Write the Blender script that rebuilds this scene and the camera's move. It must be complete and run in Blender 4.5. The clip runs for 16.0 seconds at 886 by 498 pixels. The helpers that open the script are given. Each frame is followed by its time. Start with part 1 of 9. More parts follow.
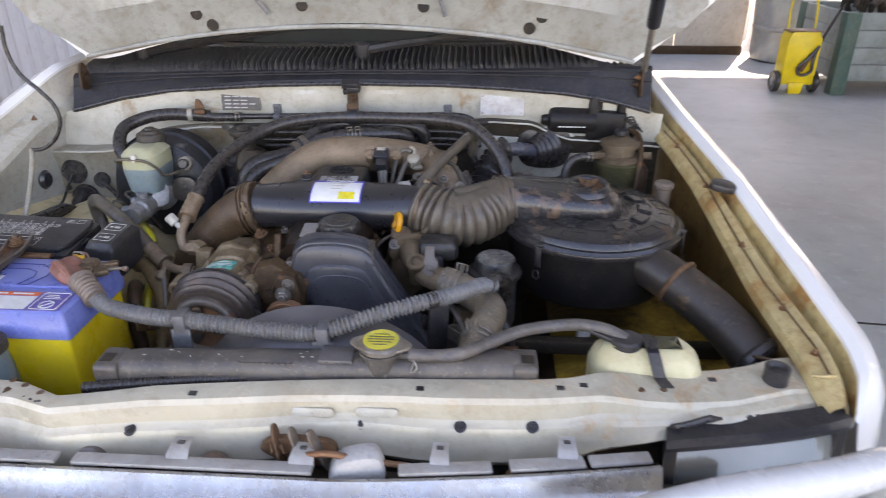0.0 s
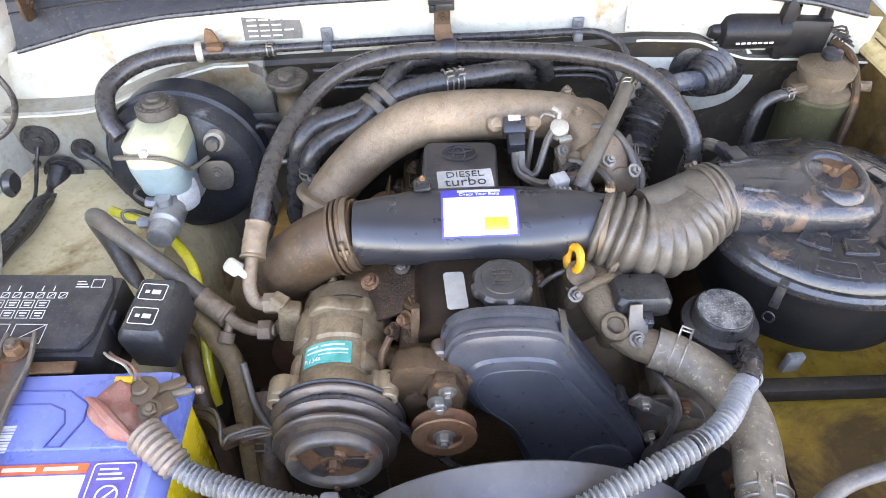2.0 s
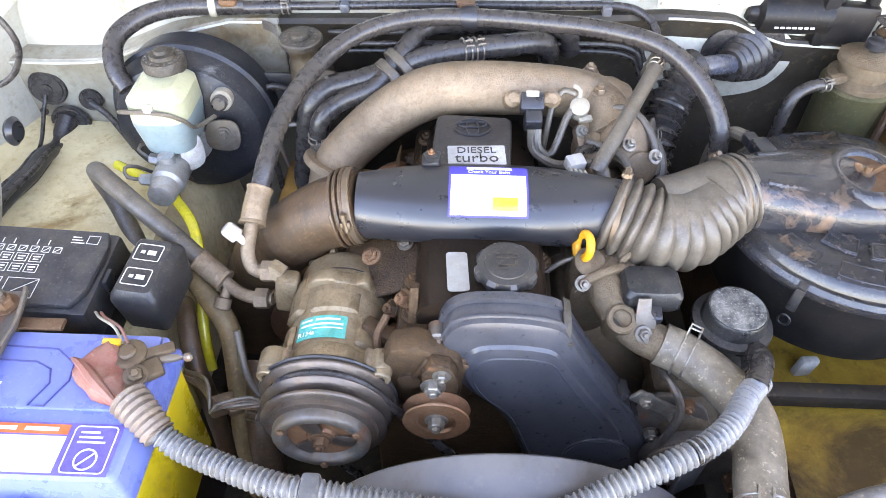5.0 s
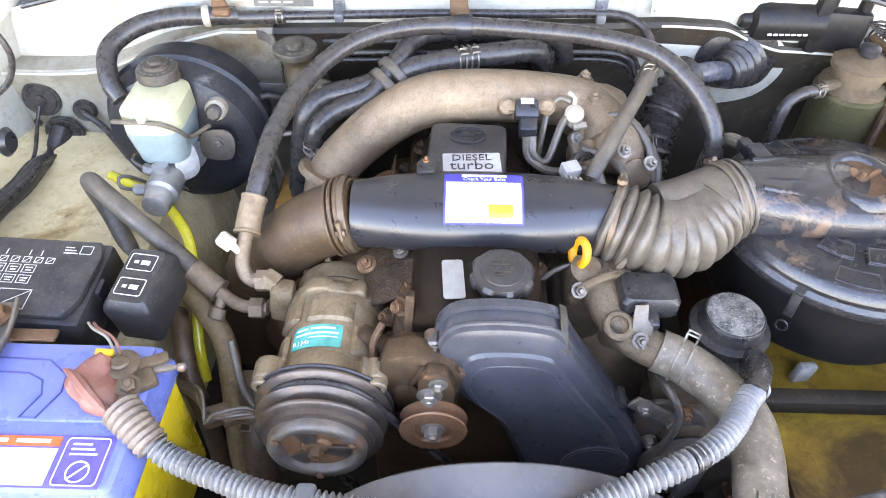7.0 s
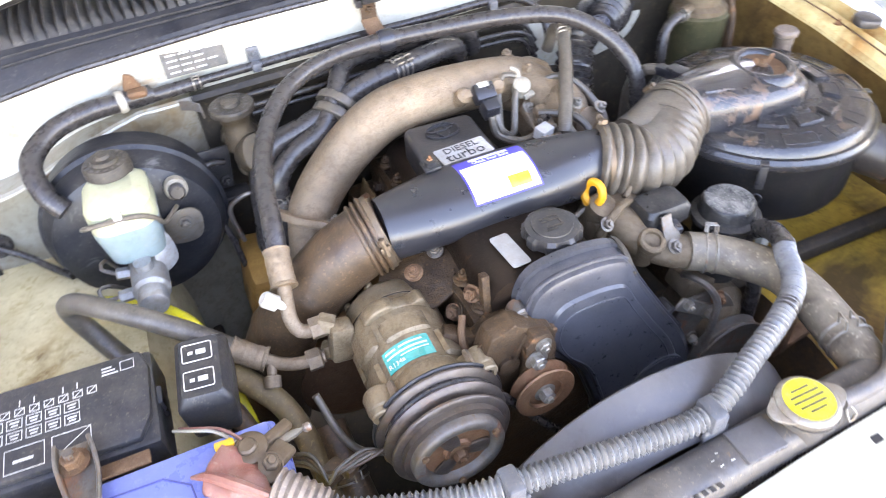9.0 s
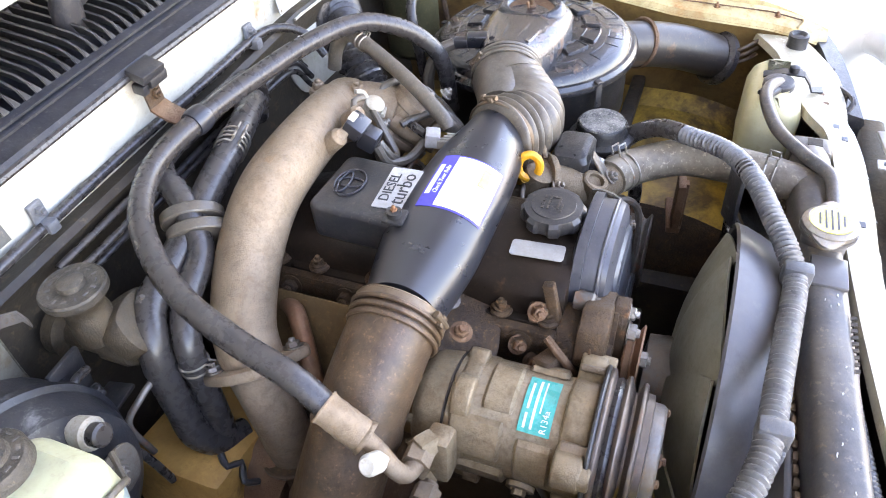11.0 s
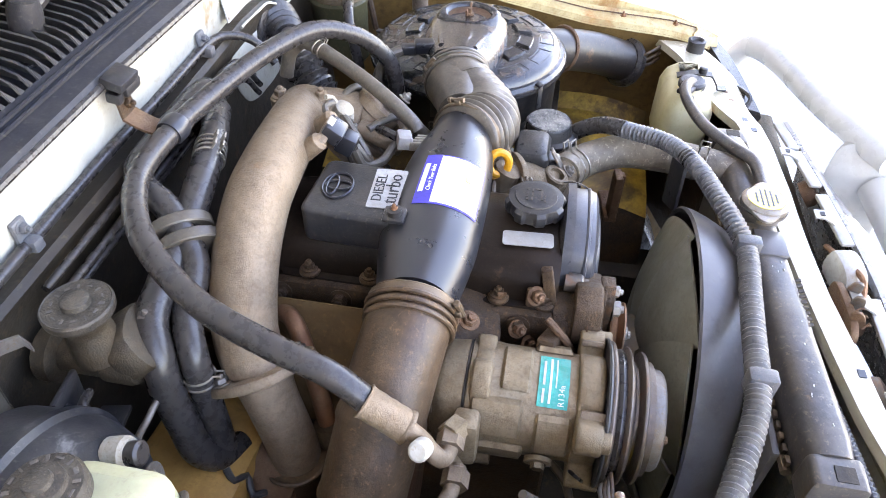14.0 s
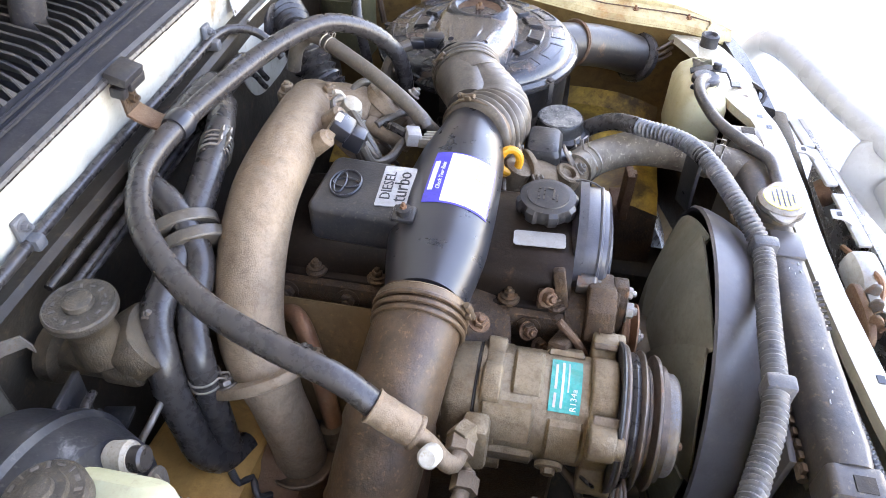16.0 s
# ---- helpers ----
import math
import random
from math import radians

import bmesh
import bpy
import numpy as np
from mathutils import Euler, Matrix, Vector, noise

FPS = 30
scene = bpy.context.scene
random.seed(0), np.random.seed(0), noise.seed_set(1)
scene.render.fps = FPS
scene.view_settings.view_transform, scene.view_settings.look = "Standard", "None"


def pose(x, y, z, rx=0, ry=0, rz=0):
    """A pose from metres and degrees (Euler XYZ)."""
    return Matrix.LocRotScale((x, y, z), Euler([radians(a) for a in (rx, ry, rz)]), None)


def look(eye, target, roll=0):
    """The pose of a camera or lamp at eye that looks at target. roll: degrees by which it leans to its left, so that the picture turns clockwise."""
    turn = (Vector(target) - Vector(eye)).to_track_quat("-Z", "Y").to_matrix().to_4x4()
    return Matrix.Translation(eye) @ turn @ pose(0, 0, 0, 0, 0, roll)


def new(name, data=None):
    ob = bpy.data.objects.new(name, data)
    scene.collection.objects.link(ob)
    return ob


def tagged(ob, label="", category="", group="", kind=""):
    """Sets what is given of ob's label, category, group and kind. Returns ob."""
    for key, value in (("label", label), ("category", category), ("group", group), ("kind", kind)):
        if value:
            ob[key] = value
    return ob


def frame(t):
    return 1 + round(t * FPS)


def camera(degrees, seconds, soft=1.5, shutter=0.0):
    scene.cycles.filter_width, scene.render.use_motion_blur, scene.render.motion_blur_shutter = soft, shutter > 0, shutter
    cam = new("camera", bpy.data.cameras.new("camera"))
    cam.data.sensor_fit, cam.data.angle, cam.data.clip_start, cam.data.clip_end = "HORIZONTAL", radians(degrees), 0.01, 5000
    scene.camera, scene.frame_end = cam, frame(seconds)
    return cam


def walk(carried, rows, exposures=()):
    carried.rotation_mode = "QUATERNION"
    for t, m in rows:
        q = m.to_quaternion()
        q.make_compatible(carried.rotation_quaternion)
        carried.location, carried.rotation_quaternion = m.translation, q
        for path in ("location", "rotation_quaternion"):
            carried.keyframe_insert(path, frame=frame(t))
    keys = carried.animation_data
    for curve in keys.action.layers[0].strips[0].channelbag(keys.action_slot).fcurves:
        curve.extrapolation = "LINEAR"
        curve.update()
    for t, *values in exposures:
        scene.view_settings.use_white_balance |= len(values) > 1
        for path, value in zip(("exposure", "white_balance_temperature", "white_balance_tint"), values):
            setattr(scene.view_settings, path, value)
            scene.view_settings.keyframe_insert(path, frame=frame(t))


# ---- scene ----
cam = camera(65.6, 16.0, 0.3, 0.3)
PATH = [
    (0, (0.294, -0.671, 1.51), (0.174, 1.127, 0.643), -0.1),
    (0.5, (0.205, -0.514, 1.559), (-0.05, 1.171, 0.512), -2.3),
    (1, (0.134, -0.3, 1.569), (-0.13, 1.221, 0.297), -5.4),
    (1.5, (0.063, -0.188, 1.595), (-0.076, 1.269, 0.232), -2.5),
    (2, (-0.017, -0.166, 1.609), (-0.003, 1.28, 0.228), -1.5),
    (2.5, (-0.007, -0.154, 1.614), (-0.023, 1.248, 0.188), 0.3),
    (3, (0.003, -0.146, 1.606), (-0.048, 1.246, 0.171), 0.0),
    (3.5, (0.001, -0.138, 1.603), (-0.049, 1.243, 0.157), -0.0),
    (4, (0.001, -0.134, 1.601), (-0.037, 1.246, 0.154), 0.5),
    (6.5, (-0.003, -0.139, 1.592), (-0.048, 1.244, 0.148), 0.6),
    (7, (0.001, -0.136, 1.591), (-0.031, 1.267, 0.167), 0.4),
    (7.5, (0.006, -0.131, 1.578), (-0.02, 1.314, 0.195), 0.3),
    (8, (-0.017, -0.094, 1.55), (0.078, 1.349, 0.169), 1.0),
    (8.5, (-0.137, -0.143, 1.561), (0.103, 1.32, 0.219), -2.1),
    (9, (-0.267, -0.146, 1.571), (0.246, 1.239, 0.222), -5.0),
    (9.2, (-0.3, -0.117, 1.571), (0.371, 1.231, 0.254), -6.0),
    (11.5, (-0.547, 0.317, 1.529), (0.86, 0.715, 0.165), -2.1),
    (12, (-0.578, 0.365, 1.545), (0.891, 0.606, 0.209), 0.8),
    (12.5, (-0.573, 0.361, 1.546), (0.895, 0.597, 0.209), 1.6),
    (13, (-0.572, 0.36, 1.544), (0.886, 0.595, 0.195), 1.8),
    (13.5, (-0.572, 0.36, 1.544), (0.882, 0.61, 0.193), 1.2),
    (14, (-0.571, 0.359, 1.544), (0.879, 0.604, 0.189), 1.1),
    (14.5, (-0.569, 0.359, 1.544), (0.877, 0.601, 0.184), 1.0),
    (15, (-0.566, 0.361, 1.546), (0.876, 0.616, 0.183), 0.8),
    (15.5, (-0.56, 0.363, 1.542), (0.877, 0.62, 0.176), 0.9),
    (16, (-0.556, 0.367, 1.539), (0.878, 0.623, 0.168), 1.1),
]
LIGHT = [(0.0, 2.74, 8200, 28), (0.5, 3.33, 8000, 26), (1.0, 3.78, 8000, 25), (1.5, 4.08, 7900, 24), (2.0, 4.2, 8000, 24), (3.5, 4.41, 8000, 24), (6.5, 4.46, 8050, 24), (9.0, 4.52, 8100, 26), (11.5, 4.4, 7950, 26), (13.0, 4.3, 7950, 26), (16.0, 4.28, 7900, 26)]
walk(cam, [(t, look(eye, target, roll)) for t, eye, target, roll in PATH], LIGHT)

# ---- light ----
world = bpy.data.worlds.new("sky")
scene.world = world
world.use_nodes = True
wn = world.node_tree
sky = wn.nodes.new("ShaderNodeTexSky")
sky.sky_type = "NISHITA"
sky.sun_disc = False
sky.sun_elevation = radians(48)
sky.sun_rotation = radians(24)
wn.links.new(sky.outputs[0], wn.nodes["Background"].inputs[0])
wn.nodes["Background"].inputs[1].default_value = 0.15
sun = new("sun", bpy.data.lights.new("sun", "SUN"))
sun.data.energy, sun.data.angle, sun.data.color = 4.5, radians(0.5), (1.0, 0.93, 0.82)
sun.matrix_basis = look((0, 0, 0), (-math.cos(radians(48)) * math.sin(radians(24)), -math.cos(radians(48)) * math.cos(radians(24)), -math.sin(radians(48))))


# ---- materials ----
def mat(name, base, rough=0.5, metal=0.0, dust=0.0, dustcol=(0.27, 0.22, 0.16), wear=0.0, wearcol=(0.16, 0.06, 0.025),
        scale=40.0, bump=0.15, coat=0.0, up=0.16, vary=0.25, stain=0.35, trans=0.0, random_tint=0.0, spec=0.4):
    m = bpy.data.materials.new(name)
    m.use_nodes = True
    t = m.node_tree
    n, l = t.nodes, t.links
    bs = n["Principled BSDF"]
    co = n.new("ShaderNodeTexCoord").outputs["Object"]

    def noisy(sc, detail=6, rough_=0.6, off=0.0):
        q = n.new("ShaderNodeTexNoise")
        q.inputs["Scale"].default_value, q.inputs["Detail"].default_value, q.inputs["Roughness"].default_value = sc, detail, rough_
        q.inputs["Distortion"].default_value = off
        l.new(co, q.inputs["Vector"])
        return q.outputs["Fac"]

    def ramp(src, a, b):
        q = n.new("ShaderNodeMapRange")
        q.inputs["From Min"].default_value, q.inputs["From Max"].default_value = a, b
        l.new(src, q.inputs["Value"])
        return q.outputs["Result"]

    def mix(f, a, b):
        q = n.new("ShaderNodeMix")
        q.data_type = "RGBA"
        for s, v in ((q.inputs[0], f), (q.inputs[6], a), (q.inputs[7], b)):
            if isinstance(v, bpy.types.NodeSocket):
                l.new(v, s)
            else:
                s.default_value = v if isinstance(v, float) else (*v, 1)
        return q.outputs[2]

    def times(a, b, op="MULTIPLY"):
        q = n.new("ShaderNodeMath")
        q.operation, q.use_clamp = op, True
        for s, v in zip(q.inputs, (a, b)):
            if isinstance(v, bpy.types.NodeSocket):
                l.new(v, s)
            else:
                s.default_value = v
        return q.outputs[0]

    dark = tuple(c * (1 - vary) for c in base)
    lite = tuple(min(1, c * (1 + vary * 0.7)) for c in base)
    col = mix(ramp(noisy(scale * 0.35, 4), 0.3, 0.7), dark, lite)
    fine = noisy(scale * 9, 5, 0.7)
    if stain > 0:
        # brown oily film in blotches, and a finer grain over it
        blot = times(ramp(noisy(scale * 0.9, 9, 0.7, 0.4), 0.46, 0.62), stain)
        col = mix(blot, col, tuple(c * k for c, k in zip(base, (0.52, 0.42, 0.32))))
        col = mix(times(ramp(noisy(scale * 4.5, 6, 0.75), 0.5, 0.66), min(0.9, stain * 1.1)), col, tuple(c * k for c, k in zip(base, (0.5, 0.43, 0.36))))
    rg = None
    if wear > 0:
        w = times(ramp(noisy(scale * 0.55, 8, 0.68, 0.6), 0.66 - 0.34 * wear, 0.74 - 0.25 * wear), 0.9)
        col = mix(w, col, mix(ramp(noisy(scale * 3, 5), 0.35, 0.7), wearcol, tuple(min(1, c * 2.0) for c in wearcol)))
        rg = w
    if dust > 0:
        geo = n.new("ShaderNodeNewGeometry")
        sep = n.new("ShaderNodeSeparateXYZ")
        l.new(geo.outputs["Normal"], sep.inputs[0])
        settled = times(times(ramp(sep.outputs[2], -0.2, 1.0), up), dust, "ADD")
        d = times(settled, ramp(noisy(scale * 0.8, 9, 0.76), 0.40, 0.64))
        speck = times(ramp(noisy(scale * 6, 4, 0.7), 0.575, 0.66), min(0.75, dust * 1.9))
        d = times(d, speck, "ADD")
        col = mix(d, col, mix(fine, tuple(c * 0.6 for c in dustcol), tuple(min(1, c * 1.3) for c in dustcol)))
        rg = d if rg is None else times(d, rg, "MAXIMUM")
    if random_tint > 0:
        oi = n.new("ShaderNodeObjectInfo")
        hs = n.new("ShaderNodeHueSaturation")
        v = n.new("ShaderNodeMapRange")
        v.inputs["To Min"].default_value, v.inputs["To Max"].default_value = 1 - random_tint, 1 + random_tint
        l.new(oi.outputs["Random"], v.inputs["Value"])
        l.new(v.outputs["Result"], hs.inputs["Value"])
        l.new(col, hs.inputs["Color"])
        col = hs.outputs["Color"]
    l.new(col, bs.inputs["Base Color"])
    rb = ramp(noisy(scale * 1.7, 5), 0.0, 1.0)
    rmix = n.new("ShaderNodeMapRange")
    rmix.inputs["To Min"].default_value, rmix.inputs["To Max"].default_value = max(0.03, rough - 0.14), min(1, rough + 0.14)
    l.new(rb, rmix.inputs["Value"])
    rout = rmix.outputs["Result"]
    if rg is not None:
        q = n.new("ShaderNodeMix")
        l.new(rg, q.inputs[0])
        l.new(rout, q.inputs[2])
        q.inputs[3].default_value = max(0.66, rough)
        rout = q.outputs[0]
        if metal > 0:
            k = times(times(1.0, times(rg, 0.7), "SUBTRACT"), metal)
            l.new(k, bs.inputs["Metallic"])
    elif metal > 0:
        bs.inputs["Metallic"].default_value = metal
    l.new(rout, bs.inputs["Roughness"])
    bs.inputs["Specular IOR Level"].default_value = spec
    bs.inputs["Coat Weight"].default_value = coat
    bs.inputs["Coat Roughness"].default_value = 0.16 if rough < 0.4 and coat < 0.4 else 0.08
    if trans > 0:
        bs.inputs["Subsurface Weight"].default_value = trans
        bs.inputs["Subsurface Radius"].default_value = (0.02, 0.02, 0.012)
    if bump > 0:
        b = n.new("ShaderNodeBump")
        b.inputs["Strength"].default_value, b.inputs["Distance"].default_value = min(1.0, bump * 2.2), 0.0022
        hgt = n.new("ShaderNodeMath")
        hgt.operation = "ADD"
        l.new(fine, hgt.inputs[0])
        l.new(noisy(scale * 2.2, 4, 0.6), hgt.inputs[1])
        l.new(hgt.outputs[0], b.inputs["Height"])
        l.new(b.outputs[0], bs.inputs["Normal"])
    return m


M = {}
M["paint"] = mat("white body paint", (0.74, 0.73, 0.69), 0.22, dust=0.02, scale=12, bump=0.01, coat=0.5, vary=0.03, up=0.0, stain=0.03)
M["cream"] = mat("cream bay paint", (0.475, 0.46, 0.39), 0.3, dust=0.14, dustcol=(0.32, 0.24, 0.13), wear=0.26, wearcol=(0.17, 0.09, 0.03), scale=14, bump=0.03, vary=0.12, up=0.08, stain=0.32)
M["apron"] = mat("dusty cream apron paint", (0.66, 0.56, 0.34), 0.34, dust=0.2, dustcol=(0.36, 0.25, 0.09), wear=0.28, wearcol=(0.16, 0.09, 0.03), scale=12, bump=0.05, vary=0.16, stain=0.42)
M["strip"] = mat("weathered blue-black rubber seal", (0.016, 0.0165, 0.020), 0.46, dust=0.10, dustcol=(0.16, 0.14, 0.115), scale=26, up=0.02, bump=0.08, spec=0.25)
M["cowl"] = mat("sun-faded black cowl plastic", (0.020, 0.020, 0.021), 0.44, dust=0.16, dustcol=(0.19, 0.165, 0.13), scale=25)
M["rubber"] = mat("dusty black rubber", (0.032, 0.0285, 0.0275), 0.27, dust=0.04, dustcol=(0.20, 0.145, 0.095), scale=60, bump=0.04, up=0.06, stain=0.25, spec=0.45)
M["rubber_brown"] = mat("oil-stained brown rubber", (0.058, 0.034, 0.019), 0.36, dust=0.22, dustcol=(0.23, 0.135, 0.068), scale=34, bump=0.14, stain=0.5, spec=0.45)
M["rubber_grey"] = mat("grey dusty rubber", (0.082, 0.068, 0.053), 0.33, dust=0.16, dustcol=(0.28, 0.22, 0.155), scale=60, bump=0.06, stain=0.45, spec=0.5, up=0.10)
M["loom"] = mat("grey corrugated conduit", (0.15, 0.153, 0.158), 0.24, dust=0.18, dustcol=(0.28, 0.235, 0.175), scale=50, bump=0.04)
M["slam"] = mat("cream front panel paint", (0.51, 0.465, 0.355), 0.22, dust=0.10, dustcol=(0.4, 0.28, 0.12), wear=0.22, wearcol=(0.26, 0.13, 0.04), scale=10, bump=0.015, vary=0.08, up=0.03, stain=0.25, coat=0.3)
M["cast_dark"] = mat("oily dark casting", (0.055, 0.043, 0.030), 0.40, metal=0.4, dust=0.22, dustcol=(0.17, 0.12, 0.065), wear=0.2, wearcol=(0.03, 0.02, 0.012), scale=60, bump=0.25, stain=0.5)
# dark brown stands for mud and for the shade under the wing flange
M["apron_mud_shade"] = mat("muddy inner wing paint with shade below the flange", (0.21, 0.125, 0.042), 0.45, dust=0.3, dustcol=(0.12, 0.065, 0.02), wear=0.38, wearcol=(0.04, 0.022, 0.01), scale=10, bump=0.12, vary=0.25, stain=0.7)
M["bonnet_in"] = mat("dusty cream bonnet underside", (0.33, 0.325, 0.285), 0.36, dust=0.16, dustcol=(0.22, 0.18, 0.12), wear=0.2, wearcol=(0.14, 0.095, 0.05), scale=11, bump=0.04, vary=0.16, stain=0.45, up=0.0)
M["bar"] = mat("white powder coat", (0.56, 0.565, 0.55), 0.28, dust=0.04, scale=10, bump=0.01, coat=0.3, vary=0.05, up=0.0, stain=0.08)
M["cap_black"] = mat("black cap plastic with pale grit", (0.011, 0.011, 0.012), 0.30, dust=0.09, dustcol=(0.30, 0.26, 0.21), scale=48, bump=0.10, up=0.02, stain=0.0)
M["snorkel"] = mat("brown-black intake plastic", (0.027, 0.022, 0.019), 0.36, dust=0.13, dustcol=(0.17, 0.12, 0.075), wear=0.14, wearcol=(0.13, 0.07, 0.033), scale=22, bump=0.06, up=0.04, stain=0.3)
M["plastic"] = mat("clean black plastic", (0.017, 0.017, 0.02), 0.31, dust=0.0, scale=30, bump=0.0, up=0.0, stain=0.0, vary=0.1, spec=0.6)
M["plastic_dusty"] = mat("dusty black plastic", (0.022, 0.022, 0.025), 0.32, dust=0.12, dustcol=(0.19, 0.155, 0.11), scale=38, bump=0.08, up=0.06)
M["timing"] = mat("scuffed black timing cover plastic", (0.042, 0.043, 0.051), 0.3, dust=0.09, dustcol=(0.19, 0.175, 0.165), scale=60, bump=0.03, up=0.10, coat=0.15, stain=0.2)
M["cover"] = mat("brown-black valve cover paint", (0.015, 0.0098, 0.007), 0.32, dust=0.06, dustcol=(0.11, 0.065, 0.034), wear=0.14, wearcol=(0.055, 0.029, 0.014), scale=30, bump=0.10, up=0.0, stain=0.35, spec=0.12)
M["alloy"] = mat("dusty cast aluminium", (0.25, 0.182, 0.122), 0.42, metal=0.35, dust=0.24, dustcol=(0.33, 0.225, 0.135), wear=0.16, wearcol=(0.15, 0.085, 0.042), scale=80, bump=0.25, vary=0.22, stain=0.55, up=0.08)
M["alloy_dirty"] = mat("dirty cast aluminium", (0.16, 0.118, 0.076), 0.44, metal=0.35, dust=0.28, dustcol=(0.19, 0.125, 0.068), wear=0.28, wearcol=(0.06, 0.035, 0.017), scale=44, bump=0.4, stain=0.6)
M["compressor"] = mat("tan dusty alloy", (0.25, 0.187, 0.116), 0.36, metal=0.42, dust=0.22, dustcol=(0.32, 0.215, 0.11), wear=0.18, wearcol=(0.10, 0.06, 0.028), scale=60, bump=0.2, stain=0.7)
M["steel"] = mat("dull zinc steel", (0.36, 0.335, 0.295), 0.36, metal=0.8, dust=0.25, dustcol=(0.24, 0.165, 0.09), scale=40, bump=0.1, wear=0.16, stain=0.45)
M["steel_worn"] = mat("worn dirty pulley steel", (0.17, 0.155, 0.14), 0.38, metal=0.6, dust=0.34, dustcol=(0.17, 0.11, 0.06), wear=0.3, scale=38, bump=0.12, stain=0.5)
M["rust"] = mat("rusty steel", (0.13, 0.062, 0.03), 0.6, metal=0.25, dust=0.25, dustcol=(0.24, 0.155, 0.085), scale=40, bump=0.35, stain=0.5)
M["rust_bright"] = mat("orange rusted pulley steel", (0.25, 0.115, 0.058), 0.48, metal=0.45, dust=0.22, dustcol=(0.27, 0.18, 0.1), scale=40, bump=0.18, stain=0.5)
# engine grime; on the front apron this brown stands in for recess shade
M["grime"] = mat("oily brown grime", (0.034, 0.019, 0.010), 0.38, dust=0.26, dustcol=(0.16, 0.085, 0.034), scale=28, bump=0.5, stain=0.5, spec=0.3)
M["tin"] = mat("dirty tan heat shield steel", (0.16, 0.098, 0.044), 0.5, metal=0.1, dust=0.3, dustcol=(0.26, 0.15, 0.06), wear=0.3, wearcol=(0.07, 0.034, 0.013), scale=22, bump=0.18, stain=0.6)
M["lid"] = mat("worn glossy black painted steel lid", (0.010, 0.0105, 0.013), 0.22, dust=0.06, dustcol=(0.2, 0.16, 0.12), wear=0.25, wearcol=(0.075, 0.040, 0.019), scale=30, bump=0.14, coat=0.45, up=0.0)
M["lid_bare"] = mat("black paint flaking off rusty steel", (0.014, 0.0145, 0.018), 0.2, dust=0.05, dustcol=(0.24, 0.19, 0.14), wear=0.34, wearcol=(0.085, 0.050, 0.030), scale=34, bump=0.22, coat=0.55, stain=0.3, up=0.0)
M["yellow"] = mat("yellow plastic", (0.78, 0.42, 0.015), 0.35, dust=0.05, scale=40, bump=0.03)
M["yellow_label"] = mat("yellow cap label", (0.72, 0.62, 0.03), 0.16, dust=0.05, scale=60, bump=0.01, coat=0.8)
M["bat_yellow"] = mat("yellow battery case", (0.84, 0.60, 0.02), 0.28, dust=0.08, dustcol=(0.36, 0.27, 0.11), scale=14, bump=0.02, vary=0.08, stain=0.1, up=0.0)
M["bat_blue"] = mat("blue battery lid plastic", (0.13, 0.17, 0.44), 0.28, dust=0.08, dustcol=(0.34, 0.34, 0.40), scale=22, bump=0.02, vary=0.08, stain=0.1, up=0.05, coat=0.2)
M["bat_blue_dark"] = mat("dark blue groove", (0.05, 0.06, 0.2), 0.4, scale=30, bump=0)
M["white_label"] = mat("white paper label", (0.66, 0.66, 0.64), 0.4, dust=0.05, scale=50, bump=0.0, vary=0.05, stain=0.05)
M["orange_label"] = mat("orange label band", (0.72, 0.13, 0.03), 0.5, dust=0.05, scale=50, bump=0.0)
M["violet_label"] = mat("violet label print", (0.13, 0.10, 0.36), 0.5, dust=0.05, scale=50, bump=0.0)
M["blue_label"] = mat("deep blue label print", (0.07, 0.06, 0.45), 0.42, scale=50, bump=0.0)
M["green_label"] = mat("teal green label", (0.008, 0.40, 0.335), 0.25, dust=0.03, scale=50, bump=0.0, coat=0.4)
M["pale_print"] = mat("pale printed ink", (0.62, 0.6, 0.55), 0.6, dust=0.1, scale=50, bump=0.0)
M["red_boot"] = mat("translucent red terminal boot", (0.28, 0.10, 0.072), 0.33, dust=0.26, dustcol=(0.32, 0.21, 0.155), scale=45, bump=0.15, trans=0.15)
M["tank"] = mat("yellowed translucent reservoir plastic", (0.41, 0.405, 0.255), 0.34, dust=0.12, scale=26, bump=0.02, trans=0.2, vary=0.08, stain=0.15)
M["tank_low"] = mat("milky blue-green reservoir plastic", (0.175, 0.235, 0.245), 0.32, dust=0.14, dustcol=(0.3, 0.27, 0.2), scale=26, bump=0.02, trans=0.15, vary=0.12, stain=0.2)
M["bottle"] = mat("milky white bottle plastic", (0.60, 0.55, 0.34), 0.35, dust=0.12, dustcol=(0.42, 0.29, 0.11), scale=12, bump=0.02, trans=0.3, vary=0.08, stain=0.2)
M["booster"] = mat("scratched black booster paint", (0.009, 0.0105, 0.0145), 0.36, dust=0.10, dustcol=(0.17, 0.15, 0.13), wear=0.16, wearcol=(0.08, 0.078, 0.075), scale=34, bump=0.06, up=0.02, spec=0.35)
M["white_plastic"] = mat("white plastic", (0.52, 0.50, 0.44), 0.4, dust=0.2, dustcol=(0.3, 0.22, 0.13), scale=40, bump=0.02)
M["brass"] = mat("dull hose clamp steel", (0.17, 0.125, 0.085), 0.40, metal=0.6, dust=0.24, dustcol=(0.16, 0.10, 0.055), scale=50, bump=0.1, stain=0.5)
M["tank_rad"] = mat("grey-black radiator tank plastic", (0.075, 0.068, 0.063), 0.33, dust=0.22, dustcol=(0.25, 0.195, 0.135), wear=0.10, wearcol=(0.15, 0.09, 0.04), scale=26, bump=0.06, up=0.05)
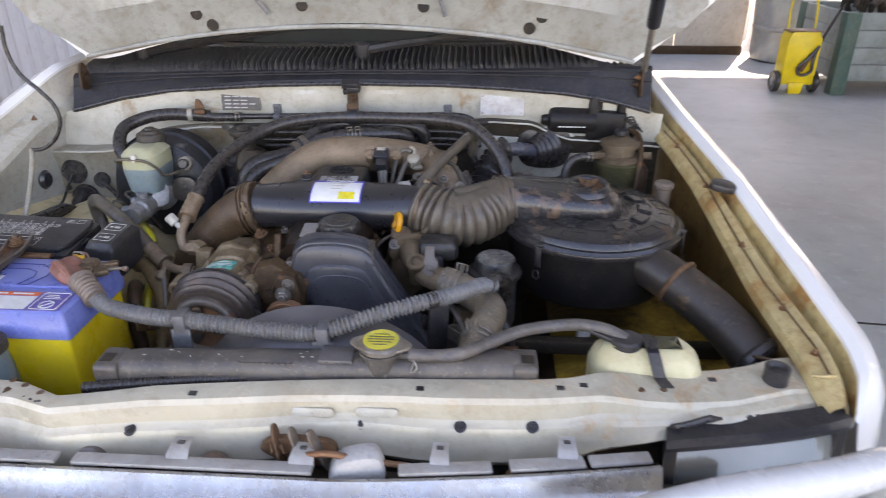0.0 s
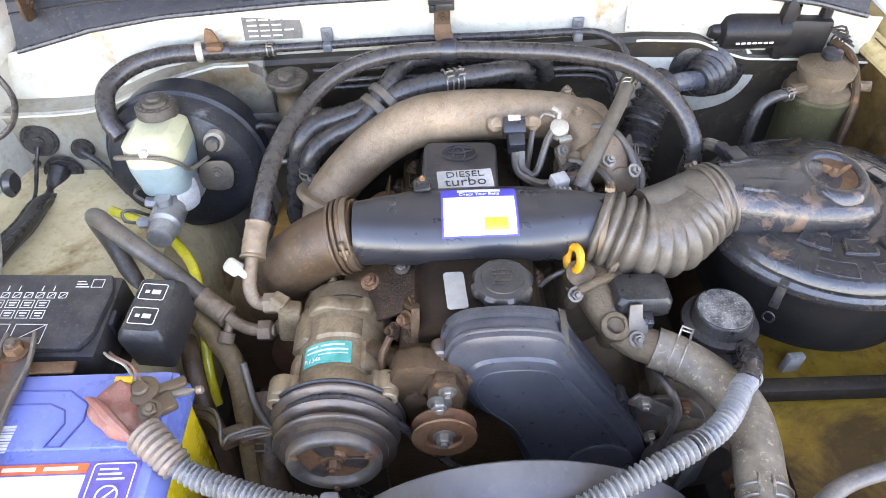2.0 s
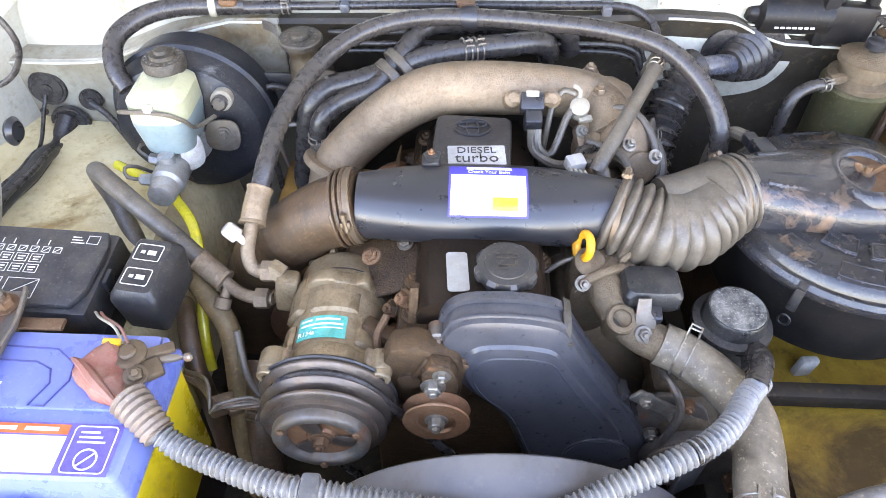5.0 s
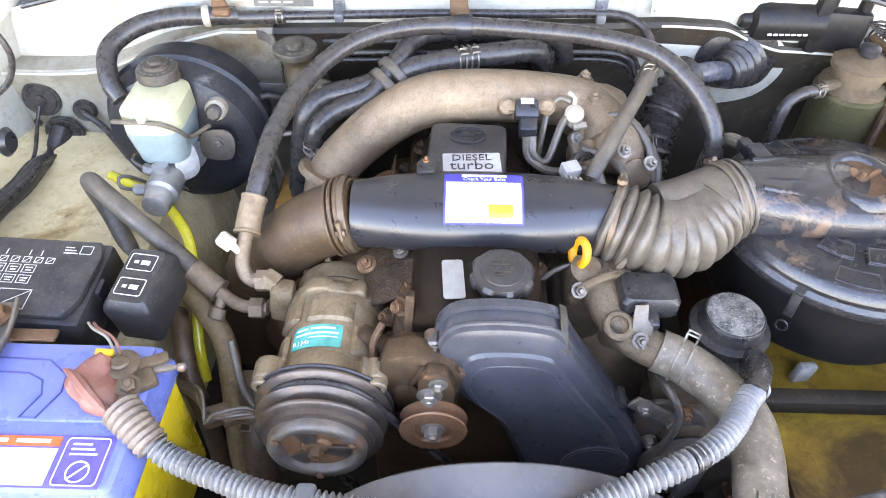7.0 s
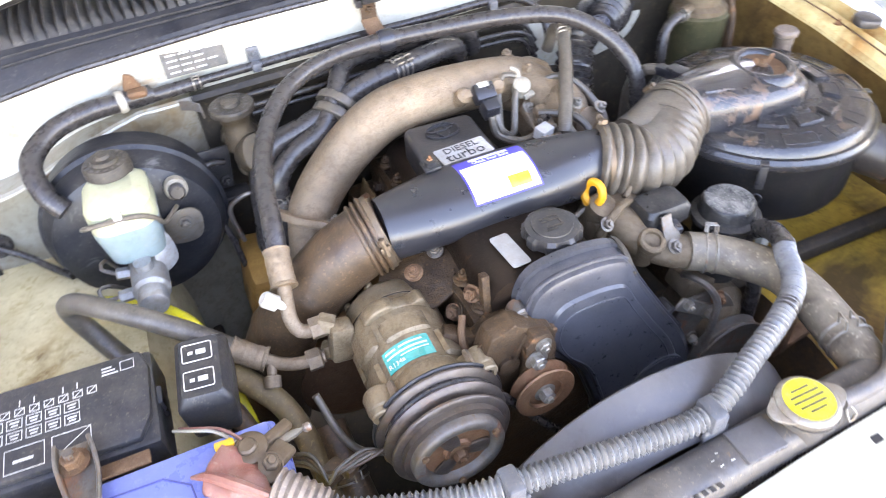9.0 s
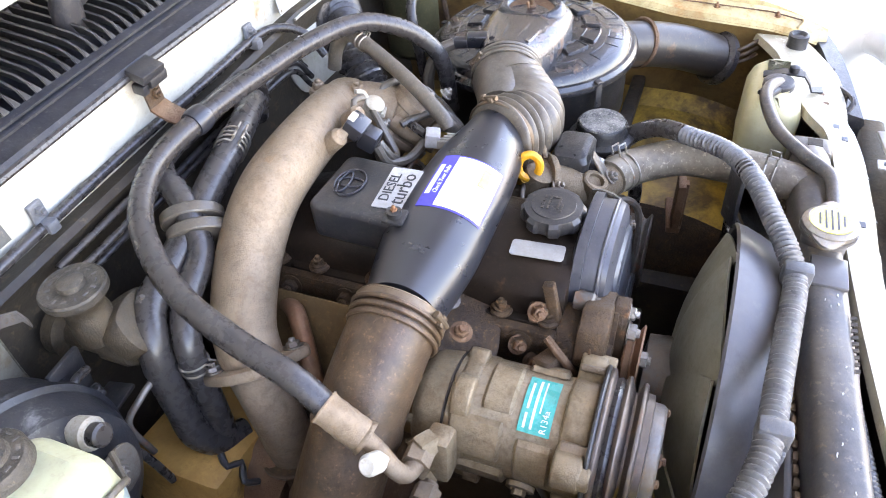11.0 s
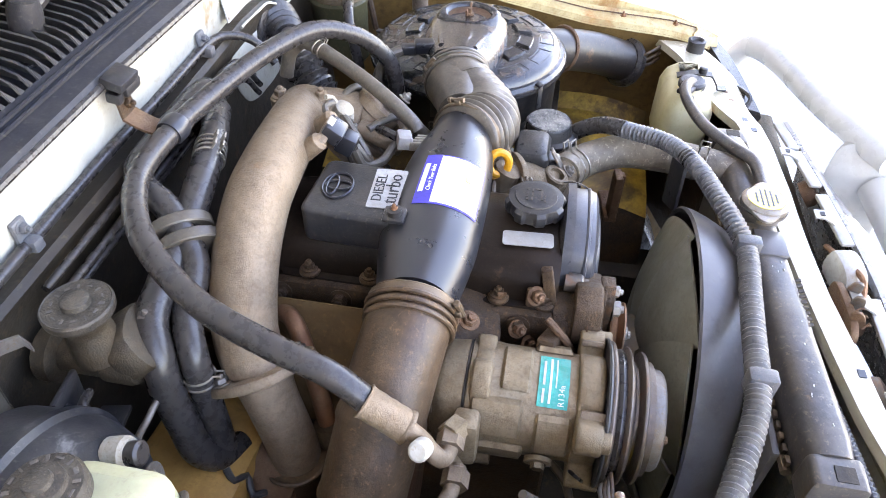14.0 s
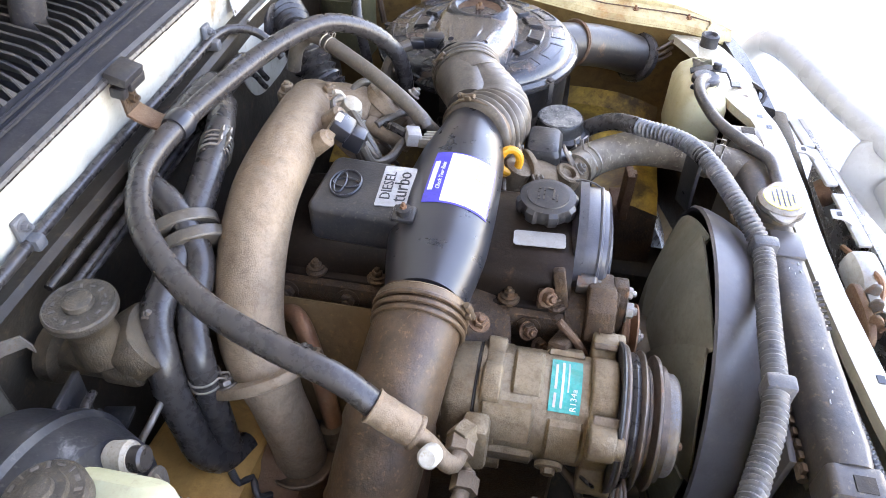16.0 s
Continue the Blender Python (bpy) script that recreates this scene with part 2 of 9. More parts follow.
M["core"] = mat("radiator core fins", (0.05, 0.05, 0.05), 0.6, metal=0.4, dust=0.2, scale=80)
M["shroud"] = mat("grey-black shroud plastic", (0.10, 0.094, 0.094), 0.3, dust=0.07, dustcol=(0.24, 0.20, 0.16), wear=0.10, wearcol=(0.12, 0.08, 0.04), scale=9, bump=0.02, up=0.16)
M["fan"] = mat("grey-green fan plastic", (0.215, 0.21, 0.165), 0.45, dust=0.2, dustcol=(0.23, 0.195, 0.135), scale=30, bump=0.03)
M["dark"] = mat("dark underbody steel", (0.02, 0.016, 0.012), 0.65, dust=0.25, dustcol=(0.1, 0.065, 0.033), scale=12, bump=0.2)
M["glass"] = mat("windscreen glass", (0.02, 0.03, 0.028), 0.05, scale=5, bump=0, vary=0.0, coat=1.0, stain=0.0)
M["lens"] = mat("fluted headlamp lens over a bright bowl", (0.42, 0.45, 0.45), 0.10, metal=0.85, scale=9, bump=0.0, coat=1.0, stain=0.0, vary=0.4)
M["chrome"] = mat("dulled chrome grille plastic", (0.40, 0.395, 0.38), 0.24, metal=0.85, dust=0.12, dustcol=(0.3, 0.26, 0.2), scale=20, bump=0.02)
M["grey_plastic"] = mat("pale grey plastic", (0.44, 0.43, 0.41), 0.5, dust=0.16, scale=30)
M["dark_grey"] = mat("dark grey plastic bracket", (0.10, 0.105, 0.115), 0.36, dust=0.15, scale=30)
M["plate"] = mat("stamped aluminium plate", (0.42, 0.42, 0.42), 0.45, metal=0.4, dust=0.12, scale=60, bump=0.1)
M["plate_dark"] = mat("dark printed identity plate", (0.075, 0.075, 0.072), 0.5, metal=0.2, dust=0.15, scale=60, bump=0.1)
M["tar"] = mat("dark grey cap plastic", (0.032, 0.027, 0.022), 0.42, dust=0.20, dustcol=(0.21, 0.165, 0.11), scale=60, bump=0.25, stain=0.5)
M["filter"] = mat("olive painted filter can", (0.048, 0.046, 0.022), 0.36, dust=0.22, dustcol=(0.2, 0.155, 0.08), scale=24, bump=0.1)
M["concrete"] = mat("worn grey concrete", (0.315, 0.335, 0.325), 0.5, dust=0.18, dustcol=(0.42, 0.425, 0.40), scale=1.6, bump=0.2, vary=0.22, up=0.0, stain=0.22)
M["panel"] = mat("stained beige wall sheet", (0.60, 0.54, 0.46), 0.7, dust=0.2, wear=0.15, scale=3, bump=0.1, stain=0.25)
M["corrugated"] = mat("off-white corrugated steel", (0.66, 0.67, 0.7), 0.45, dust=0.1, scale=2, bump=0.03, vary=0.06, stain=0.05)
M["roofing"] = mat("grey roof sheet", (0.5, 0.5, 0.5), 0.6, scale=2, bump=0.0, stain=0.1)
M["trolley"] = mat("yellow enamel", (0.74, 0.52, 0.01), 0.35, dust=0.05, scale=9, bump=0.03, stain=0.05)
M["crate"] = mat("grey-green painted steel crate", (0.24, 0.28, 0.28), 0.6, dust=0.2, wear=0.15, scale=5, bump=0.1)
M["crate_green"] = mat("dark green paint", (0.05, 0.11, 0.09), 0.55, dust=0.15, scale=6, bump=0.1)
M["drum"] = mat("galvanised sheet", (0.45, 0.46, 0.45), 0.4, metal=0.6, dust=0.1, scale=4, bump=0.05)
# near-black: grime plus the shade of the gap behind the engine
M["under"] = mat("grimy bulkhead coat with gap shade", (0.034, 0.029, 0.023), 0.46, dust=0.22, dustcol=(0.13, 0.095, 0.058), wear=0.3, wearcol=(0.018, 0.013, 0.009), scale=11, bump=0.2, stain=0.6, up=0.0, spec=0.25)
M["clutch"] = mat("burnt pulley steel", (0.115, 0.092, 0.080), 0.32, metal=0.7, dust=0.22, dustcol=(0.2, 0.14, 0.085), wear=0.26, wearcol=(0.13, 0.055, 0.03), scale=36, bump=0.1, stain=0.4)
M["bracket"] = mat("oily dark brown casting", (0.052, 0.030, 0.017), 0.42, metal=0.15, dust=0.26, dustcol=(0.17, 0.095, 0.04), wear=0.24, wearcol=(0.15, 0.062, 0.025), scale=42, bump=0.35, stain=0.5, spec=0.3)
M["pad_metal"] = mat("black paint rubbed thin on raised steel", (0.020, 0.020, 0.023), 0.22, metal=0.2, dust=0.07, dustcol=(0.22, 0.165, 0.11), wear=0.24, wearcol=(0.12, 0.065, 0.032), scale=30, bump=0.08, coat=0.35, up=0.0)
M["gutter"] = mat("rust-spotted cream gutter paint", (0.52, 0.41, 0.20), 0.34, dust=0.22, dustcol=(0.33, 0.19, 0.06), wear=0.40, wearcol=(0.2, 0.085, 0.02), scale=15, bump=0.05, vary=0.2, stain=0.55)
M["trim_grey"] = mat("grey-white grille plastic", (0.37, 0.36, 0.34), 0.3, dust=0.14, metal=0.2, scale=20, bump=0.02, stain=0.3)
M["bone"] = mat("dirty bone-white plastic", (0.36, 0.33, 0.27), 0.45, dust=0.25, dustcol=(0.22, 0.155, 0.09), scale=60, bump=0.03, stain=0.4)
M["ochre_plate"] = mat("dusty ochre steel plate", (0.40, 0.215, 0.055), 0.55, dust=0.25, dustcol=(0.34, 0.18, 0.05), wear=0.35, wearcol=(0.05, 0.026, 0.011), scale=20, bump=0.12, stain=0.6)
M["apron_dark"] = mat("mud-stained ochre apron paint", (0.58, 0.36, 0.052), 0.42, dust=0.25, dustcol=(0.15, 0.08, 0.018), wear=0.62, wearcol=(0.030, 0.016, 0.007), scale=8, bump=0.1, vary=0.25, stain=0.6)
# stained cream, darkened further to hold the shade under the ledge
M["cream_grimy_shaded"] = mat("dirty cream bulkhead paint with ledge shade", (0.29, 0.27, 0.215), 0.36, dust=0.28, dustcol=(0.20, 0.15, 0.085), wear=0.32, wearcol=(0.12, 0.075, 0.035), scale=13, bump=0.05, vary=0.16, stain=0.5, up=0.06)
M["dipstick"] = mat("orange-yellow dipstick plastic", (0.72, 0.31, 0.012), 0.35, dust=0.12, dustcol=(0.3, 0.16, 0.05), scale=60, bump=0.03, stain=0.3)
M["can_black"] = mat("black canister paint", (0.010, 0.010, 0.011), 0.36, dust=0.10, dustcol=(0.10, 0.07, 0.04), scale=30, bump=0.05, up=0.0, spec=0.2)
M["boot_grey"] = mat("pinkish grey rubber", (0.165, 0.125, 0.10), 0.42, dust=0.25, dustcol=(0.32, 0.25, 0.18), scale=45, bump=0.08, stain=0.4)
M["tan_hose"] = mat("dust-caked tan rubber", (0.17, 0.115, 0.055), 0.5, dust=0.34, dustcol=(0.30, 0.20, 0.09), scale=34, bump=0.14, stain=0.5, spec=0.3)
M["cast_silver"] = mat("bare silvery casting", (0.40, 0.40, 0.39), 0.36, metal=0.6, dust=0.16, dustcol=(0.24, 0.19, 0.13), scale=45, bump=0.16, stain=0.4)
M["loom_blue"] = mat("blue-black painted steel", (0.05, 0.055, 0.075), 0.24, dust=0.12, scale=40, bump=0.05)
M["hose_dusty"] = mat("pale dust-coated radiator hose rubber", (0.125, 0.10, 0.072), 0.38, dust=0.42, dustcol=(0.38, 0.31, 0.22), scale=26, bump=0.10, stain=0.5, up=0.10)
M["grit"] = mat("black plastic covered in pale grit", (0.02, 0.02, 0.021), 0.4, dust=0.5, dustcol=(0.42, 0.39, 0.34), scale=70, bump=0.5, up=0.1, stain=0.3)
M["hose_grey"] = mat("grey weathered rubber", (0.085, 0.080, 0.078), 0.36, dust=0.24, dustcol=(0.25, 0.2, 0.15), scale=44, bump=0.1, stain=0.5)
M["lime"] = mat("lime hi-visibility cloth", (0.5, 0.72, 0.03), 0.8, scale=20, bump=0.2)


# ---- mesh helpers ----
def finish(bm, sharp=0.6):
    bmesh.ops.remove_doubles(bm, verts=bm.verts, dist=1e-6)
    bmesh.ops.recalc_face_normals(bm, faces=bm.faces)
    for f in bm.faces:
        f.smooth = True
    for e in bm.edges:
        if len(e.link_faces) == 2 and e.calc_face_angle(0) > sharp:
            e.smooth = False


def part(name, bm, material, parent=None, label="", sharp=0.6):
    """One mesh object under a thing or part; the mesh is in world metres."""
    finish(bm, sharp)
    me = bpy.data.meshes.new(name)
    bm.to_mesh(me)
    bm.free()
    me.materials.append(M[material])
    ob = new(name, me)
    if parent is not None:
        ob.parent = parent
        ob.matrix_parent_inverse = parent.matrix_basis.inverted() if parent.parent is None else Matrix.Identity(4)
    if label:
        tagged(ob, label)
    return ob


def thing(name, at, label, category, group=""):
    e = new(name)
    e.empty_display_size = 0.02
    e.matrix_basis = Matrix.Translation(at)
    return tagged(e, label, category, group)


def single(name, bm, material, label, category, group="", kind="", sharp=0.6):
    return tagged(part(name, bm, material, None, label, sharp), label, category, group, kind)


def BM():
    return bmesh.new()


def merge(bm, tmp, m=None):
    if m is not None:
        bmesh.ops.transform(tmp, matrix=m, verts=tmp.verts)
    me = bpy.data.meshes.new("tmp")
    tmp.to_mesh(me)
    tmp.free()
    bm.from_mesh(me)
    bpy.data.meshes.remove(me)
    return bm


def axis_frame(at, axis, up=(0, 0, 1)):
    """A matrix whose z runs along axis and whose origin is at."""
    z = Vector(axis).normalized()
    u = Vector(up)
    if abs(z.dot(u.normalized())) > 0.99:
        u = Vector((0, 1, 0))
    x = u.cross(z).normalized()
    y = z.cross(x)
    m = Matrix((x, y, z)).transposed().to_4x4()
    m.translation = Vector(at)
    return m


def ring_faces(bm, rings, closed=True, caps=(True, True)):
    vs = [[bm.verts.new(p) for p in r] for r in rings]
    n = len(vs[0])
    for a, b in zip(vs, vs[1:]):
        for i in range(n if closed else n - 1):
            j = (i + 1) % n
            bm.faces.new((a[i], a[j], b[j], b[i]))
    if closed and caps[0]:
        bm.faces.new(list(reversed(vs[0])))
    if closed and caps[1]:
        bm.faces.new(vs[-1])
    return bm


def lathe(bm, profile, at, axis=(0, 0, 1), seg=28, squash=(1, 1), wave=None):
    """Turn (radius, height) pairs about an axis. wave: (count, depth, from, to) scallops between two heights."""
    m = axis_frame(at, axis)
    rings = []
    for r, h in profile:
        ring = []
        for i in range(seg):
            a = 2 * math.pi * i / seg
            rr = max(r, 1e-5)
            if wave and wave[2] <= h <= wave[3]:
                rr *= 1 + wave[1] * (1 if math.sin(wave[0] * a) > 0 else -1)
            ring.append(m @ Vector((rr * math.cos(a) * squash[0], rr * math.sin(a) * squash[1], h)))
        rings.append(ring)
    return ring_faces(bm, rings)


def spline(pts, step):
    """Points along a smooth curve through pts, about step apart."""
    p = [Vector(q) for q in pts]
    if len(p) == 2:
        p = [p[0], p[0].lerp(p[1], 0.5), p[1]]
    ext = [p[0] * 2 - p[1]] + p + [p[-1] * 2 - p[-2]]
    out = []
    for i in range(1, len(ext) - 2):
        a, b, c, d = ext[i - 1:i + 3]
        k = max(2, int((c - b).length / step))
        for j in range(k):
            t = j / k
            out.append(0.5 * ((2 * b) + (c - a) * t + (2 * a - 5 * b + 4 * c - d) * t * t + (3 * b - a - 3 * c + d) * t ** 3))
    out.append(p[-1])
    return out


def tube(bm, pts, radius, seg=14, step=0.006, rib=None, squash=None, caps=(True, True), straight=False):
    """A tube along pts. radius: a number or a function of 0..1. rib: (pitch, depth) for a corrugated one."""
    path = [Vector(q) for q in pts] if straight else spline(pts, step if not rib else min(step, rib[0] / 4))
    lens = [0.0]
    for a, b in zip(path, path[1:]):
        lens.append(lens[-1] + (b - a).length)
    total = lens[-1]
    tang = []
    for i in range(len(path)):
        a, b = path[max(0, i - 1)], path[min(len(path) - 1, i + 1)]
        tang.append((b - a).normalized())
    u = Vector((0, 0, 1))
    if abs(u.dot(tang[0])) > 0.9:
        u = Vector((0, 1, 0))
    rings = []
    for i, (p, t) in enumerate(zip(path, tang)):
        u = (u - t * u.dot(t)).normalized()
        v = t.cross(u)
        r = radius(lens[i] / total) if callable(radius) else radius
        if rib:
            r *= 1 + rib[1] * math.sin(2 * math.pi * lens[i] / rib[0])
        su, sv = squash or (1, 1)
        rings.append([p + u * (r * su * math.cos(2 * math.pi * k / seg)) + v * (r * sv * math.sin(2 * math.pi * k / seg)) for k in range(seg)])
    return ring_faces(bm, rings, caps=caps)


def box(bm, at, size, rot=(0, 0, 0), bevel=0.002, seg=2, m=None):
    t = BM()
    bmesh.ops.create_cube(t, size=1)
    bmesh.ops.scale(t, vec=size, verts=t.verts)
    if bevel > 0:
        bmesh.ops.bevel(t, geom=t.edges[:], offset=min(bevel, min(size) * 0.45), segments=seg, affect="EDGES", profile=0.5)
    return merge(bm, t, m if m is not None else pose(*at, *rot))


def prism(bm, outline, depth, m, bevel=0.0, seg=2):
    """An outline in x, y pushed along z by depth, laid by the matrix m."""
    t = BM()
    vs = [t.verts.new((x, y, 0)) for x, y in outline]
    f = t.faces.new(vs)
    if f.normal.z > 0:
        pass
    ex = bmesh.ops.extrude_face_region(t, geom=[f])
    vv = [g for g in ex["geom"] if isinstance(g, bmesh.types.BMVert)]
    bmesh.ops.translate(t, vec=(0, 0, depth), verts=vv)
    bmesh.ops.recalc_face_normals(t, faces=t.faces)
    if bevel > 0:
        edges = [e for e in t.edges if e.calc_face_angle(0) > 0.5]
        bmesh.ops.bevel(t, geom=edges, offset=bevel, segments=seg, affect="EDGES", profile=0.5)
    return merge(bm, t, m)


def rounded(w, h, r, n=5):
    """A rounded rectangle's outline about the origin."""
    out = []
    for cx, cy, a0 in ((w / 2 - r, h / 2 - r, 0), (-w / 2 + r, h / 2 - r, 90), (-w / 2 + r, -h / 2 + r, 180), (w / 2 - r, -h / 2 + r, 270)):
        for i in range(n + 1):
            a = radians(a0 + 90 * i / n)
            out.append((cx + r * math.cos(a), cy + r * math.sin(a)))
    return out


def smooth_outline(pts, per=6):
    """A closed smooth outline through 2D points."""
    n, out = len(pts), []
    p = [Vector((*q, 0)) for q in pts]
    for i in range(n):
        a, b, c, d = p[i - 1], p[i], p[(i + 1) % n], p[(i + 2) % n]
        for j in range(per):
            t = j / per
            v = 0.5 * ((2 * b) + (c - a) * t + (2 * a - 5 * b + 4 * c - d) * t * t + (3 * b - a - 3 * c + d) * t ** 3)
            out.append((v.x, v.y))
    return out


def sheet(bm, rows, thick=0.0015):
    """A sheet through a grid of points, with a thickness."""
    g = [[Vector(p) for p in r] for r in rows]
    nr, nc = len(g), len(g[0])
    nor = []
    for i in range(nr):
        line = []
        for j in range(nc):
            a = g[min(nr - 1, i + 1)][j] - g[max(0, i - 1)][j]
            b = g[i][min(nc - 1, j + 1)] - g[i][max(0, j - 1)]
            c = a.cross(b)
            line.append(c.normalized() if c.length > 1e-12 else Vector((0, 0, 1)))
        nor.append(line)
    top = [[bm.verts.new(g[i][j] + nor[i][j] * thick / 2) for j in range(nc)] for i in range(nr)]
    bot = [[bm.verts.new(g[i][j] - nor[i][j] * thick / 2) for j in range(nc)] for i in range(nr)]
    for i in range(nr - 1):
        for j in range(nc - 1):
            bm.faces.new((top[i][j], top[i + 1][j], top[i + 1][j + 1], top[i][j + 1]))
            bm.faces.new((bot[i][j], bot[i][j + 1], bot[i + 1][j + 1], bot[i + 1][j]))
    rim = [(0, j) for j in range(nc)] + [(i, nc - 1) for i in range(1, nr)] + [(nr - 1, j) for j in range(nc - 2, -1, -1)] + [(i, 0) for i in range(nr - 2, 0, -1)]
    for a, b in zip(rim, rim[1:] + rim[:1]):
        bm.faces.new((top[a[0]][a[1]], top[b[0]][b[1]], bot[b[0]][b[1]], bot[a[0]][a[1]]))
    return bm


def bolt(bm, at, axis, r=0.007, h=0.006, washer=True):
    if washer:
        lathe(bm, [(r * 1.45, 0), (r * 1.45, 0.0015), (r * 1.0, 0.0018)], at, axis, 16)
    lathe(bm, [(r, 0.001), (r, h), (r * 0.85, h + 0.0012)], at, axis, 6)
    lathe(bm, [(r * 0.5, h), (r * 0.5, h + 0.004), (r * 0.4, h + 0.005)], at, axis, 10)
    return bm


def clamp(bm, at, axis, r, width=0.009, screw=None):
    """A worm-drive or wire hose clamp round a hose, with its screw standing off to one side."""
    m = axis_frame(at, axis)
    for h in (-width / 2, width / 2):
        rings = []
        tube(bm, [m @ Vector((r * math.cos(a), r * math.sin(a), h)) for a in [2 * math.pi * k / 24 for k in range(25)]], 0.0016, 6, straight=True)
    lathe(bm, [(r * 1.005, -width / 2), (r * 1.03, -width / 2), (r * 1.03, width / 2), (r * 1.005, width / 2)], at, axis, 24)
    if screw is not None:
        d = Vector(screw).normalized()
        c = Vector(at) + d * (r + 0.006)
        side = d.cross(Vector(axis)).normalized()
        box(bm, (0, 0, 0), (0.008, 0.012, 0.006), m=axis_frame(c - d * 0.0025, d, axis), bevel=0.0012)
        lathe(bm, [(0.0032, -0.008), (0.0032, 0.010), (0.0042, 0.0105), (0.0042, 0.014), (0.003, 0.015)], c - d * 0.001, side, 8)
    return bm


def lettering(text, size, m, material, parent, depth=0.0004, name="lettering", align="CENTER"):
    cu = bpy.data.curves.new(name, "FONT")
    cu.body, cu.size, cu.extrude, cu.align_x, cu.align_y, cu.resolution_u = text, size, depth, align, "CENTER", 2
    tmp = bpy.data.objects.new("tmp", cu)
    me = bpy.data.meshes.new_from_object(tmp)
    bpy.data.objects.remove(tmp)
    bm = BM()
    bm.from_mesh(me)
    bpy.data.meshes.remove(me)
    bmesh.ops.transform(bm, matrix=m, verts=bm.verts)
    return part(name, bm, material, parent)


def patch(at, xdir, ydir):
    """A frame with x and y along the given directions, for flat labels."""
    x = Vector(xdir).normalized()
    z = x.cross(Vector(ydir)).normalized()
    y = z.cross(x)
    m = Matrix((x, y, z)).transposed().to_4x4()
    m.translation = Vector(at)
    return m


def slab(bm, m, x0, y0, x1, y1, h=0.0006, z=0.0):
    """A thin flat bar on a label's frame."""
    return box(bm, None, (abs(x1 - x0), abs(y1 - y0), h), bevel=0.0, m=m @ Matrix.Translation(((x0 + x1) / 2, (y0 + y1) / 2, z + h / 2)))


def spring_clamp(bm, at, axis, r, ear, gap=0.010, wire=0.0012):
    """A wire spring clamp: two rings of wire whose ends stand up as square loops."""
    m = axis_frame(at, axis)
    e = m.to_3x3().inverted() @ Vector(ear)
    a0 = math.atan2(e.y, e.x)
    for h in (-gap / 2, gap / 2):
        tube(bm, [m @ Vector((r * math.cos(a0 + a), r * math.sin(a0 + a), h)) for a in [0.25 + (2 * math.pi - 0.5) * k / 24 for k in range(25)]], wire, 6, straight=True)
    for sgn, lift in ((1, min(0.018, r * 0.6)), (-1, min(0.015, r * 0.5))):
        an = a0 + sgn * 0.25
        u = Vector((math.cos(an), math.sin(an)))
        v = Vector((math.cos(a0), math.sin(a0)))
        p = [(u * r, -gap / 2), (u * (r * 0.98) + v * lift, -gap / 2), (u * (r * 0.98) + v * lift, gap / 2), (u * r, gap / 2)]
        tube(bm, [m @ Vector((q.x, q.y, h)) for q, h in p], wire, 6, straight=True)
    return bm


def eared(r, ears, n=72):
    """A round flange outline with rounded ears: (angle, reach, half width in degrees)."""
    out = []
    for k in range(n):
        a = 360 * k / n
        rr = r
        for an, reach, half in ears:
            d = abs((a - an + 180) % 360 - 180)
            if d < half:
                rr = max(rr, r + (reach - r) * math.sqrt(max(0, 1 - (d / half) ** 2)))
        out.append((rr * math.cos(radians(a)), rr * math.sin(radians(a))))
    return out

def hose(name, pts, r, material, label, clamps=(), cm="steel", rib=None, cat="hose"):
    h = thing(name, pts[len(pts) // 2], label, cat)
    part("tube", tube(BM(), pts, r, 16, rib=rib), material, h)
    for p, a in clamps:
        part("clamp", spring_clamp(BM(), p, a, (r if not callable(r) else r(0.5)) * 1.04, (0.2, -0.6, 0.8), 0.009, 0.0013), cm, h)
    return h


# ---- workshop ----
bm = BM()
n = 24
bmesh.ops.create_grid(bm, x_segments=n, y_segments=n, size=60)
tagged(part("floor", bm, "concrete"), "worn grey concrete workshop floor", "floor", kind="structure")
bm = BM()
tube(bm, [(0.9, 1.95, 0.0), (8.0, 1.3, 0.0)], 0.006, 6, 0.5)
tagged(part("floor_joint", bm, "dark"), "dark joint in the concrete floor", "joint", kind="structure")


def corrugated(bm, a, b, z0, z1, pitch=0.19, depth=0.03):
    a, b = Vector(a), Vector(b)
    d = (b - a).normalized()
    nrm = Vector((-d.y, d.x, 0))
    k = int((b - a).length / pitch * 6)
    prof = [0, 0, 0, 0.5, 1, 0.5]
    line = [a + (b - a) * (i / k) + nrm * depth * prof[i % 6] for i in range(k + 1)]
    return sheet(bm, [[(p.x, p.y, z0) for p in line], [(p.x, p.y, z1) for p in line]], 0.004)


tagged(part("wall_west", corrugated(BM(), (-3.9, -1.2, 0), (-3.9, 8.3, 0), 0.0, 3.85), "corrugated", sharp=0.3), "off-white corrugated steel shed wall", "wall", kind="structure")
bm = BM()
for i in range(7):
    box(bm, (-3.9 + i * 0.92 + 0.46, 8.2, 3.5), (0.905, 0.05, 7.0), bevel=0.006)
# slot between these two boxes is unseen; sun through it streaks the floor
box(bm, (2.95, 8.2, 0.65), (0.81, 0.05, 1.3), bevel=0.006)
box(bm, (2.95, 8.2, 4.37), (0.81, 0.05, 5.26), bevel=0.006)
tagged(part("wall_north", bm, "panel"), "stained beige sheet wall panels", "wall", kind="structure")
bm = BM()
box(bm, (-0.27, 8.165, 0.05), (7.25, 0.04, 0.10), bevel=0.004)
tagged(part("baseboard", bm, "grime"), "dirty brown foot of the sheet wall", "baseboard", kind="structure")
# added wall out of view; lintel height sets the sun patch's depth
bm = BM()
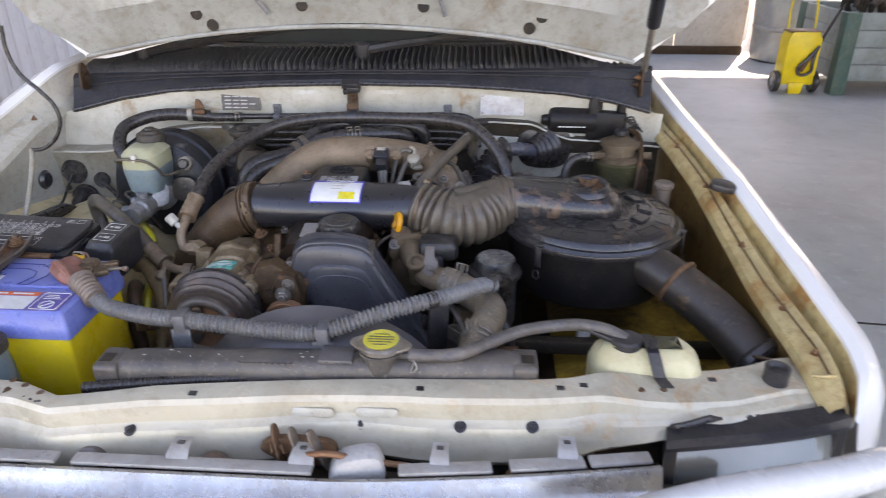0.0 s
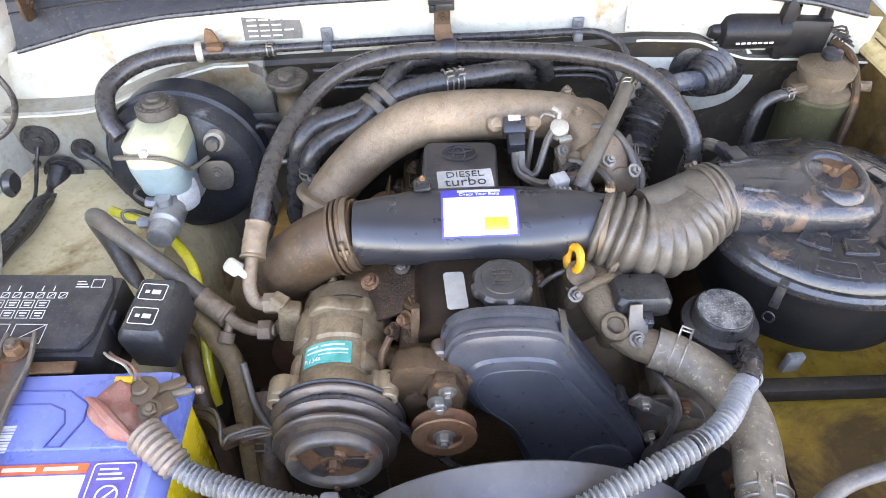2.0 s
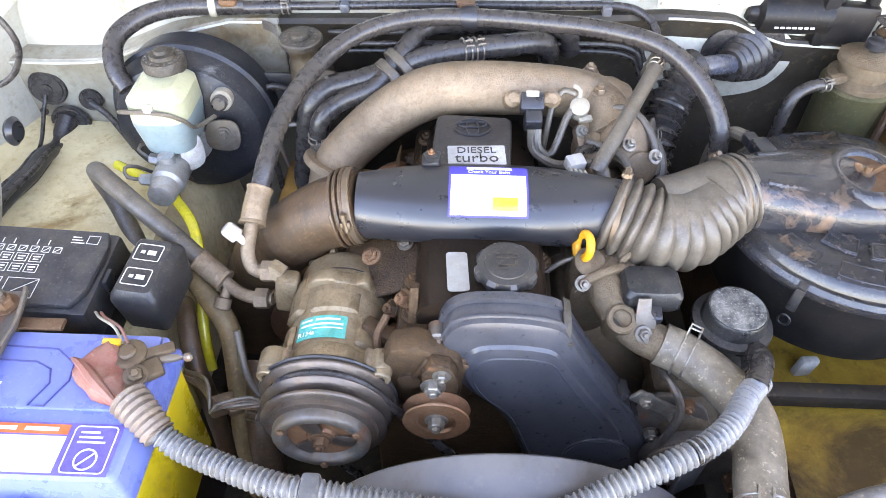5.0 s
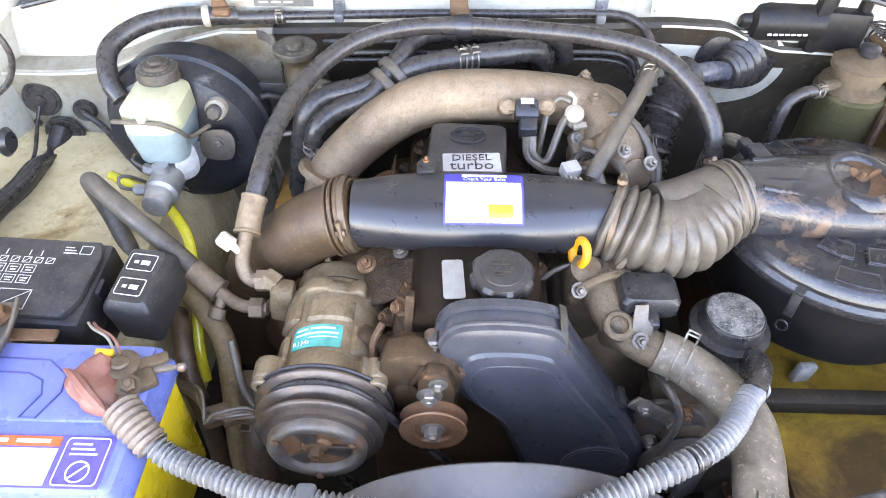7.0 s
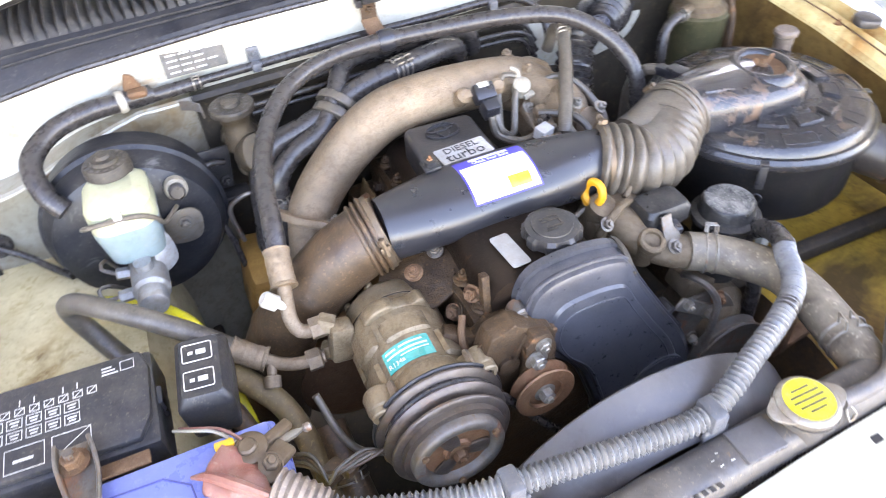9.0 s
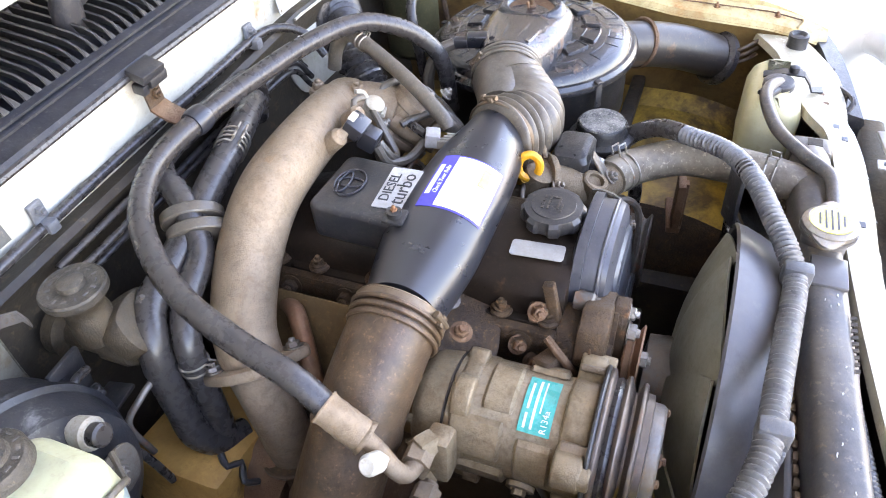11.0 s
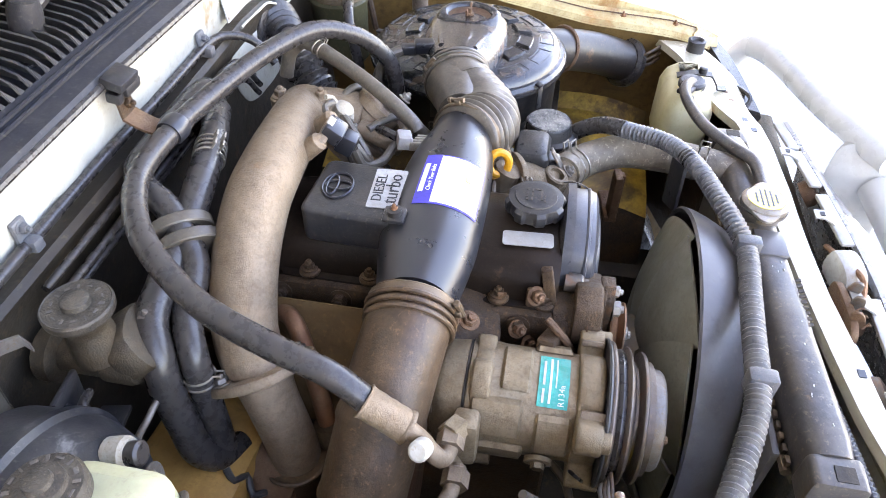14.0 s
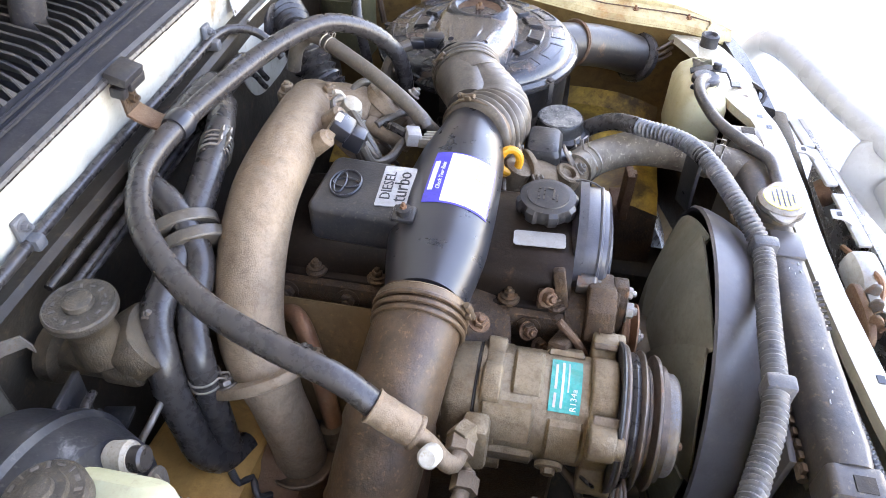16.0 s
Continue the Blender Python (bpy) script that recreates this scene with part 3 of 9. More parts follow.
box(bm, (5.78, 8.2, 4.37), (4.85, 0.05, 5.26), bevel=0.004)
box(bm, (7.6, 8.2, 0.86), (1.1, 0.05, 1.72), bevel=0.004)
tagged(part("wall_northeast", bm, "panel"), "unseen sheet wall round the open back doorway, bounding the sun patch", "wall", kind="structure")
# roof out of view; its edges decide how much sky reaches the bay
bm = BM()
box(bm, (2.0, 2.525, 3.85), (12.2, 6.15, 0.08), bevel=0.0)
tagged(part("ceiling", bm, "roofing"), "unseen grey sheet roof set to limit the sky light", "ceiling", kind="structure")
# added wall, never in view, closing off light from the right
bm = BM()
box(bm, (8.1, 3.5, 1.9), (0.08, 9.4, 3.8), bevel=0.0)
tagged(part("wall_east", bm, "panel"), "plain sheet wall added on the unseen side of the shed", "wall", kind="structure")
bm = BM()
for i in range(16):
    box(bm, (3.1 + 0.28 * i, 9.3, 0.6), (0.26, 0.03, 1.2), bevel=0.004)
tagged(part("yard_fence", bm, "corrugated"), "pale board fence in the yard behind", "fence", kind="structure")

# yellow trolley with two wheels and cable
tr = thing("welder_trolley", (3.2, 6.2, 0), "yellow enamelled trolley machine on two rubber wheels", "trolley")
bm = BM()
prism(bm, [(-0.19, 0.10), (0.19, 0.10), (0.19, 0.62), (0.15, 0.70), (-0.15, 0.70), (-0.19, 0.62)], 0.26, pose(3.22, 6.42, 0, 90, 0, 0), 0.012)
part("body", bm, "trolley", tr)
for x in (2.99, 3.43):
    w = part("wheel", lathe(BM(), [(0.05, -0.03), (0.11, -0.035), (0.125, -0.02), (0.125, 0.02), (0.11, 0.035), (0.05, 0.03)], (x, 6.24, 0.125), (1, 0, 0), 28), "rubber", tr, "black rubber wheel")
    part("hub", lathe(BM(), [(0.05, -0.036), (0.05, 0.036)], (x, 6.24, 0.125), (1, 0, 0), 20), "drum", w)
part("foot", prism(BM(), [(-0.07, 0.0), (0.07, 0.0), (0.09, 0.13), (-0.09, 0.13)], 0.03, pose(3.2, 6.16, 0, 90, 0, 0), 0.004), "trolley", tr)
part("rim", box(BM(), (3.22, 6.29, 0.70), (0.36, 0.24, 0.02), bevel=0.005), "rust", tr)
part("handle", tube(BM(), [(3.1, 6.4, 0.6), (3.1, 6.45, 0.95), (3.15, 6.46, 1.05), (3.35, 6.46, 1.05), (3.4, 6.45, 0.95), (3.4, 6.4, 0.6)], 0.013, 10, 0.03), "trolley", tr)
part("cable", tube(BM(), [(3.38, 6.14, 0.55), (3.28, 6.12, 0.42), (3.18, 6.13, 0.30), (3.22, 6.12, 0.22), (3.33, 6.12, 0.26), (3.34, 6.13, 0.42), (3.42, 6.2, 0.62), (3.6, 6.3, 0.95)], 0.017, 8, 0.03), "rubber", tr)
part("strap", box(BM(), (3.27, 6.145, 0.36), (0.05, 0.02, 0.22), (0, 25, 0), 0.004), "rust", tr, "brown clamp jaw")


for ob in tr.children_recursive:
    ob.data.transform(Matrix.Translation((3.20, 6.16, 0.0)) @ Matrix.Scale(0.80, 4) @ Matrix.Translation((-3.21, -6.24, 0.0)))


def crate(x, y, w, d, h):
    c = thing("steel_crate", (x, y, 0), "grey-green ribbed steel crate of scrap", "crate")
    for i in range(4):
        z = 0.13 + (h - 0.13) * (i + 0.5) / 4
        part("side_board", box(BM(), (x, y - d / 2, z), (w - 0.16, 0.03, (h - 0.15) / 4), bevel=0.006), "crate", c)
        part("end_board", box(BM(), (x - w / 2, y, z), (0.03, d - 0.16, (h - 0.15) / 4), bevel=0.006), "crate", c)
        part("far_board", box(BM(), (x, y + d / 2, z), (w - 0.16, 0.03, (h - 0.15) / 4), bevel=0.006), "crate", c)
    for sx in (-1, 1):
        for sy in (-1, 1):
            part("post", box(BM(), (x + sx * (w / 2 - 0.03), y + sy * (d / 2 - 0.03), h / 2), (0.13, 0.13, h), bevel=0.01), "crate_green", c)
    part("bottom", box(BM(), (x, y, 0.15), (w - 0.06, d - 0.06, 0.04), bevel=0.004), "crate", c)
    rnd = random.Random(4)
    for i in range(26):
        bm = BM()
        p = Vector((x + rnd.uniform(-0.4, 0.4) * w, y + rnd.uniform(-0.4, 0.4) * d, h - 0.15 + rnd.uniform(0, 0.2)))
        q = p + Vector((rnd.uniform(-0.3, 0.3), rnd.uniform(-0.2, 0.2), rnd.uniform(0, 0.3)))
        tube(bm, [p, p.lerp(q, 0.5) + Vector((0, 0, rnd.uniform(0, 0.12))), q], rnd.uniform(0.012, 0.04), 7, 0.05)
        part("scrap", bm, "dark", c)


crate(4.18, 6.55, 1.3, 1.0, 0.74)

dr = thing("galvanised_bin", (3.05, 7.75, 0), "dented galvanised sheet metal bin", "bin")
part("body", lathe(BM(), [(0.30, 0.0), (0.33, 0.02), (0.35, 0.35), (0.36, 0.36), (0.36, 0.39), (0.35, 0.40), (0.38, 0.72), (0.39, 0.73), (0.36, 0.74), (0.34, 0.05)], (3.70, 7.85, 0), seg=36), "drum", dr)
cl = thing("work_vest", (3.75, 7.6, 0.74), "lime hi-visibility cloth heaped on a bin", "cloth")
bm = BM()
rnd = random.Random(7)
rows = []
for i in range(9):
    rows.append([(3.50 + 0.08 * j, 7.65 + 0.05 * i, 0.74 + 0.30 * math.sin(math.pi * i / 8) * math.sin(math.pi * j / 8) + 0.05 * math.sin(j * 1.9 + i * 1.1)) for j in range(9)])
part("vest", sheet(bm, rows, 0.012), "lime", cl)


# ---- the truck body ----
truck = thing("pickup_truck", (0.0, 0.8, 0.45), "white pickup truck with its bonnet raised", "pickup truck")


def lerp_table(tab, u):
    """Linear lookup in rows whose first number is the key."""
    if u <= tab[0][0]:
        return tab[0][1:]
    for a, b in zip(tab, tab[1:]):
        if u <= b[0]:
            k = (u - a[0]) / (b[0] - a[0])
            return tuple(p + (q - p) * k for p, q in zip(a[1:], b[1:]))
    return tab[-1][1:]


# right wing: y, crest x, crest z, flange x, flange z
WING_R = [(0.055, 0.768, 0.948, 0.738, 0.945), (0.10, 0.786, 0.968, 0.73, 0.962), (0.15, 0.790, 0.983, 0.727, 0.972), (0.3, 0.772, 1.015, 0.716, 0.987), (0.46, 0.754, 1.045, 0.705, 1.02),
          (0.6, 0.738, 1.075, 0.694, 1.05), (0.75, 0.716, 1.10, 0.676, 1.075), (0.9, 0.694, 1.125, 0.654, 1.09), (1.12, 0.666, 1.165, 0.632, 1.12)]
WING_L = [(0.055, -0.745, 0.953, -0.71, 0.95), (0.10, -0.765, 0.973, -0.71, 0.966), (0.15, -0.775, 0.99, -0.71, 0.975), (0.3, -0.77, 1.03, -0.705, 0.995), (0.414, -0.765, 1.055, -0.70, 1.015), (0.533, -0.76, 1.081, -0.70, 1.04),
          (0.6, -0.75, 1.10, -0.70, 1.055), (0.73, -0.73, 1.143, -0.68, 1.108), (0.85, -0.68, 1.203, -0.66, 1.13), (1.12, -0.67, 1.22, -0.65, 1.14)]


def wing(tab, side, tag):
    ys = [0.055 + 1.045 * (i / 44) ** 1.15 for i in range(45)]
    outer, gutter, inner = [], [], []
    for y in ys:
        cx, cz, fx, fz = lerp_table(tab, y)
        s = side
        # outer skin: from the crest, over the crown, down the flank
        w = 0.35 + 0.65 * min(1.0, (y - 0.055) / 0.13) ** 0.6
        drop = 0.05 * max(0.0, (0.10 - y) / 0.045) ** 2
        outer.append([(cx, y, cz - 0.012 - drop * 0.3), (cx + s * 0.003, y, cz - drop * 0.3), (cx + s * 0.02 * w, y, cz + 0.006 - drop * 0.5), (cx + s * 0.04 * w, y, cz - 0.002 - drop), (cx + s * 0.06 * w, y, cz - 0.03 - drop),
                      (cx + s * 0.075 * w, y, cz - 0.10), (cx + s * 0.08 * w, y, cz - 0.28), (cx + s * 0.075 * w, y, cz - 0.42)])
        mid = cx - fx
        gutter.append([(cx + s * 0.001, y, cz - 0.004), (cx - mid * 0.10, y, cz - 0.03), (fx + mid * 0.55, y, fz + 0.012), (fx + mid * 0.45, y, fz + 0.008), (fx + mid * 0.12, y, fz + 0.004), (fx, y, fz), (fx - s * 0.004, y, fz - 0.012)])
        inner.append([(fx - s * 0.003, y, fz - 0.008), (fx + s * 0.004, y, fz - 0.03), (fx + s * 0.010, y, fz - 0.10), (fx + s * 0.008, y, fz - 0.2), (fx - s * 0.01, y, fz - 0.32), (fx - s * 0.03, y, fz - 0.5)])
    part("wing_skin", sheet(BM(), outer, 0.0015), "paint", truck, "glossy white painted wing")
    part("wing_gutter", sheet(BM(), gutter, 0.0015), "cream" if side < 0 else "gutter", truck, "cream painted wing gutter")
    # right side: shade below the flange is in the colour, along with mud
    part("inner_wing", sheet(BM(), inner, 0.0015), "cream" if side < 0 else "apron_mud_shade", truck, "dusty cream inner wing")
    seam = []
    for k in range(60):
        y = 0.10 + 0.72 * k / 59
        cx, cz, fx, fz = lerp_table(tab, y)
        u = 0.30 + 0.07 * math.sin(9 * y + 1.0) * math.sin(4.3 * y)
        seam.append((fx + (cx - fx) * u, y, fz + 0.0105))
    if side > 0:
        part("seam_bead", tube(BM(), seam, 0.0013, 6), "rust", truck, "rusty cracked seam along the gutter")
    cx, cz, fx, fz = lerp_table(tab, 0.10)
    part("flange_lip", tube(BM(), [(fx, 0.105, fz + 0.004), (fx + (cx - fx) * 0.2, 0.097, fz + 0.008), (fx + (cx - fx) * 0.55, 0.099, fz + 0.008)], 0.0025, 8), "gutter", truck)
    # bolts along the gutter
    for y in (0.14, 0.24, 0.4, 0.58, 0.74):
        cx, cz, fx, fz = lerp_table(tab, y)
        part("bolt", bolt(BM(), (fx + (cx - fx) * 0.3, y, fz + 0.006), (0, 0, 1), 0.0042, 0.004), "rust_bright", truck)
    cx, cz, fx, fz = lerp_table(tab, 0.55 if side > 0 else 0.40)
    y = 0.55 if side > 0 else 0.40
    bm = BM()
    prism(bm, smooth_outline([(-0.022, -0.014), (0.016, -0.018), (0.024, 0.004), (0.010, 0.018), (-0.018, 0.012)], 3), 0.014, pose(fx + (cx - fx) * 0.62, y, fz + 0.020, 8, side * 10, 0), 0.004)
    part("bonnet_stop", bm, "plastic_dusty", truck, "black rubber bonnet rest")


wing(WING_R, 1, "right")
wing(WING_L, -1, "left")

# firewall: a pressed upper panel, a ledge, and the lower bulkhead
X0, X1 = -0.64, 0.64


def fw_top(x):
    return lerp_table([(-0.72, 1.10), (-0.614, 1.126), (-0.52, 1.15), (-0.41, 1.167), (-0.2, 1.182), (0.0, 1.188), (0.2, 1.187), (0.336, 1.181), (0.46, 1.172), (0.555, 1.158), (0.66, 1.13)], x)[0]


def slat_foot(x):
    return lerp_table([(-0.70, 1.192), (-0.418, 1.201), (0.0, 1.211), (0.336, 1.216), (0.70, 1.226)], x)[0]


LEDGE = [(-0.72, 1.04), (-0.61, 1.040), (-0.553, 1.043), (-0.523, 1.049), (-0.497, 1.059), (-0.462, 1.074), (-0.43, 1.086), (-0.39, 1.089), (-0.31, 1.09), (0.0, 1.099), (0.308, 1.112), (0.392, 1.108), (0.43, 1.09), (0.47, 1.076), (0.55, 1.072), (0.70, 1.06)]


def ledge_z(x):
    return lerp_table(LEDGE, x)[0]


def set_forward(x):
    """The driver's side of the bulkhead stands forward of the rest."""
    return 0.045 * min(1, max(0, (-0.35 - x) / 0.08))


cols = [-0.64 + 1.28 * i / 64 for i in range(65)]
wide = [-0.71 + 1.38 * i / 92 for i in range(93)]
PRESS = [(-0.40, 0.045), (-0.10, 0.05), (0.075, 0.05), (0.41, 0.05)]
rows = []
for j in range(13):
    line = []
    for x in wide:
        z0, z1 = ledge_z(x), max(fw_top(x), ledge_z(x) + 0.02)
        z = z0 + (z1 - z0) * j / 12
        y = 0.826 - 0.012 * j / 12 - set_forward(x) * 0.45 * (1 - j / 12)
        for px, pw in PRESS:
            d = abs(x - px)
            if 1.118 < z < 1.168 and d < pw / 2:
                y -= 0.004
        line.append((x, y, z))
    rows.append(line)
part("firewall_panel", sheet(BM(), rows, 0.0015), "cream", truck, "cream painted upper firewall", 0.35)


def bulkhead(xs, material, label):
    rows = []
    for j in range(9):
        line = []
        for x in xs:
            y, dz = [(0.826, 0.0), (0.808, 0.001), (0.803, -0.005), (0.806, -0.012), (0.812, -0.03), (0.815, -0.09), (0.81, -0.17), (0.80, -0.30), (0.78, -0.60)][j]
            line.append((x, y - set_forward(x) * (1 if j >= 1 else 0.45), ledge_z(x) + dz))
        rows.append(line)
    return part("bulkhead", sheet(BM(), rows, 0.0015), material, truck, label, 0.5)


bulkhead([x for x in wide if x < -0.27], "cream_grimy_shaded", "stained cream bulkhead on the pedal side, ledge shade in its colour")
# these two stretches carry gap shade in their colour as well as grime
bulkhead([-0.277 + 0.585 * i / 40 for i in range(41)], "under", "grimy bulkhead behind the engine, gap shade in its colour")
bulkhead([0.308 + 0.36 * i / 24 for i in range(25)], "under", "grimy bulkhead beside the pedals boot, gap shade in its colour")
part("ledge_bead", tube(BM(), [(x, 0.802 - set_forward(x), ledge_z(x) - 0.002) for x in wide if x < -0.28], 0.0020, 8, 0.02), "cream", truck, "dirty cream pressed ledge")
part("ledge_bead", tube(BM(), [(x, 0.8015, ledge_z(x) - 0.002) for x in wide if x > 0.28], 0.0020, 8, 0.02), "cream", truck, "dirty cream pressed ledge")

# cowl: rubber seal, then a slatted vent panel
rows = []
for x in cols:
    z, f = fw_top(x), slat_foot(x)
    rows.append([(x, 0.814, z - 0.004), (x, 0.807, z + 0.002), (x, 0.811, z + 0.008), (x, 0.822, z + 0.45 * (f - z)), (x, 0.836, f - 0.004), (x, 0.844, f)])
part("cowl_seal", sheet(BM(), rows, 0.004), "strip", truck, "weathered grey-black rubber cowl seal")
for q in (0.62, 0.85):
    part("seal_rib", tube(BM(), [(x, 0.808 + 0.030 * q, fw_top(x) + 0.008 + (slat_foot(x) - fw_top(x) - 0.006) * q) for x in cols], 0.0024, 6, 0.03), "strip", truck)
part("seal_bead", tube(BM(), [(x, 0.806, fw_top(x) + 0.001) for x in cols], 0.0042, 8, 0.03), "rubber", truck, "rolled lower bead of the seal")
rows = []
for x in cols:
    z = slat_foot(x)
    rows.append([(x, 0.842, z - 0.004), (x, 0.86, z - 0.002), (x, 0.97, z + 0.016), (x, 1.02, z + 0.022)])
part("cowl_tray", sheet(BM(), rows, 0.003), "plastic", truck, "dark tray under the vent slats")
for i in range(88):
    x = -0.60 + 1.20 * i / 87
    z = slat_foot(x)
    lean = -0.006 - 0.010 * abs(x) / 0.6
    sheet_rows = []
    for k in (0, 1):
        h, o = 0.013 * k, lean * k
        sheet_rows.append([(x + o, 0.843, z + 0.1 * h), (x + o, 0.850, z + 0.003 + 0.8 * h), (x + o, 0.862, z + 0.006 + h), (x + o, 0.90, z + 0.013 + h), (x + o, 0.965, z + 0.022 + h)])
    part("slat", sheet(BM(), sheet_rows, 0.0024), "cowl", truck)
rows = [[(x, (0.962, 0.985)[k], slat_foot(x) + 0.033 + 0.002 * k) for k in (0, 1)] for x in cols[2:-2]]
part("cowl_edge", sheet(BM(), rows, 0.006), "cowl", truck)

# windscreen glass with dark border
rows = []
for i in range(25):
    x = -0.62 + 1.24 * i / 24
    bow = 0.10 * (1 - (x / 0.62) ** 2)
    rows.append([(x, 1.12 - bow + 0.9 * k / 6, 1.235 + 0.55 * k / 6) for k in range(7)])
part("windscreen", sheet(BM(), rows, 0.005), "glass", truck, "dusty reflecting windscreen glass")


def wiper(x, y, z, reach, tip_dz):
    w = part("wiper_arm", tube(BM(), [(x, y, z), (x + reach * 0.3, y + 0.012, z + 0.018), (x + reach, y + 0.05, z + tip_dz)], lambda s: 0.011 - 0.006 * s, 8, 0.03), "plastic_dusty", truck, "black wiper arm")
    lathe_bm = lathe(BM(), [(0.017, -0.03), (0.017, 0.0), (0.014, 0.016), (0.006, 0.02)], (x, y, z), (0, -0.25, 1), 16)
    part("spindle", lathe_bm, "plastic_dusty", w)
    part("blade", tube(BM(), [(x + reach * 0.35, y + 0.055, z + tip_dz * 0.4), (x + reach * 1.4, y + 0.075, z + tip_dz * 1.25)], 0.006, 6, 0.05), "rubber", w)


wiper(0.012, 0.888, 1.245, 0.40, 0.045)
wiper(-0.50, 0.90, 1.235, 0.40, 0.060)

# bonnet, raised
BA = radians(78)


def bonnet_point(x, d, off=0.0):
    """A point on the raised bonnet: d metres up from the hinge line, off metres below its skin."""
    return (x, 0.845 - d * math.cos(BA) - off * math.sin(BA), 1.235 + d * math.sin(BA) - off * math.cos(BA))


def bonnet_low(x):
    return 0.076 - 0.078 * (abs(x) / 0.62) ** 2


skin, liner = [], []
for i in range(33):
    x = -0.70 + 1.40 * i / 32
    xs = max(-0.64, min(0.64, x))
    lo = bonnet_low(xs)
    skin.append([bonnet_point(x / 0.7 * min(0.75, 0.60 + 1.25 * (1.02 - lo) * k / 16), lo + (1.02 - lo) * k / 16, -(0.006 + 0.03 * min(1.0, k / 3)) + 0.004 * abs(x / 0.7) ** 2) for k in range(17)])
    lx = -0.66 + 1.32 * i / 32
    lo = bonnet_low(max(-0.64, min(0.64, lx)))
    row = []
    for k in range(25):
        d = lo + (1.0 - lo) * k / 24
        off = 0.0
        if 0.055 < d - lo < 0.10:
            off = 0.012
        if d - lo > 0.14 and abs(abs(lx) - 0.22) > 0.05 and abs(lx) < 0.52:
            off = -0.02
        if k == 0:
            off = -0.004
        row.append(bonnet_point(lx / 0.66 * min(0.73, 0.585 + 1.25 * (d - lo)), d, off))
    liner.append(row)
bon = part("bonnet", sheet(BM(), skin, 0.0015), "paint", truck, "raised white bonnet")
part("bonnet_frame", sheet(BM(), liner, 0.0015), "bonnet_in", bon, "cream pressed inner frame of the bonnet", 0.5)
part("bonnet_edge", tube(BM(), [bonnet_point(x, bonnet_low(x) - 0.004, 0.004) for x in [-0.6 + 1.2 * i / 20 for i in range(21)]], 0.005, 8, 0.03), "bonnet_in", bon, "grimy folded rear edge")
for x, d in ((-0.33, 0.085), (-0.30, 0.06), (0.01, 0.12), (0.40, 0.085), (0.375, 0.06), (-0.10, 0.10), (0.155, 0.10), (-0.42, 0.16), (0.57, 0.16)):
    bm = lathe(BM(), [(0.0125, -0.003), (0.0125, 0.0004), (0.0105, 0.0008), (0.005, 0.0006)], bonnet_point(x, d + bonnet_low(x) * 0.2, 0.003), (0, -math.sin(BA), -math.cos(BA)), 18)
    part("plug", bm, "dark", bon, "black rubber plug")
for xa, xb in ((-0.32, -0.17), (0.14, 0.20)):
    part("washer_pipe", tube(BM(), [bonnet_point(xa, 0.40, 0.015), bonnet_point((xa + xb) / 2, 0.22, 0.016), bonnet_point(xb, bonnet_low(xb) + 0.03, 0.014)], 0.004, 8, 0.02), "loom", bon)
for s, x, y, z in ((1, 0.612, 0.815, 1.19), (-1, -0.605, 0.815, 1.19)):
    bm = BM()
    prism(bm, smooth_outline([(-0.015, -0.02), (0.015, -0.022), (0.02, 0.0), (0.010, 0.028), (-0.008, 0.034), (-0.018, 0.01)], 4), 0.005, pose(x, y, z, 90, 0, 90), 0.001)
    bolt(bm, (x - s * 0.002, y + 0.004, z), (-s, 0, 0), 0.006)
    bolt(bm, (x - s * 0.002, y - 0.004, z + 0.018), (-s, 0, 0), 0.005)
    part("hinge", bm, "bracket", truck, "grimy steel bonnet hinge")
bm = BM()
tube(bm, [(0.615, 0.80, 1.225), (0.60, 0.70, 1.33)], 0.0065, 10)
part("stay_rod", bm, "steel", truck, "polished stay rod")
bm = BM()
tube(bm, [(0.60, 0.70, 1.33), (0.585, 0.60, 1.44)], 0.0135, 12)
part("stay_sleeve", bm, "plastic", truck, "black stay sleeve")

# slam panel across the front: back edge, flat top, step, sloping face
# rows of x: back y, back z, ridge y
SLAM = [(-0.72, 0.060, 0.954, 0.022), (-0.45, 0.042, 0.962, 0.010), (-0.30, 0.024, 0.967, -0.006), (-0.235, -0.005, 0.970, -0.028), (-0.18, 0.003, 0.973, -0.021), (-0.12, 0.018, 0.974, -0.010), (-0.05, 0.028, 0.974, -0.003), (0.05, 0.040, 0.974, 0.010), (0.135, 0.048, 0.974, 0.016),
        (0.19, 0.052, 0.974, 0.018), (0.25, 0.056, 0.973, 0.018), (0.36, 0.062, 0.973, 0.024), (0.41, 0.069, 0.973, 0.031), (0.45, 0.088, 0.970, 0.041), (0.50, 0.100, 0.962, 0.043), (0.54, 0.106, 0.959, 0.045), (0.62, 0.124, 0.956, 0.058), (0.66, 0.136, 0.956, 0.073), (0.70, 0.157, 0.955, 0.089), (0.732, 0.17, 0.95, 0.098)]
rows = []
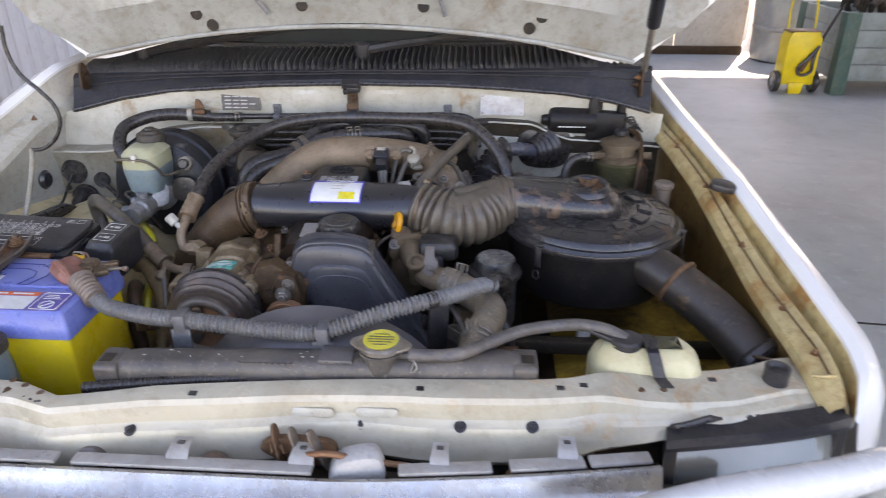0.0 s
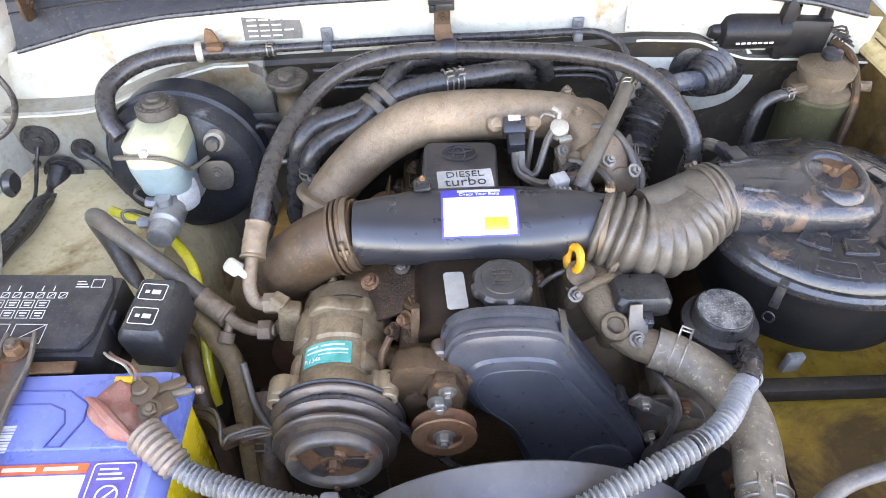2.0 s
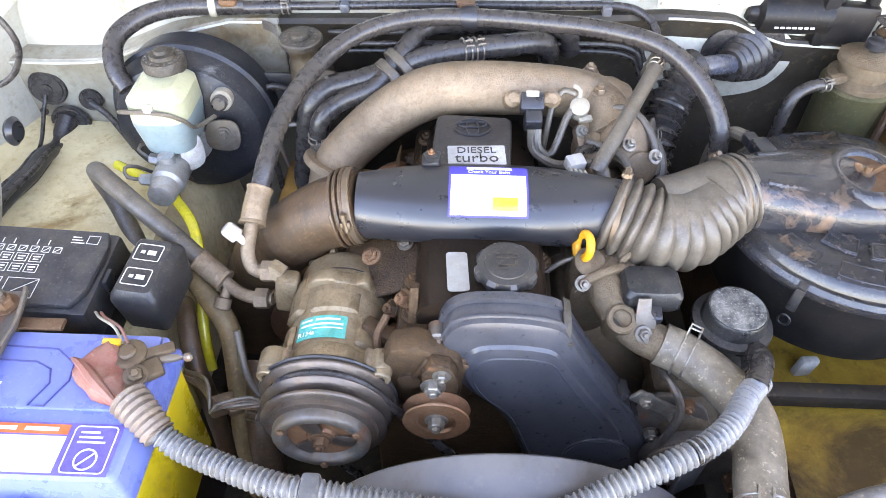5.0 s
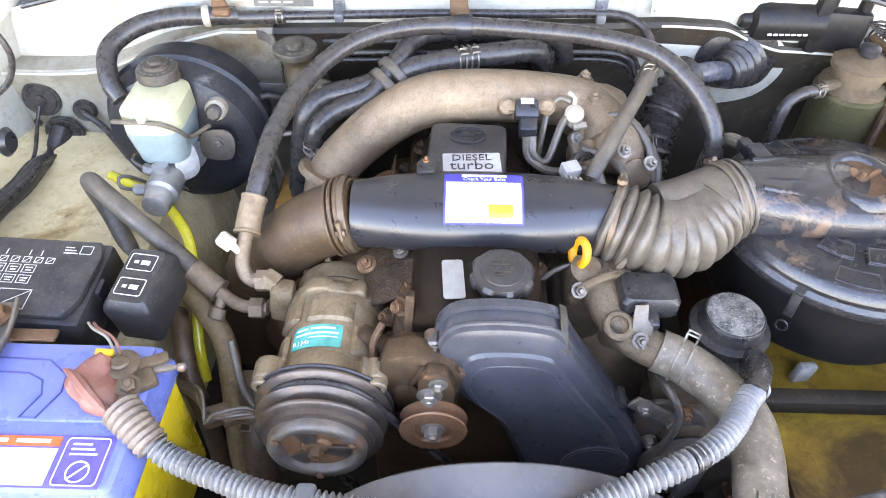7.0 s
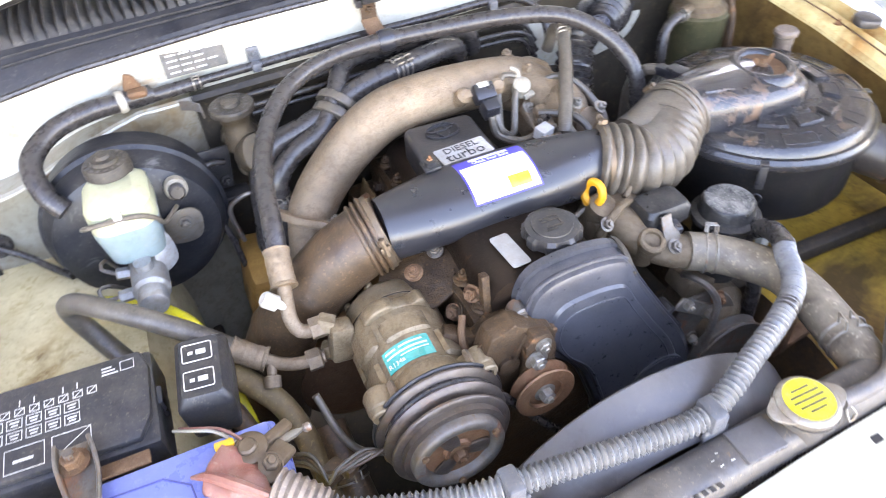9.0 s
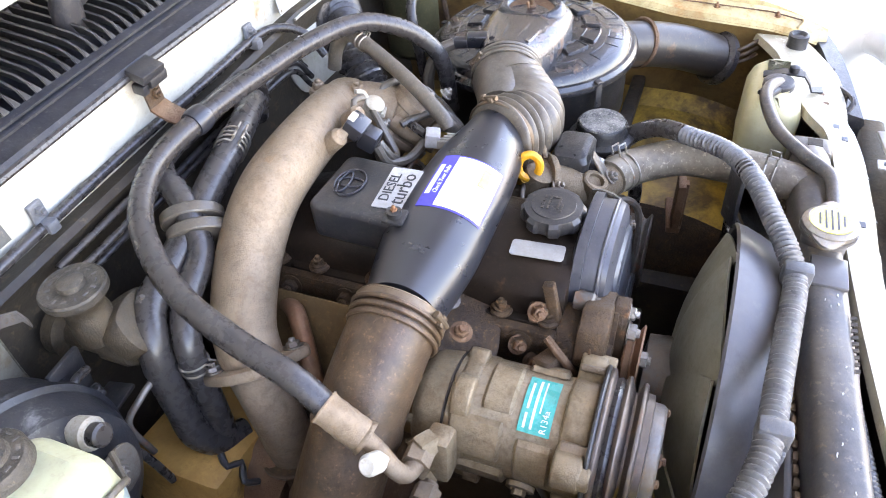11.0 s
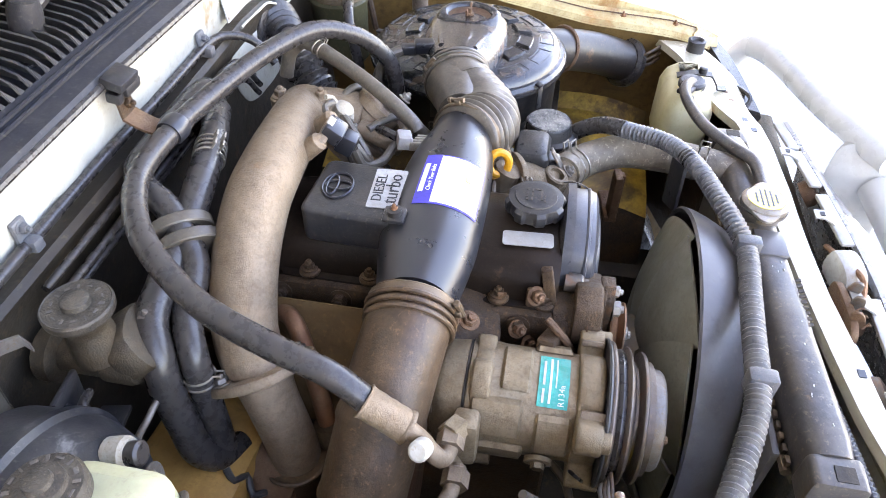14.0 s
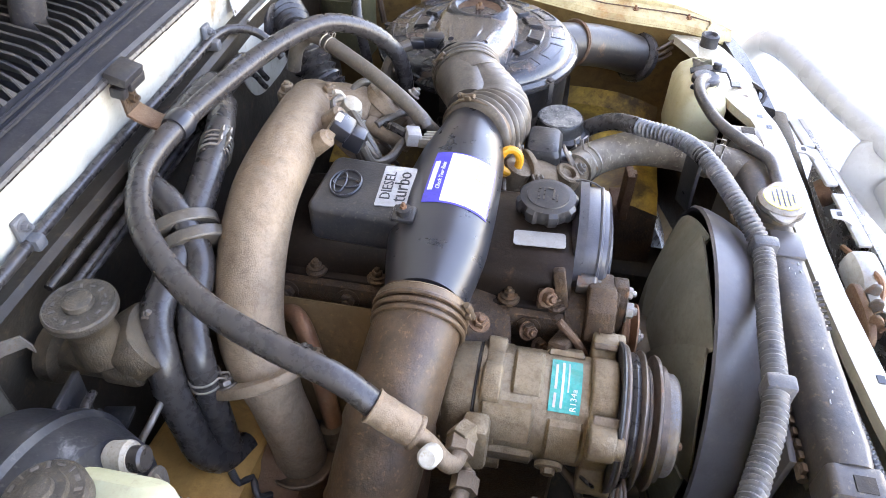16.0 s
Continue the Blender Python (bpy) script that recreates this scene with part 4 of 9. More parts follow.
for i in range(97):
    x = -0.72 + 1.452 * i / 96
    by, bz, ry = lerp_table(SLAM, x)
    arch = 0.016 * math.exp(-((x - 0.12) / 0.06) ** 2) + 0.008 * math.exp(-((x + 0.20) / 0.05) ** 2)
    k = min(1.0, max(0.0, (x - 0.40) / 0.20))
    low = 0.085 * (1 - 0.78 * k) - arch
    rows.append([(x, by, bz - 0.012), (x, by - 0.002, bz), (x, (by + ry) / 2, bz + 0.0005), (x, ry, bz - 0.002), (x, ry - 0.004, bz - 0.008), (x, ry - 0.005, bz - low * 0.36), (x, ry - 0.008, bz - low * 0.42),
                 (x, ry - 0.013, bz - low * 0.46), (x, ry - 0.017, bz - low * 0.56), (x, ry - 0.019, bz - low * 0.85), (x, ry - 0.022, bz - low * 0.98), (x, ry - 0.016, bz - low * 1.1)])
slam = part("slam_panel", sheet(BM(), rows, 0.0016), "slam", truck, "cream painted front slam panel", 0.45)
for x in (-0.065, 0.218, 0.395, 0.425, 0.60):
    by, bz, ry = lerp_table(SLAM, x)
    part("square_hole", box(BM(), (x, by - 0.022, bz + 0.0012), (0.010, 0.008, 0.0012), bevel=0), "plastic", slam, "dark punched hole")
for x in (-0.14, 0.145, 0.27, 0.36):
    by, bz, ry = lerp_table(SLAM, x)
    bm = BM()
    bolt(bm, (x, ry - 0.011, bz - 0.037), (0, -0.6, 0.8), 0.0055, 0.003)
    part("clip", bm, "plastic_dusty", slam, "black push clip")
for x in (0.085, 0.165):
    by, bz, ry = lerp_table(SLAM, x)
    bm = BM()
    prism(bm, rounded(0.055, 0.012, 0.006), 0.004, pose(x, ry - 0.006, bz - 0.022, 75, 0, 0), 0.0015)
    part("pressed_bar", bm, "cream", slam)
for x, o in ((-0.31, 0.012), (-0.292, 0.024), (-0.315, 0.03), (-0.262, 0.018), (0.50, 0.02), (0.53, 0.024)):
    by, bz, ry = lerp_table(SLAM, x)
    part("round_hole", lathe(BM(), [(0.005, 0), (0.005, 0.0012), (0.002, 0.0013)], (x, ry + o, bz), (0, 0, 1), 14), "rust", slam, "rust-edged hole")
# faint scrawled marks beside the battery
rnd = random.Random(5)
for k in range(9):
    x = -0.372 + 0.012 * k + (0.02 if k > 5 else 0.0)
    by, bz, ry = lerp_table(SLAM, x)
    part("pen_mark", box(BM(), (x, ry + 0.005 + rnd.uniform(-0.002, 0.002), bz + 0.0004), (rnd.uniform(0.002, 0.008), rnd.uniform(0.0012, 0.004), 0.0006), (0, 0, rnd.uniform(-50, 50)), 0), "plastic_dusty", slam)
# latch under the slam panel
lat = part("bonnet_latch", prism(BM(), smooth_outline([(-0.045, 0.0), (-0.044, 0.016), (-0.02, 0.024), (0.03, 0.022), (0.046, 0.012), (0.04, -0.01), (0.0, -0.02)], 4), 0.010, pose(0.125, -0.032, 0.908, 90, 0, 0), 0.002), "rust", truck, "rusty brown bonnet latch")
for x, a in ((0.10, 12), (0.125, -6), (0.15, -14)):
    part("latch_claw", prism(BM(), smooth_outline([(-0.006, -0.025), (0.006, -0.028), (0.010, 0.0), (0.014, 0.028), (0.004, 0.032), (-0.004, 0.01)], 4), 0.004, pose(x, -0.05, 0.918, 70, a, 80), 0.001), "rust" if a > 0 else "steel_worn", lat)
part("latch_spring", tube(BM(), [(0.09 + 0.0035 * k, -0.052 + 0.006 * math.cos(1.6 * k), 0.925 + 0.006 * math.sin(1.6 * k)) for k in range(18)], 0.0014, 6, straight=True), "rust", lat)
part("release_cable", tube(BM(), [(0.14, -0.06, 0.925), (0.17, -0.065, 0.932), (0.21, -0.06, 0.92), (0.26, -0.05, 0.905)], 0.004, 8), "rust_bright", lat)
part("latch_boot", prism(BM(), smooth_outline([(-0.03, -0.02), (0.03, -0.02), (0.032, 0.01), (0.018, 0.022), (-0.02, 0.014)], 4), 0.03, pose(0.195, -0.045, 0.912, 90, 0, 10), 0.005), "grey_plastic", lat)
for x in (-0.185, 0.345, -0.03):
    part("rubber_stop", lathe(BM(), [(0.020, -0.01), (0.021, 0.0), (0.018, 0.008), (0.010, 0.010)], (x, -0.050, 0.905), (0, -0.8, 0.6), 22), "rust" if x > 0.3 else "steel_worn", truck, "dirty round stop under the slam panel")

for ob in [lat] + list(lat.children_recursive):
    ob.data.transform(Matrix.Translation((-0.050, 0.008, 0.010)))

# front structure below the panel
part("radiator_support", box(BM(), (0.02, -0.03, 0.68), (1.2, 0.04, 0.40), bevel=0.01), "dark", truck, "dark radiator support")
for sx in (-1, 1):
    wh = part("wheel", lathe(BM(), [(0.19, -0.10), (0.33, -0.11), (0.362, -0.08), (0.365, 0.0), (0.362, 0.08), (0.33, 0.11), (0.19, 0.10)], (sx * 0.71, 0.42, 0.365), (1, 0, 0), 40), "rubber", truck, "black rubber tyre")
    part("rim", lathe(BM(), [(0.06, -0.05), (0.18, -0.08), (0.195, -0.1), (0.195, 0.1), (0.18, 0.08), (0.06, 0.05)], (sx * 0.71, 0.42, 0.365), (1, 0, 0), 32), "steel_worn", wh)
    # wheelhouse shoulder inside the wing
    rows = []
    for i in range(15):
        y = (0.30 if sx < 0 else 0.16) + (0.50 if sx < 0 else 0.60) * i / 14
        t_ = math.sin(math.pi * min(1.0, (i + 1.5) / 9)) if i < 4 else 1.0
        top = (0.925 if sx < 0 else 0.80) * (0.93 + 0.07 * t_)
        xo = sx * 0.712
        rows.append([(xo, y, top + 0.03), (xo - sx * 0.03, y, top + 0.008), (xo - sx * 0.12, y, top), (xo - sx * 0.24, y, top - 0.004), (xo - sx * 0.285, y, top - 0.02), (xo - sx * 0.315, y, top - 0.07), (xo - sx * 0.33, y, top - 0.18), (xo - sx * 0.33, y, top - 0.4)])
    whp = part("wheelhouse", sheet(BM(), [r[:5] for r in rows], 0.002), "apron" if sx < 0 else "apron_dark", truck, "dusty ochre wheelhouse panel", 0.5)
    # right flank takes a darker brown than the top
    part("mudded_flank", sheet(BM(), [r[4:] for r in rows], 0.002), "apron" if sx < 0 else "grime", whp, "flank of the wheelhouse" if sx < 0 else "dark brown flank of the wheelhouse", 0.5)
part("stay_bar", box(BM(), (0.53, 0.352, 0.836), (0.40, 0.024, 0.026), (0, 0, 0), 0.005), "dark", truck, "dark steel stay bar")
# coloured dark so the recess by the headlamp looks shaded
part("front_apron", sheet(BM(), [[(0.40, 0.048, 0.93 - 0.07 * j), (0.50, 0.062, 0.93 - 0.07 * j), (0.60, 0.080, 0.93 - 0.07 * j), (0.72, 0.12, 0.93 - 0.07 * j)] for j in range(6)], 0.002), "grime", truck, "front apron, recess shade in its dark brown")
part("bright_clip", box(BM(), (0.478, 0.413, 0.812), (0.026, 0.012, 0.034), (0, 8, 10), 0.003), "white_plastic", truck, "dirty white clip by the wheelhouse")
part("underbody", box(BM(), (0.0, 0.38, 0.42), (1.1, 1.0, 0.03), bevel=0.01), "dark", truck, "dark undertray")
for s in (-1, 1):
    part("chassis_rail", box(BM(), (s * 0.40, 0.35, 0.60), (0.09, 1.15, 0.14), bevel=0.012), "dark", truck, "dark steel chassis rail")
part("crossmember", box(BM(), (0.30, 0.28, 0.58), (0.42, 0.05, 0.05), bevel=0.008), "dark", truck)
def grille_back(x):
    """How far the grille sweeps back on its way to the lamp."""
    return 0.042 * max(0.0, (x - 0.12) / 0.36) ** 1.4


# grille with a bright top strip, and the headlamps
rows = []
for i in range(41):
    x = -0.47 + 0.98 * i / 40
    b = 0.025 * math.exp(-((x - 0.07) / 0.22) ** 4) - grille_back(x)
    g = grille_back(x)
    rows.append([(x, -0.080 + g, 0.918), (x, -0.082 + g, 0.926), (x, -0.086 + g, 0.927), (x, -0.091 + g, 0.920), (x, -0.096 - b * 0.3 + g * 0.7, 0.908), (x, -0.103 - b * 0.6 + g * 0.4, 0.903), (x, -0.118 - b, 0.896), (x, -0.130 - b, 0.875), (x, -0.135 - b, 0.83), (x, -0.15 - b, 0.72)])
gr = part("grille", sheet(BM(), rows, 0.003), "chrome", truck, "chrome-faced front grille")
for x0, x1 in ((-0.45, -0.21), (-0.19, 0.10), (0.20, 0.31), (0.33, 0.42), (0.425, 0.50)):
    turn = math.degrees(math.atan2(grille_back(x1) - grille_back(x0), x1 - x0))
    part("grille_lip", box(BM(), ((x0 + x1) / 2, -0.068 + grille_back((x0 + x1) / 2), 0.928), (x1 - x0, 0.018, 0.006), (0, 0, turn), bevel=0.002), "trim_grey", gr, "grey-white top strip")
for x, w in ((-0.065, 0.040), (0.085, 0.045), (0.248, 0.034), (0.40, 0.036)):
    g = grille_back(x)
    bm = sheet(BM(), [[(x + dx, -0.064 + g, 0.930), (x + dx, -0.060 + g, 0.934), (x + dx * 0.85, -0.048 + g, 0.939), (x + dx * 0.8, -0.036 + g, 0.939)] for dx in (-w / 3, 0, w / 3)], 0.0025)
    tb = part("tab", bm, "trim_grey", gr)
    part("tab_slot", box(BM(), (x, -0.046 + g, 0.9405), (0.008, 0.006, 0.002), (-12, 0, 0), 0), "plastic", tb)
for s in (1, -1):
    def lamp_xy(u, back=0.0):
        """Along the lamp's face: u from 0 at the grille to 1 at the wing."""
        return (s * (0.528 + 0.230 * u + 0.3 * back), 0.004 + 0.030 * u + 0.014 * u ** 4 + back)
    def lamp_bar(u0, u1, z0, z1, d=0.03):
        g = []
        for k in range(9):
            u = u0 + (u1 - u0) * k / 8
            x, y = lamp_xy(u)
            t_ = 0.010 * u
            g.append([(x, y, z0 + t_), (x, y - 0.004, (z0 + z1) / 2 + t_), (x, y, z1 + t_), (x + s * 0.2 * d, y + d, z1 + t_ + 0.004), (x + s * 0.25 * d, y + d + 0.006, z0 + t_)])
        return ring_faces(BM(), g)
    hl = part("headlamp", lamp_bar(-0.02, 1.02, 0.912, 0.932), "plastic_dusty", truck, "headlamp in a black plastic frame")
    part("frame_side", lamp_bar(-0.02, 0.05, 0.78, 0.912), "plastic_dusty", hl)
    part("frame_side", lamp_bar(0.96, 1.02, 0.78, 0.912), "plastic_dusty", hl)
    part("frame_bottom", lamp_bar(0.0, 1.0, 0.76, 0.785), "plastic_dusty", hl)
    g = [[(*lamp_xy(0.05 + 0.92 * k / 60, 0.010 - 0.010 * math.sin(math.pi * j / 10) + 0.0003 * math.sin(k * 1.57) * (0.5 + 0.5 * math.sin(j * 2.1))), 0.785 + 0.128 * j / 10 + 0.008 * k / 60) for j in range(11)] for k in range(61)]
    part("lens", sheet(BM(), g, 0.004), "lens", hl)
bm = BM()
for k in range(5):
    tube(bm, [(0.53 + 0.02 * k, 0.03, 0.93), (0.55 + 0.02 * k, 0.02 + 0.01 * k, 0.945 - 0.004 * k), (0.60 + 0.012 * k, 0.045, 0.94), (0.64, 0.06, 0.92)], 0.004, 7)
part("lamp_wiring", bm, "rubber", truck, "dark wires behind the headlamp")

# rubber bump stop and seal strip
bm = lathe(BM(), [(0.0165, 0), (0.0155, 0.010), (0.0165, 0.022), (0.012, 0.023), (0.008, 0.018)], (0.684, 0.104, 0.955), (0, 0, 1), 20)
part("bump_stop", bm, "plastic_dusty", truck, "black rubber bonnet bump stop")

# bull bar
bar = thing("bull_bar", (0.0, -0.3, 0.5), "white powder-coated steel tube bull bar", "bull bar")
for s in (1, -1):
    bm = BM()
    tube(bm, [(s * 0.80, 0.06, 0.60), (s * 0.815, 0.03, 0.80), (s * 0.80, -0.01, 0.91), (s * 0.768, -0.028, 0.936), (s * 0.70, -0.058, 0.942), (s * 0.57, -0.095, 0.944), (s * 0.46, -0.137, 0.944), (s * 0.40, -0.17, 0.94)], 0.0225, 20, 0.015)
    part("side_hoop", bm, "bar", bar)
    part("upright", prism(BM(), smooth_outline([(-0.05, -0.35), (0.05, -0.35), (0.055, -0.05), (0.04, 0.03), (-0.03, 0.03), (-0.05, -0.1)], 4), 0.02, pose(s * 0.42, -0.15, 0.91, 90, 0, s * 60), 0.004), "bar", bar)
part("top_tube", tube(BM(), [(-0.42, -0.18, 0.88), (-0.2, -0.23, 0.82), (0.2, -0.23, 0.82), (0.42, -0.18, 0.88)], 0.031, 20, 0.03), "bar", bar)
part("bumper", box(BM(), (0, -0.24, 0.56), (1.6, 0.16, 0.2), bevel=0.03), "bar", bar)

# ---- engine ----
eng = thing("engine", (0.03, 0.45, 0.5), "dusty four-cylinder turbo diesel engine", "engine")
part("engine_block", box(BM(), (0.0, 0.52, 0.74), (0.20, 0.44, 0.36), bevel=0.02), "grime", eng, "grimy brown engine block")
bm = BM()
box(bm, (0.022, 0.495, 0.955), (0.175, 0.385, 0.07), bevel=0.01)
for y in (0.36, 0.42, 0.50, 0.56, 0.63):
    bolt(bm, (-0.067, y, 0.975), (-1, 0, 0.2), 0.009, 0.008)
part("cylinder_head", bm, "grime", eng, "oily brown cylinder head")
# valve cover: a rounded box whose section follows along y
rings = []
for k in range(15):
    y = 0.322 + 0.345 * k / 14
    e = 0.004 if k in (0, 14) else 0.0
    w = 0.073 - e
    top = 1.036 - e - 0.012 * max(0, (y - 0.5) / 0.17)
    rings.append([(0.027 - w, y, 0.985), (0.027 - w, y, top - 0.022), (0.027 - w + 0.006, y, top - 0.008), (0.027 - w + 0.018, y, top), (0.027 - 0.02, y, top + 0.003), (0.027 + 0.02, y, top + 0.003), (0.027 + w - 0.018, y, top), (0.027 + w - 0.006, y, top - 0.008), (0.027 + w, y, top - 0.022), (0.027 + w, y, 0.985)])
vc = part("valve_cover", ring_faces(BM(), rings), "cover", eng, "brown-black painted valve cover", 0.9)
bm = BM()
box(bm, (0.027, 0.495, 0.988), (0.165, 0.36, 0.010), bevel=0.003)
part("flange", bm, "cover", vc)
for x, y in ((-0.048, 0.335), (-0.048, 0.385), (-0.048, 0.445), (-0.048, 0.53), (-0.048, 0.60), (-0.048, 0.65), (0.1, 0.335), (0.1, 0.42), (0.1, 0.55)):
    bm = BM()
    lathe(bm, [(0.012, 0), (0.012, 0.003), (0.009, 0.005)], (x, y, 0.994), (0, 0, 1), 18)
    bolt(bm, (x, y, 1.0), (0, 0, 1), 0.0065, 0.006)
    part("cover_bolt", bm, "bracket", vc, "washered cover bolt")
# filler cap with scalloped rim
cap = part("oil_filler_cap", lathe(BM(), [(0.022, -0.02), (0.024, 0.0), (0.031, 0.002), (0.033, 0.006), (0.033, 0.016), (0.031, 0.020), (0.024, 0.021), (0.0235, 0.0225), (0.010, 0.023)], (0.053, 0.358, 1.040), (0, 0, 1), 64, wave=(8, 0.055, 0.001, 0.017)), "plastic_dusty", eng, "black scalloped oil filler cap")
bm = BM()
m0 = Matrix.Translation((0.053, 0.358, 1.0633))
for k, (x, y, w, h) in enumerate(((-0.009, 0.010, 0.004, 0.003), (-0.003, 0.011, 0.004, 0.003), (0.003, 0.011, 0.004, 0.003), (0.009, 0.010, 0.004, 0.003), (-0.008, 0.0045, 0.006, 0.002), (0.0, 0.0045, 0.006, 0.002), (0.008, 0.0045, 0.006, 0.002), (0, -0.006, 0.018, 0.0025), (0.010, -0.002, 0.003, 0.008), (-0.006, -0.010, 0.012, 0.0018))):
    slab(bm, m0, x - w / 2, y - h / 2, x + w / 2, y + h / 2, 0.0007)
part("embossing", bm, "tar", cap)
bm = BM()
prism(bm, rounded(0.0235, 0.056, 0.004), 0.0012, patch((0.001, 0.361, 1.0405), (1, 0.0, -0.02), (0, 1, 0)) @ pose(0, 0, 0, 0, 0, 4))
part("blank_label", bm, "trim_grey", vc, "blank white sticker")

# raised cover with badge
cov = part("badge_cover", prism(BM(), rounded(0.098, 0.175, 0.012), 0.046, pose(0.013, 0.521, 1.025, 0, 0, -3), 0.006, 3), "plastic_dusty", eng, "dark plastic cover with raised badge")
mb = patch((0.020, 0.523, 1.0715), (1, 0.055, 0), (-0.055, 1, 0))
part("badge_plate", prism(BM(), rounded(0.070, 0.036, 0.002), 0.0012, mb), "grey_plastic", cov, "pale grey badge plate")
lettering("DIESEL", 0.0165, mb @ Matrix.Translation((0, 0.0085, 0.0014)), "plastic", cov)
lettering("turbo", 0.0235, mb @ Matrix.Translation((0, -0.0065, 0.0014)), "plastic", cov)
bm = BM()
me_ = patch((0.015, 0.579, 1.0715), (1, 0.055, 0), (-0.055, 1, 0))
for rx, ry in ((0.023, 0.017), (0.008, 0.015)):
    tube(bm, [me_ @ Vector((rx * math.cos(a), ry * math.sin(a) + (0.0 if rx > 0.01 else -0.001), 0.001)) for a in [2 * math.pi * k / 32 for k in range(33)]], 0.0013, 6, straight=True)
tube(bm, [me_ @ Vector((0.018 * math.cos(a), 0.006 + 0.006 * math.sin(a), 0.001)) for a in [2 * math.pi * k / 24 for k in range(25)]], 0.0013, 6, straight=True)
part("oval_emblem", bm, "plastic", cov, "raised plain oval emblem")
bm = BM()
box(bm, (-0.034, 0.502, 1.081), (0.022, 0.024, 0.006), (0, -8, 0), 0.003)
lathe(bm, [(0.008, 0), (0.008, 0.008), (0.005, 0.009)], (-0.034, 0.502, 1.081), (0, 0, 1), 18)
part("lug", bm, "plastic_dusty", cov)
part("lug_bolt", bolt(BM(), (-0.034, 0.502, 1.089), (0, 0, 1), 0.004, 0.002, False), "rust_bright", cov)

# timing cover: a slanting rounded case
def tc_outline(g):
    pts = [(-0.012, 0.985), (-0.010, 1.022), (0.008, 1.044), (0.045, 1.050), (0.085, 1.047), (0.112, 1.035), (0.135, 0.995), (0.175, 0.93), (0.225, 0.85), (0.25, 0.77), (0.235, 0.70), (0.18, 0.67), (0.12, 0.70), (0.085, 0.80), (0.055, 0.88), (0.01, 0.935)]
    cx, cz = 0.09, 0.90
    return smooth_outline([(cx + (x - cx) * (1 - g / 0.14), cz + (z - cz) * (1 - g / 0.14)) for x, z in pts], 5)


def at_y(out, y):
    return [(x, y, z) for x, z in out]


tc = part("timing_cover", ring_faces(BM(), [at_y(tc_outline(0.0), 0.324), at_y(tc_outline(0.0), 0.297), at_y(tc_outline(0.003), 0.288), at_y(tc_outline(0.010), 0.284), at_y(tc_outline(0.030), 0.2825), at_y(tc_outline(0.033), 0.279), at_y(tc_outline(0.038), 0.2775), at_y(tc_outline(0.07), 0.277)]), "timing", eng, "scuffed black plastic timing belt cover", 0.5)
part("rear_flange", ring_faces(BM(), [at_y(tc_outline(-0.006), 0.312), at_y(tc_outline(-0.006), 0.322), at_y(tc_outline(0.02), 0.330)]), "timing", tc)
part("edge_bead", tube(BM(), at_y(tc_outline(0.001), 0.296) + at_y(tc_outline(0.001), 0.296)[:1], 0.0028, 8, straight=True), "timing", tc)
part("face_line", tube(BM(), at_y(tc_outline(0.046), 0.2778) + at_y(tc_outline(0.046), 0.2778)[:1], 0.0013, 6, straight=True), "timing", tc)
bm = BM()
sheet(bm, [[(0.108 + dx, y, 1.040 - 0.6 * dx + dz) for y, dz in ((0.328, 0.004), (0.318, 0.006), (0.305, 0.003), (0.294, -0.004), (0.289, -0.012), (0.287, -0.022))] for dx in (0.003, 0.007, 0.011)], 0.002)
box(bm, (0.116, 0.288, 1.018), (0.014, 0.007, 0.005), (0, 30, 0), 0.0015)
part("clip", bm, "tar", tc, "grey spring clip")
bm = BM()
lathe(bm, [(0.011, 0), (0.011, 0.018), (0.008, 0.021)], (-0.018, 0.315, 1.003), (0, -1, 0), 18)
bolt(bm, (-0.018, 0.295, 1.003), (0, -1, 0), 0.006, 0.005)
part("lug", bm, "steel_worn", tc)
bm = BM()
lathe(bm, [(0.042, 0), (0.042, 0.004), (0.038, 0.006)], (0.18, 0.279, 0.80), (0, -1, 0), 28)
lathe(bm, [(0.0405, 0.0055), (0.0415, 0.0068), (0.0395, 0.0072)], (0.18, 0.279, 0.80), (0, -1, 0), 28)
part("boss", bm, "timing", tc)
for x, z in ((0.197, 0.905), (0.215, 0.865)):
    part("side_clip", box(BM(), (x, 0.306, z), (0.010, 0.024, 0.012), (0, 35, 0), 0.002), "plastic_dusty", tc)

# dipstick: tube and yellow finger loop
bm = BM()
tube(bm, [(0.143 - 0.0047 * math.cos(a) + 0.0035 * math.sin(a), 0.410 + 0.0121 * math.cos(a) + 0.0014 * math.sin(a), 1.036 + 0.0145 * math.sin(a)) for a in [2 * math.pi * k / 20 for k in range(21)]], 0.0052, 10, straight=True)
tube(bm, [(0.138, 0.414, 1.022), (0.146, 0.420, 1.010), (0.152, 0.424, 0.995)], 0.006, 10)
ds = part("dipstick_loop", bm, "dipstick", eng, "yellow dipstick finger loop")
part("dipstick_tube", tube(BM(), [(0.152, 0.424, 1.015), (0.155, 0.425, 0.95), (0.15, 0.43, 0.85)], 0.005, 8, 0.02), "steel_worn", eng)

# charge-air pipe over the rear
def alu_r(s):
    return 0.0325 + 0.003 * math.sin(math.pi * min(1, s * 1.3)) + (0.004 if s < 0.04 else 0) - 0.005 * min(1, max(0, (s - 0.74) / 0.06))


bm = BM()
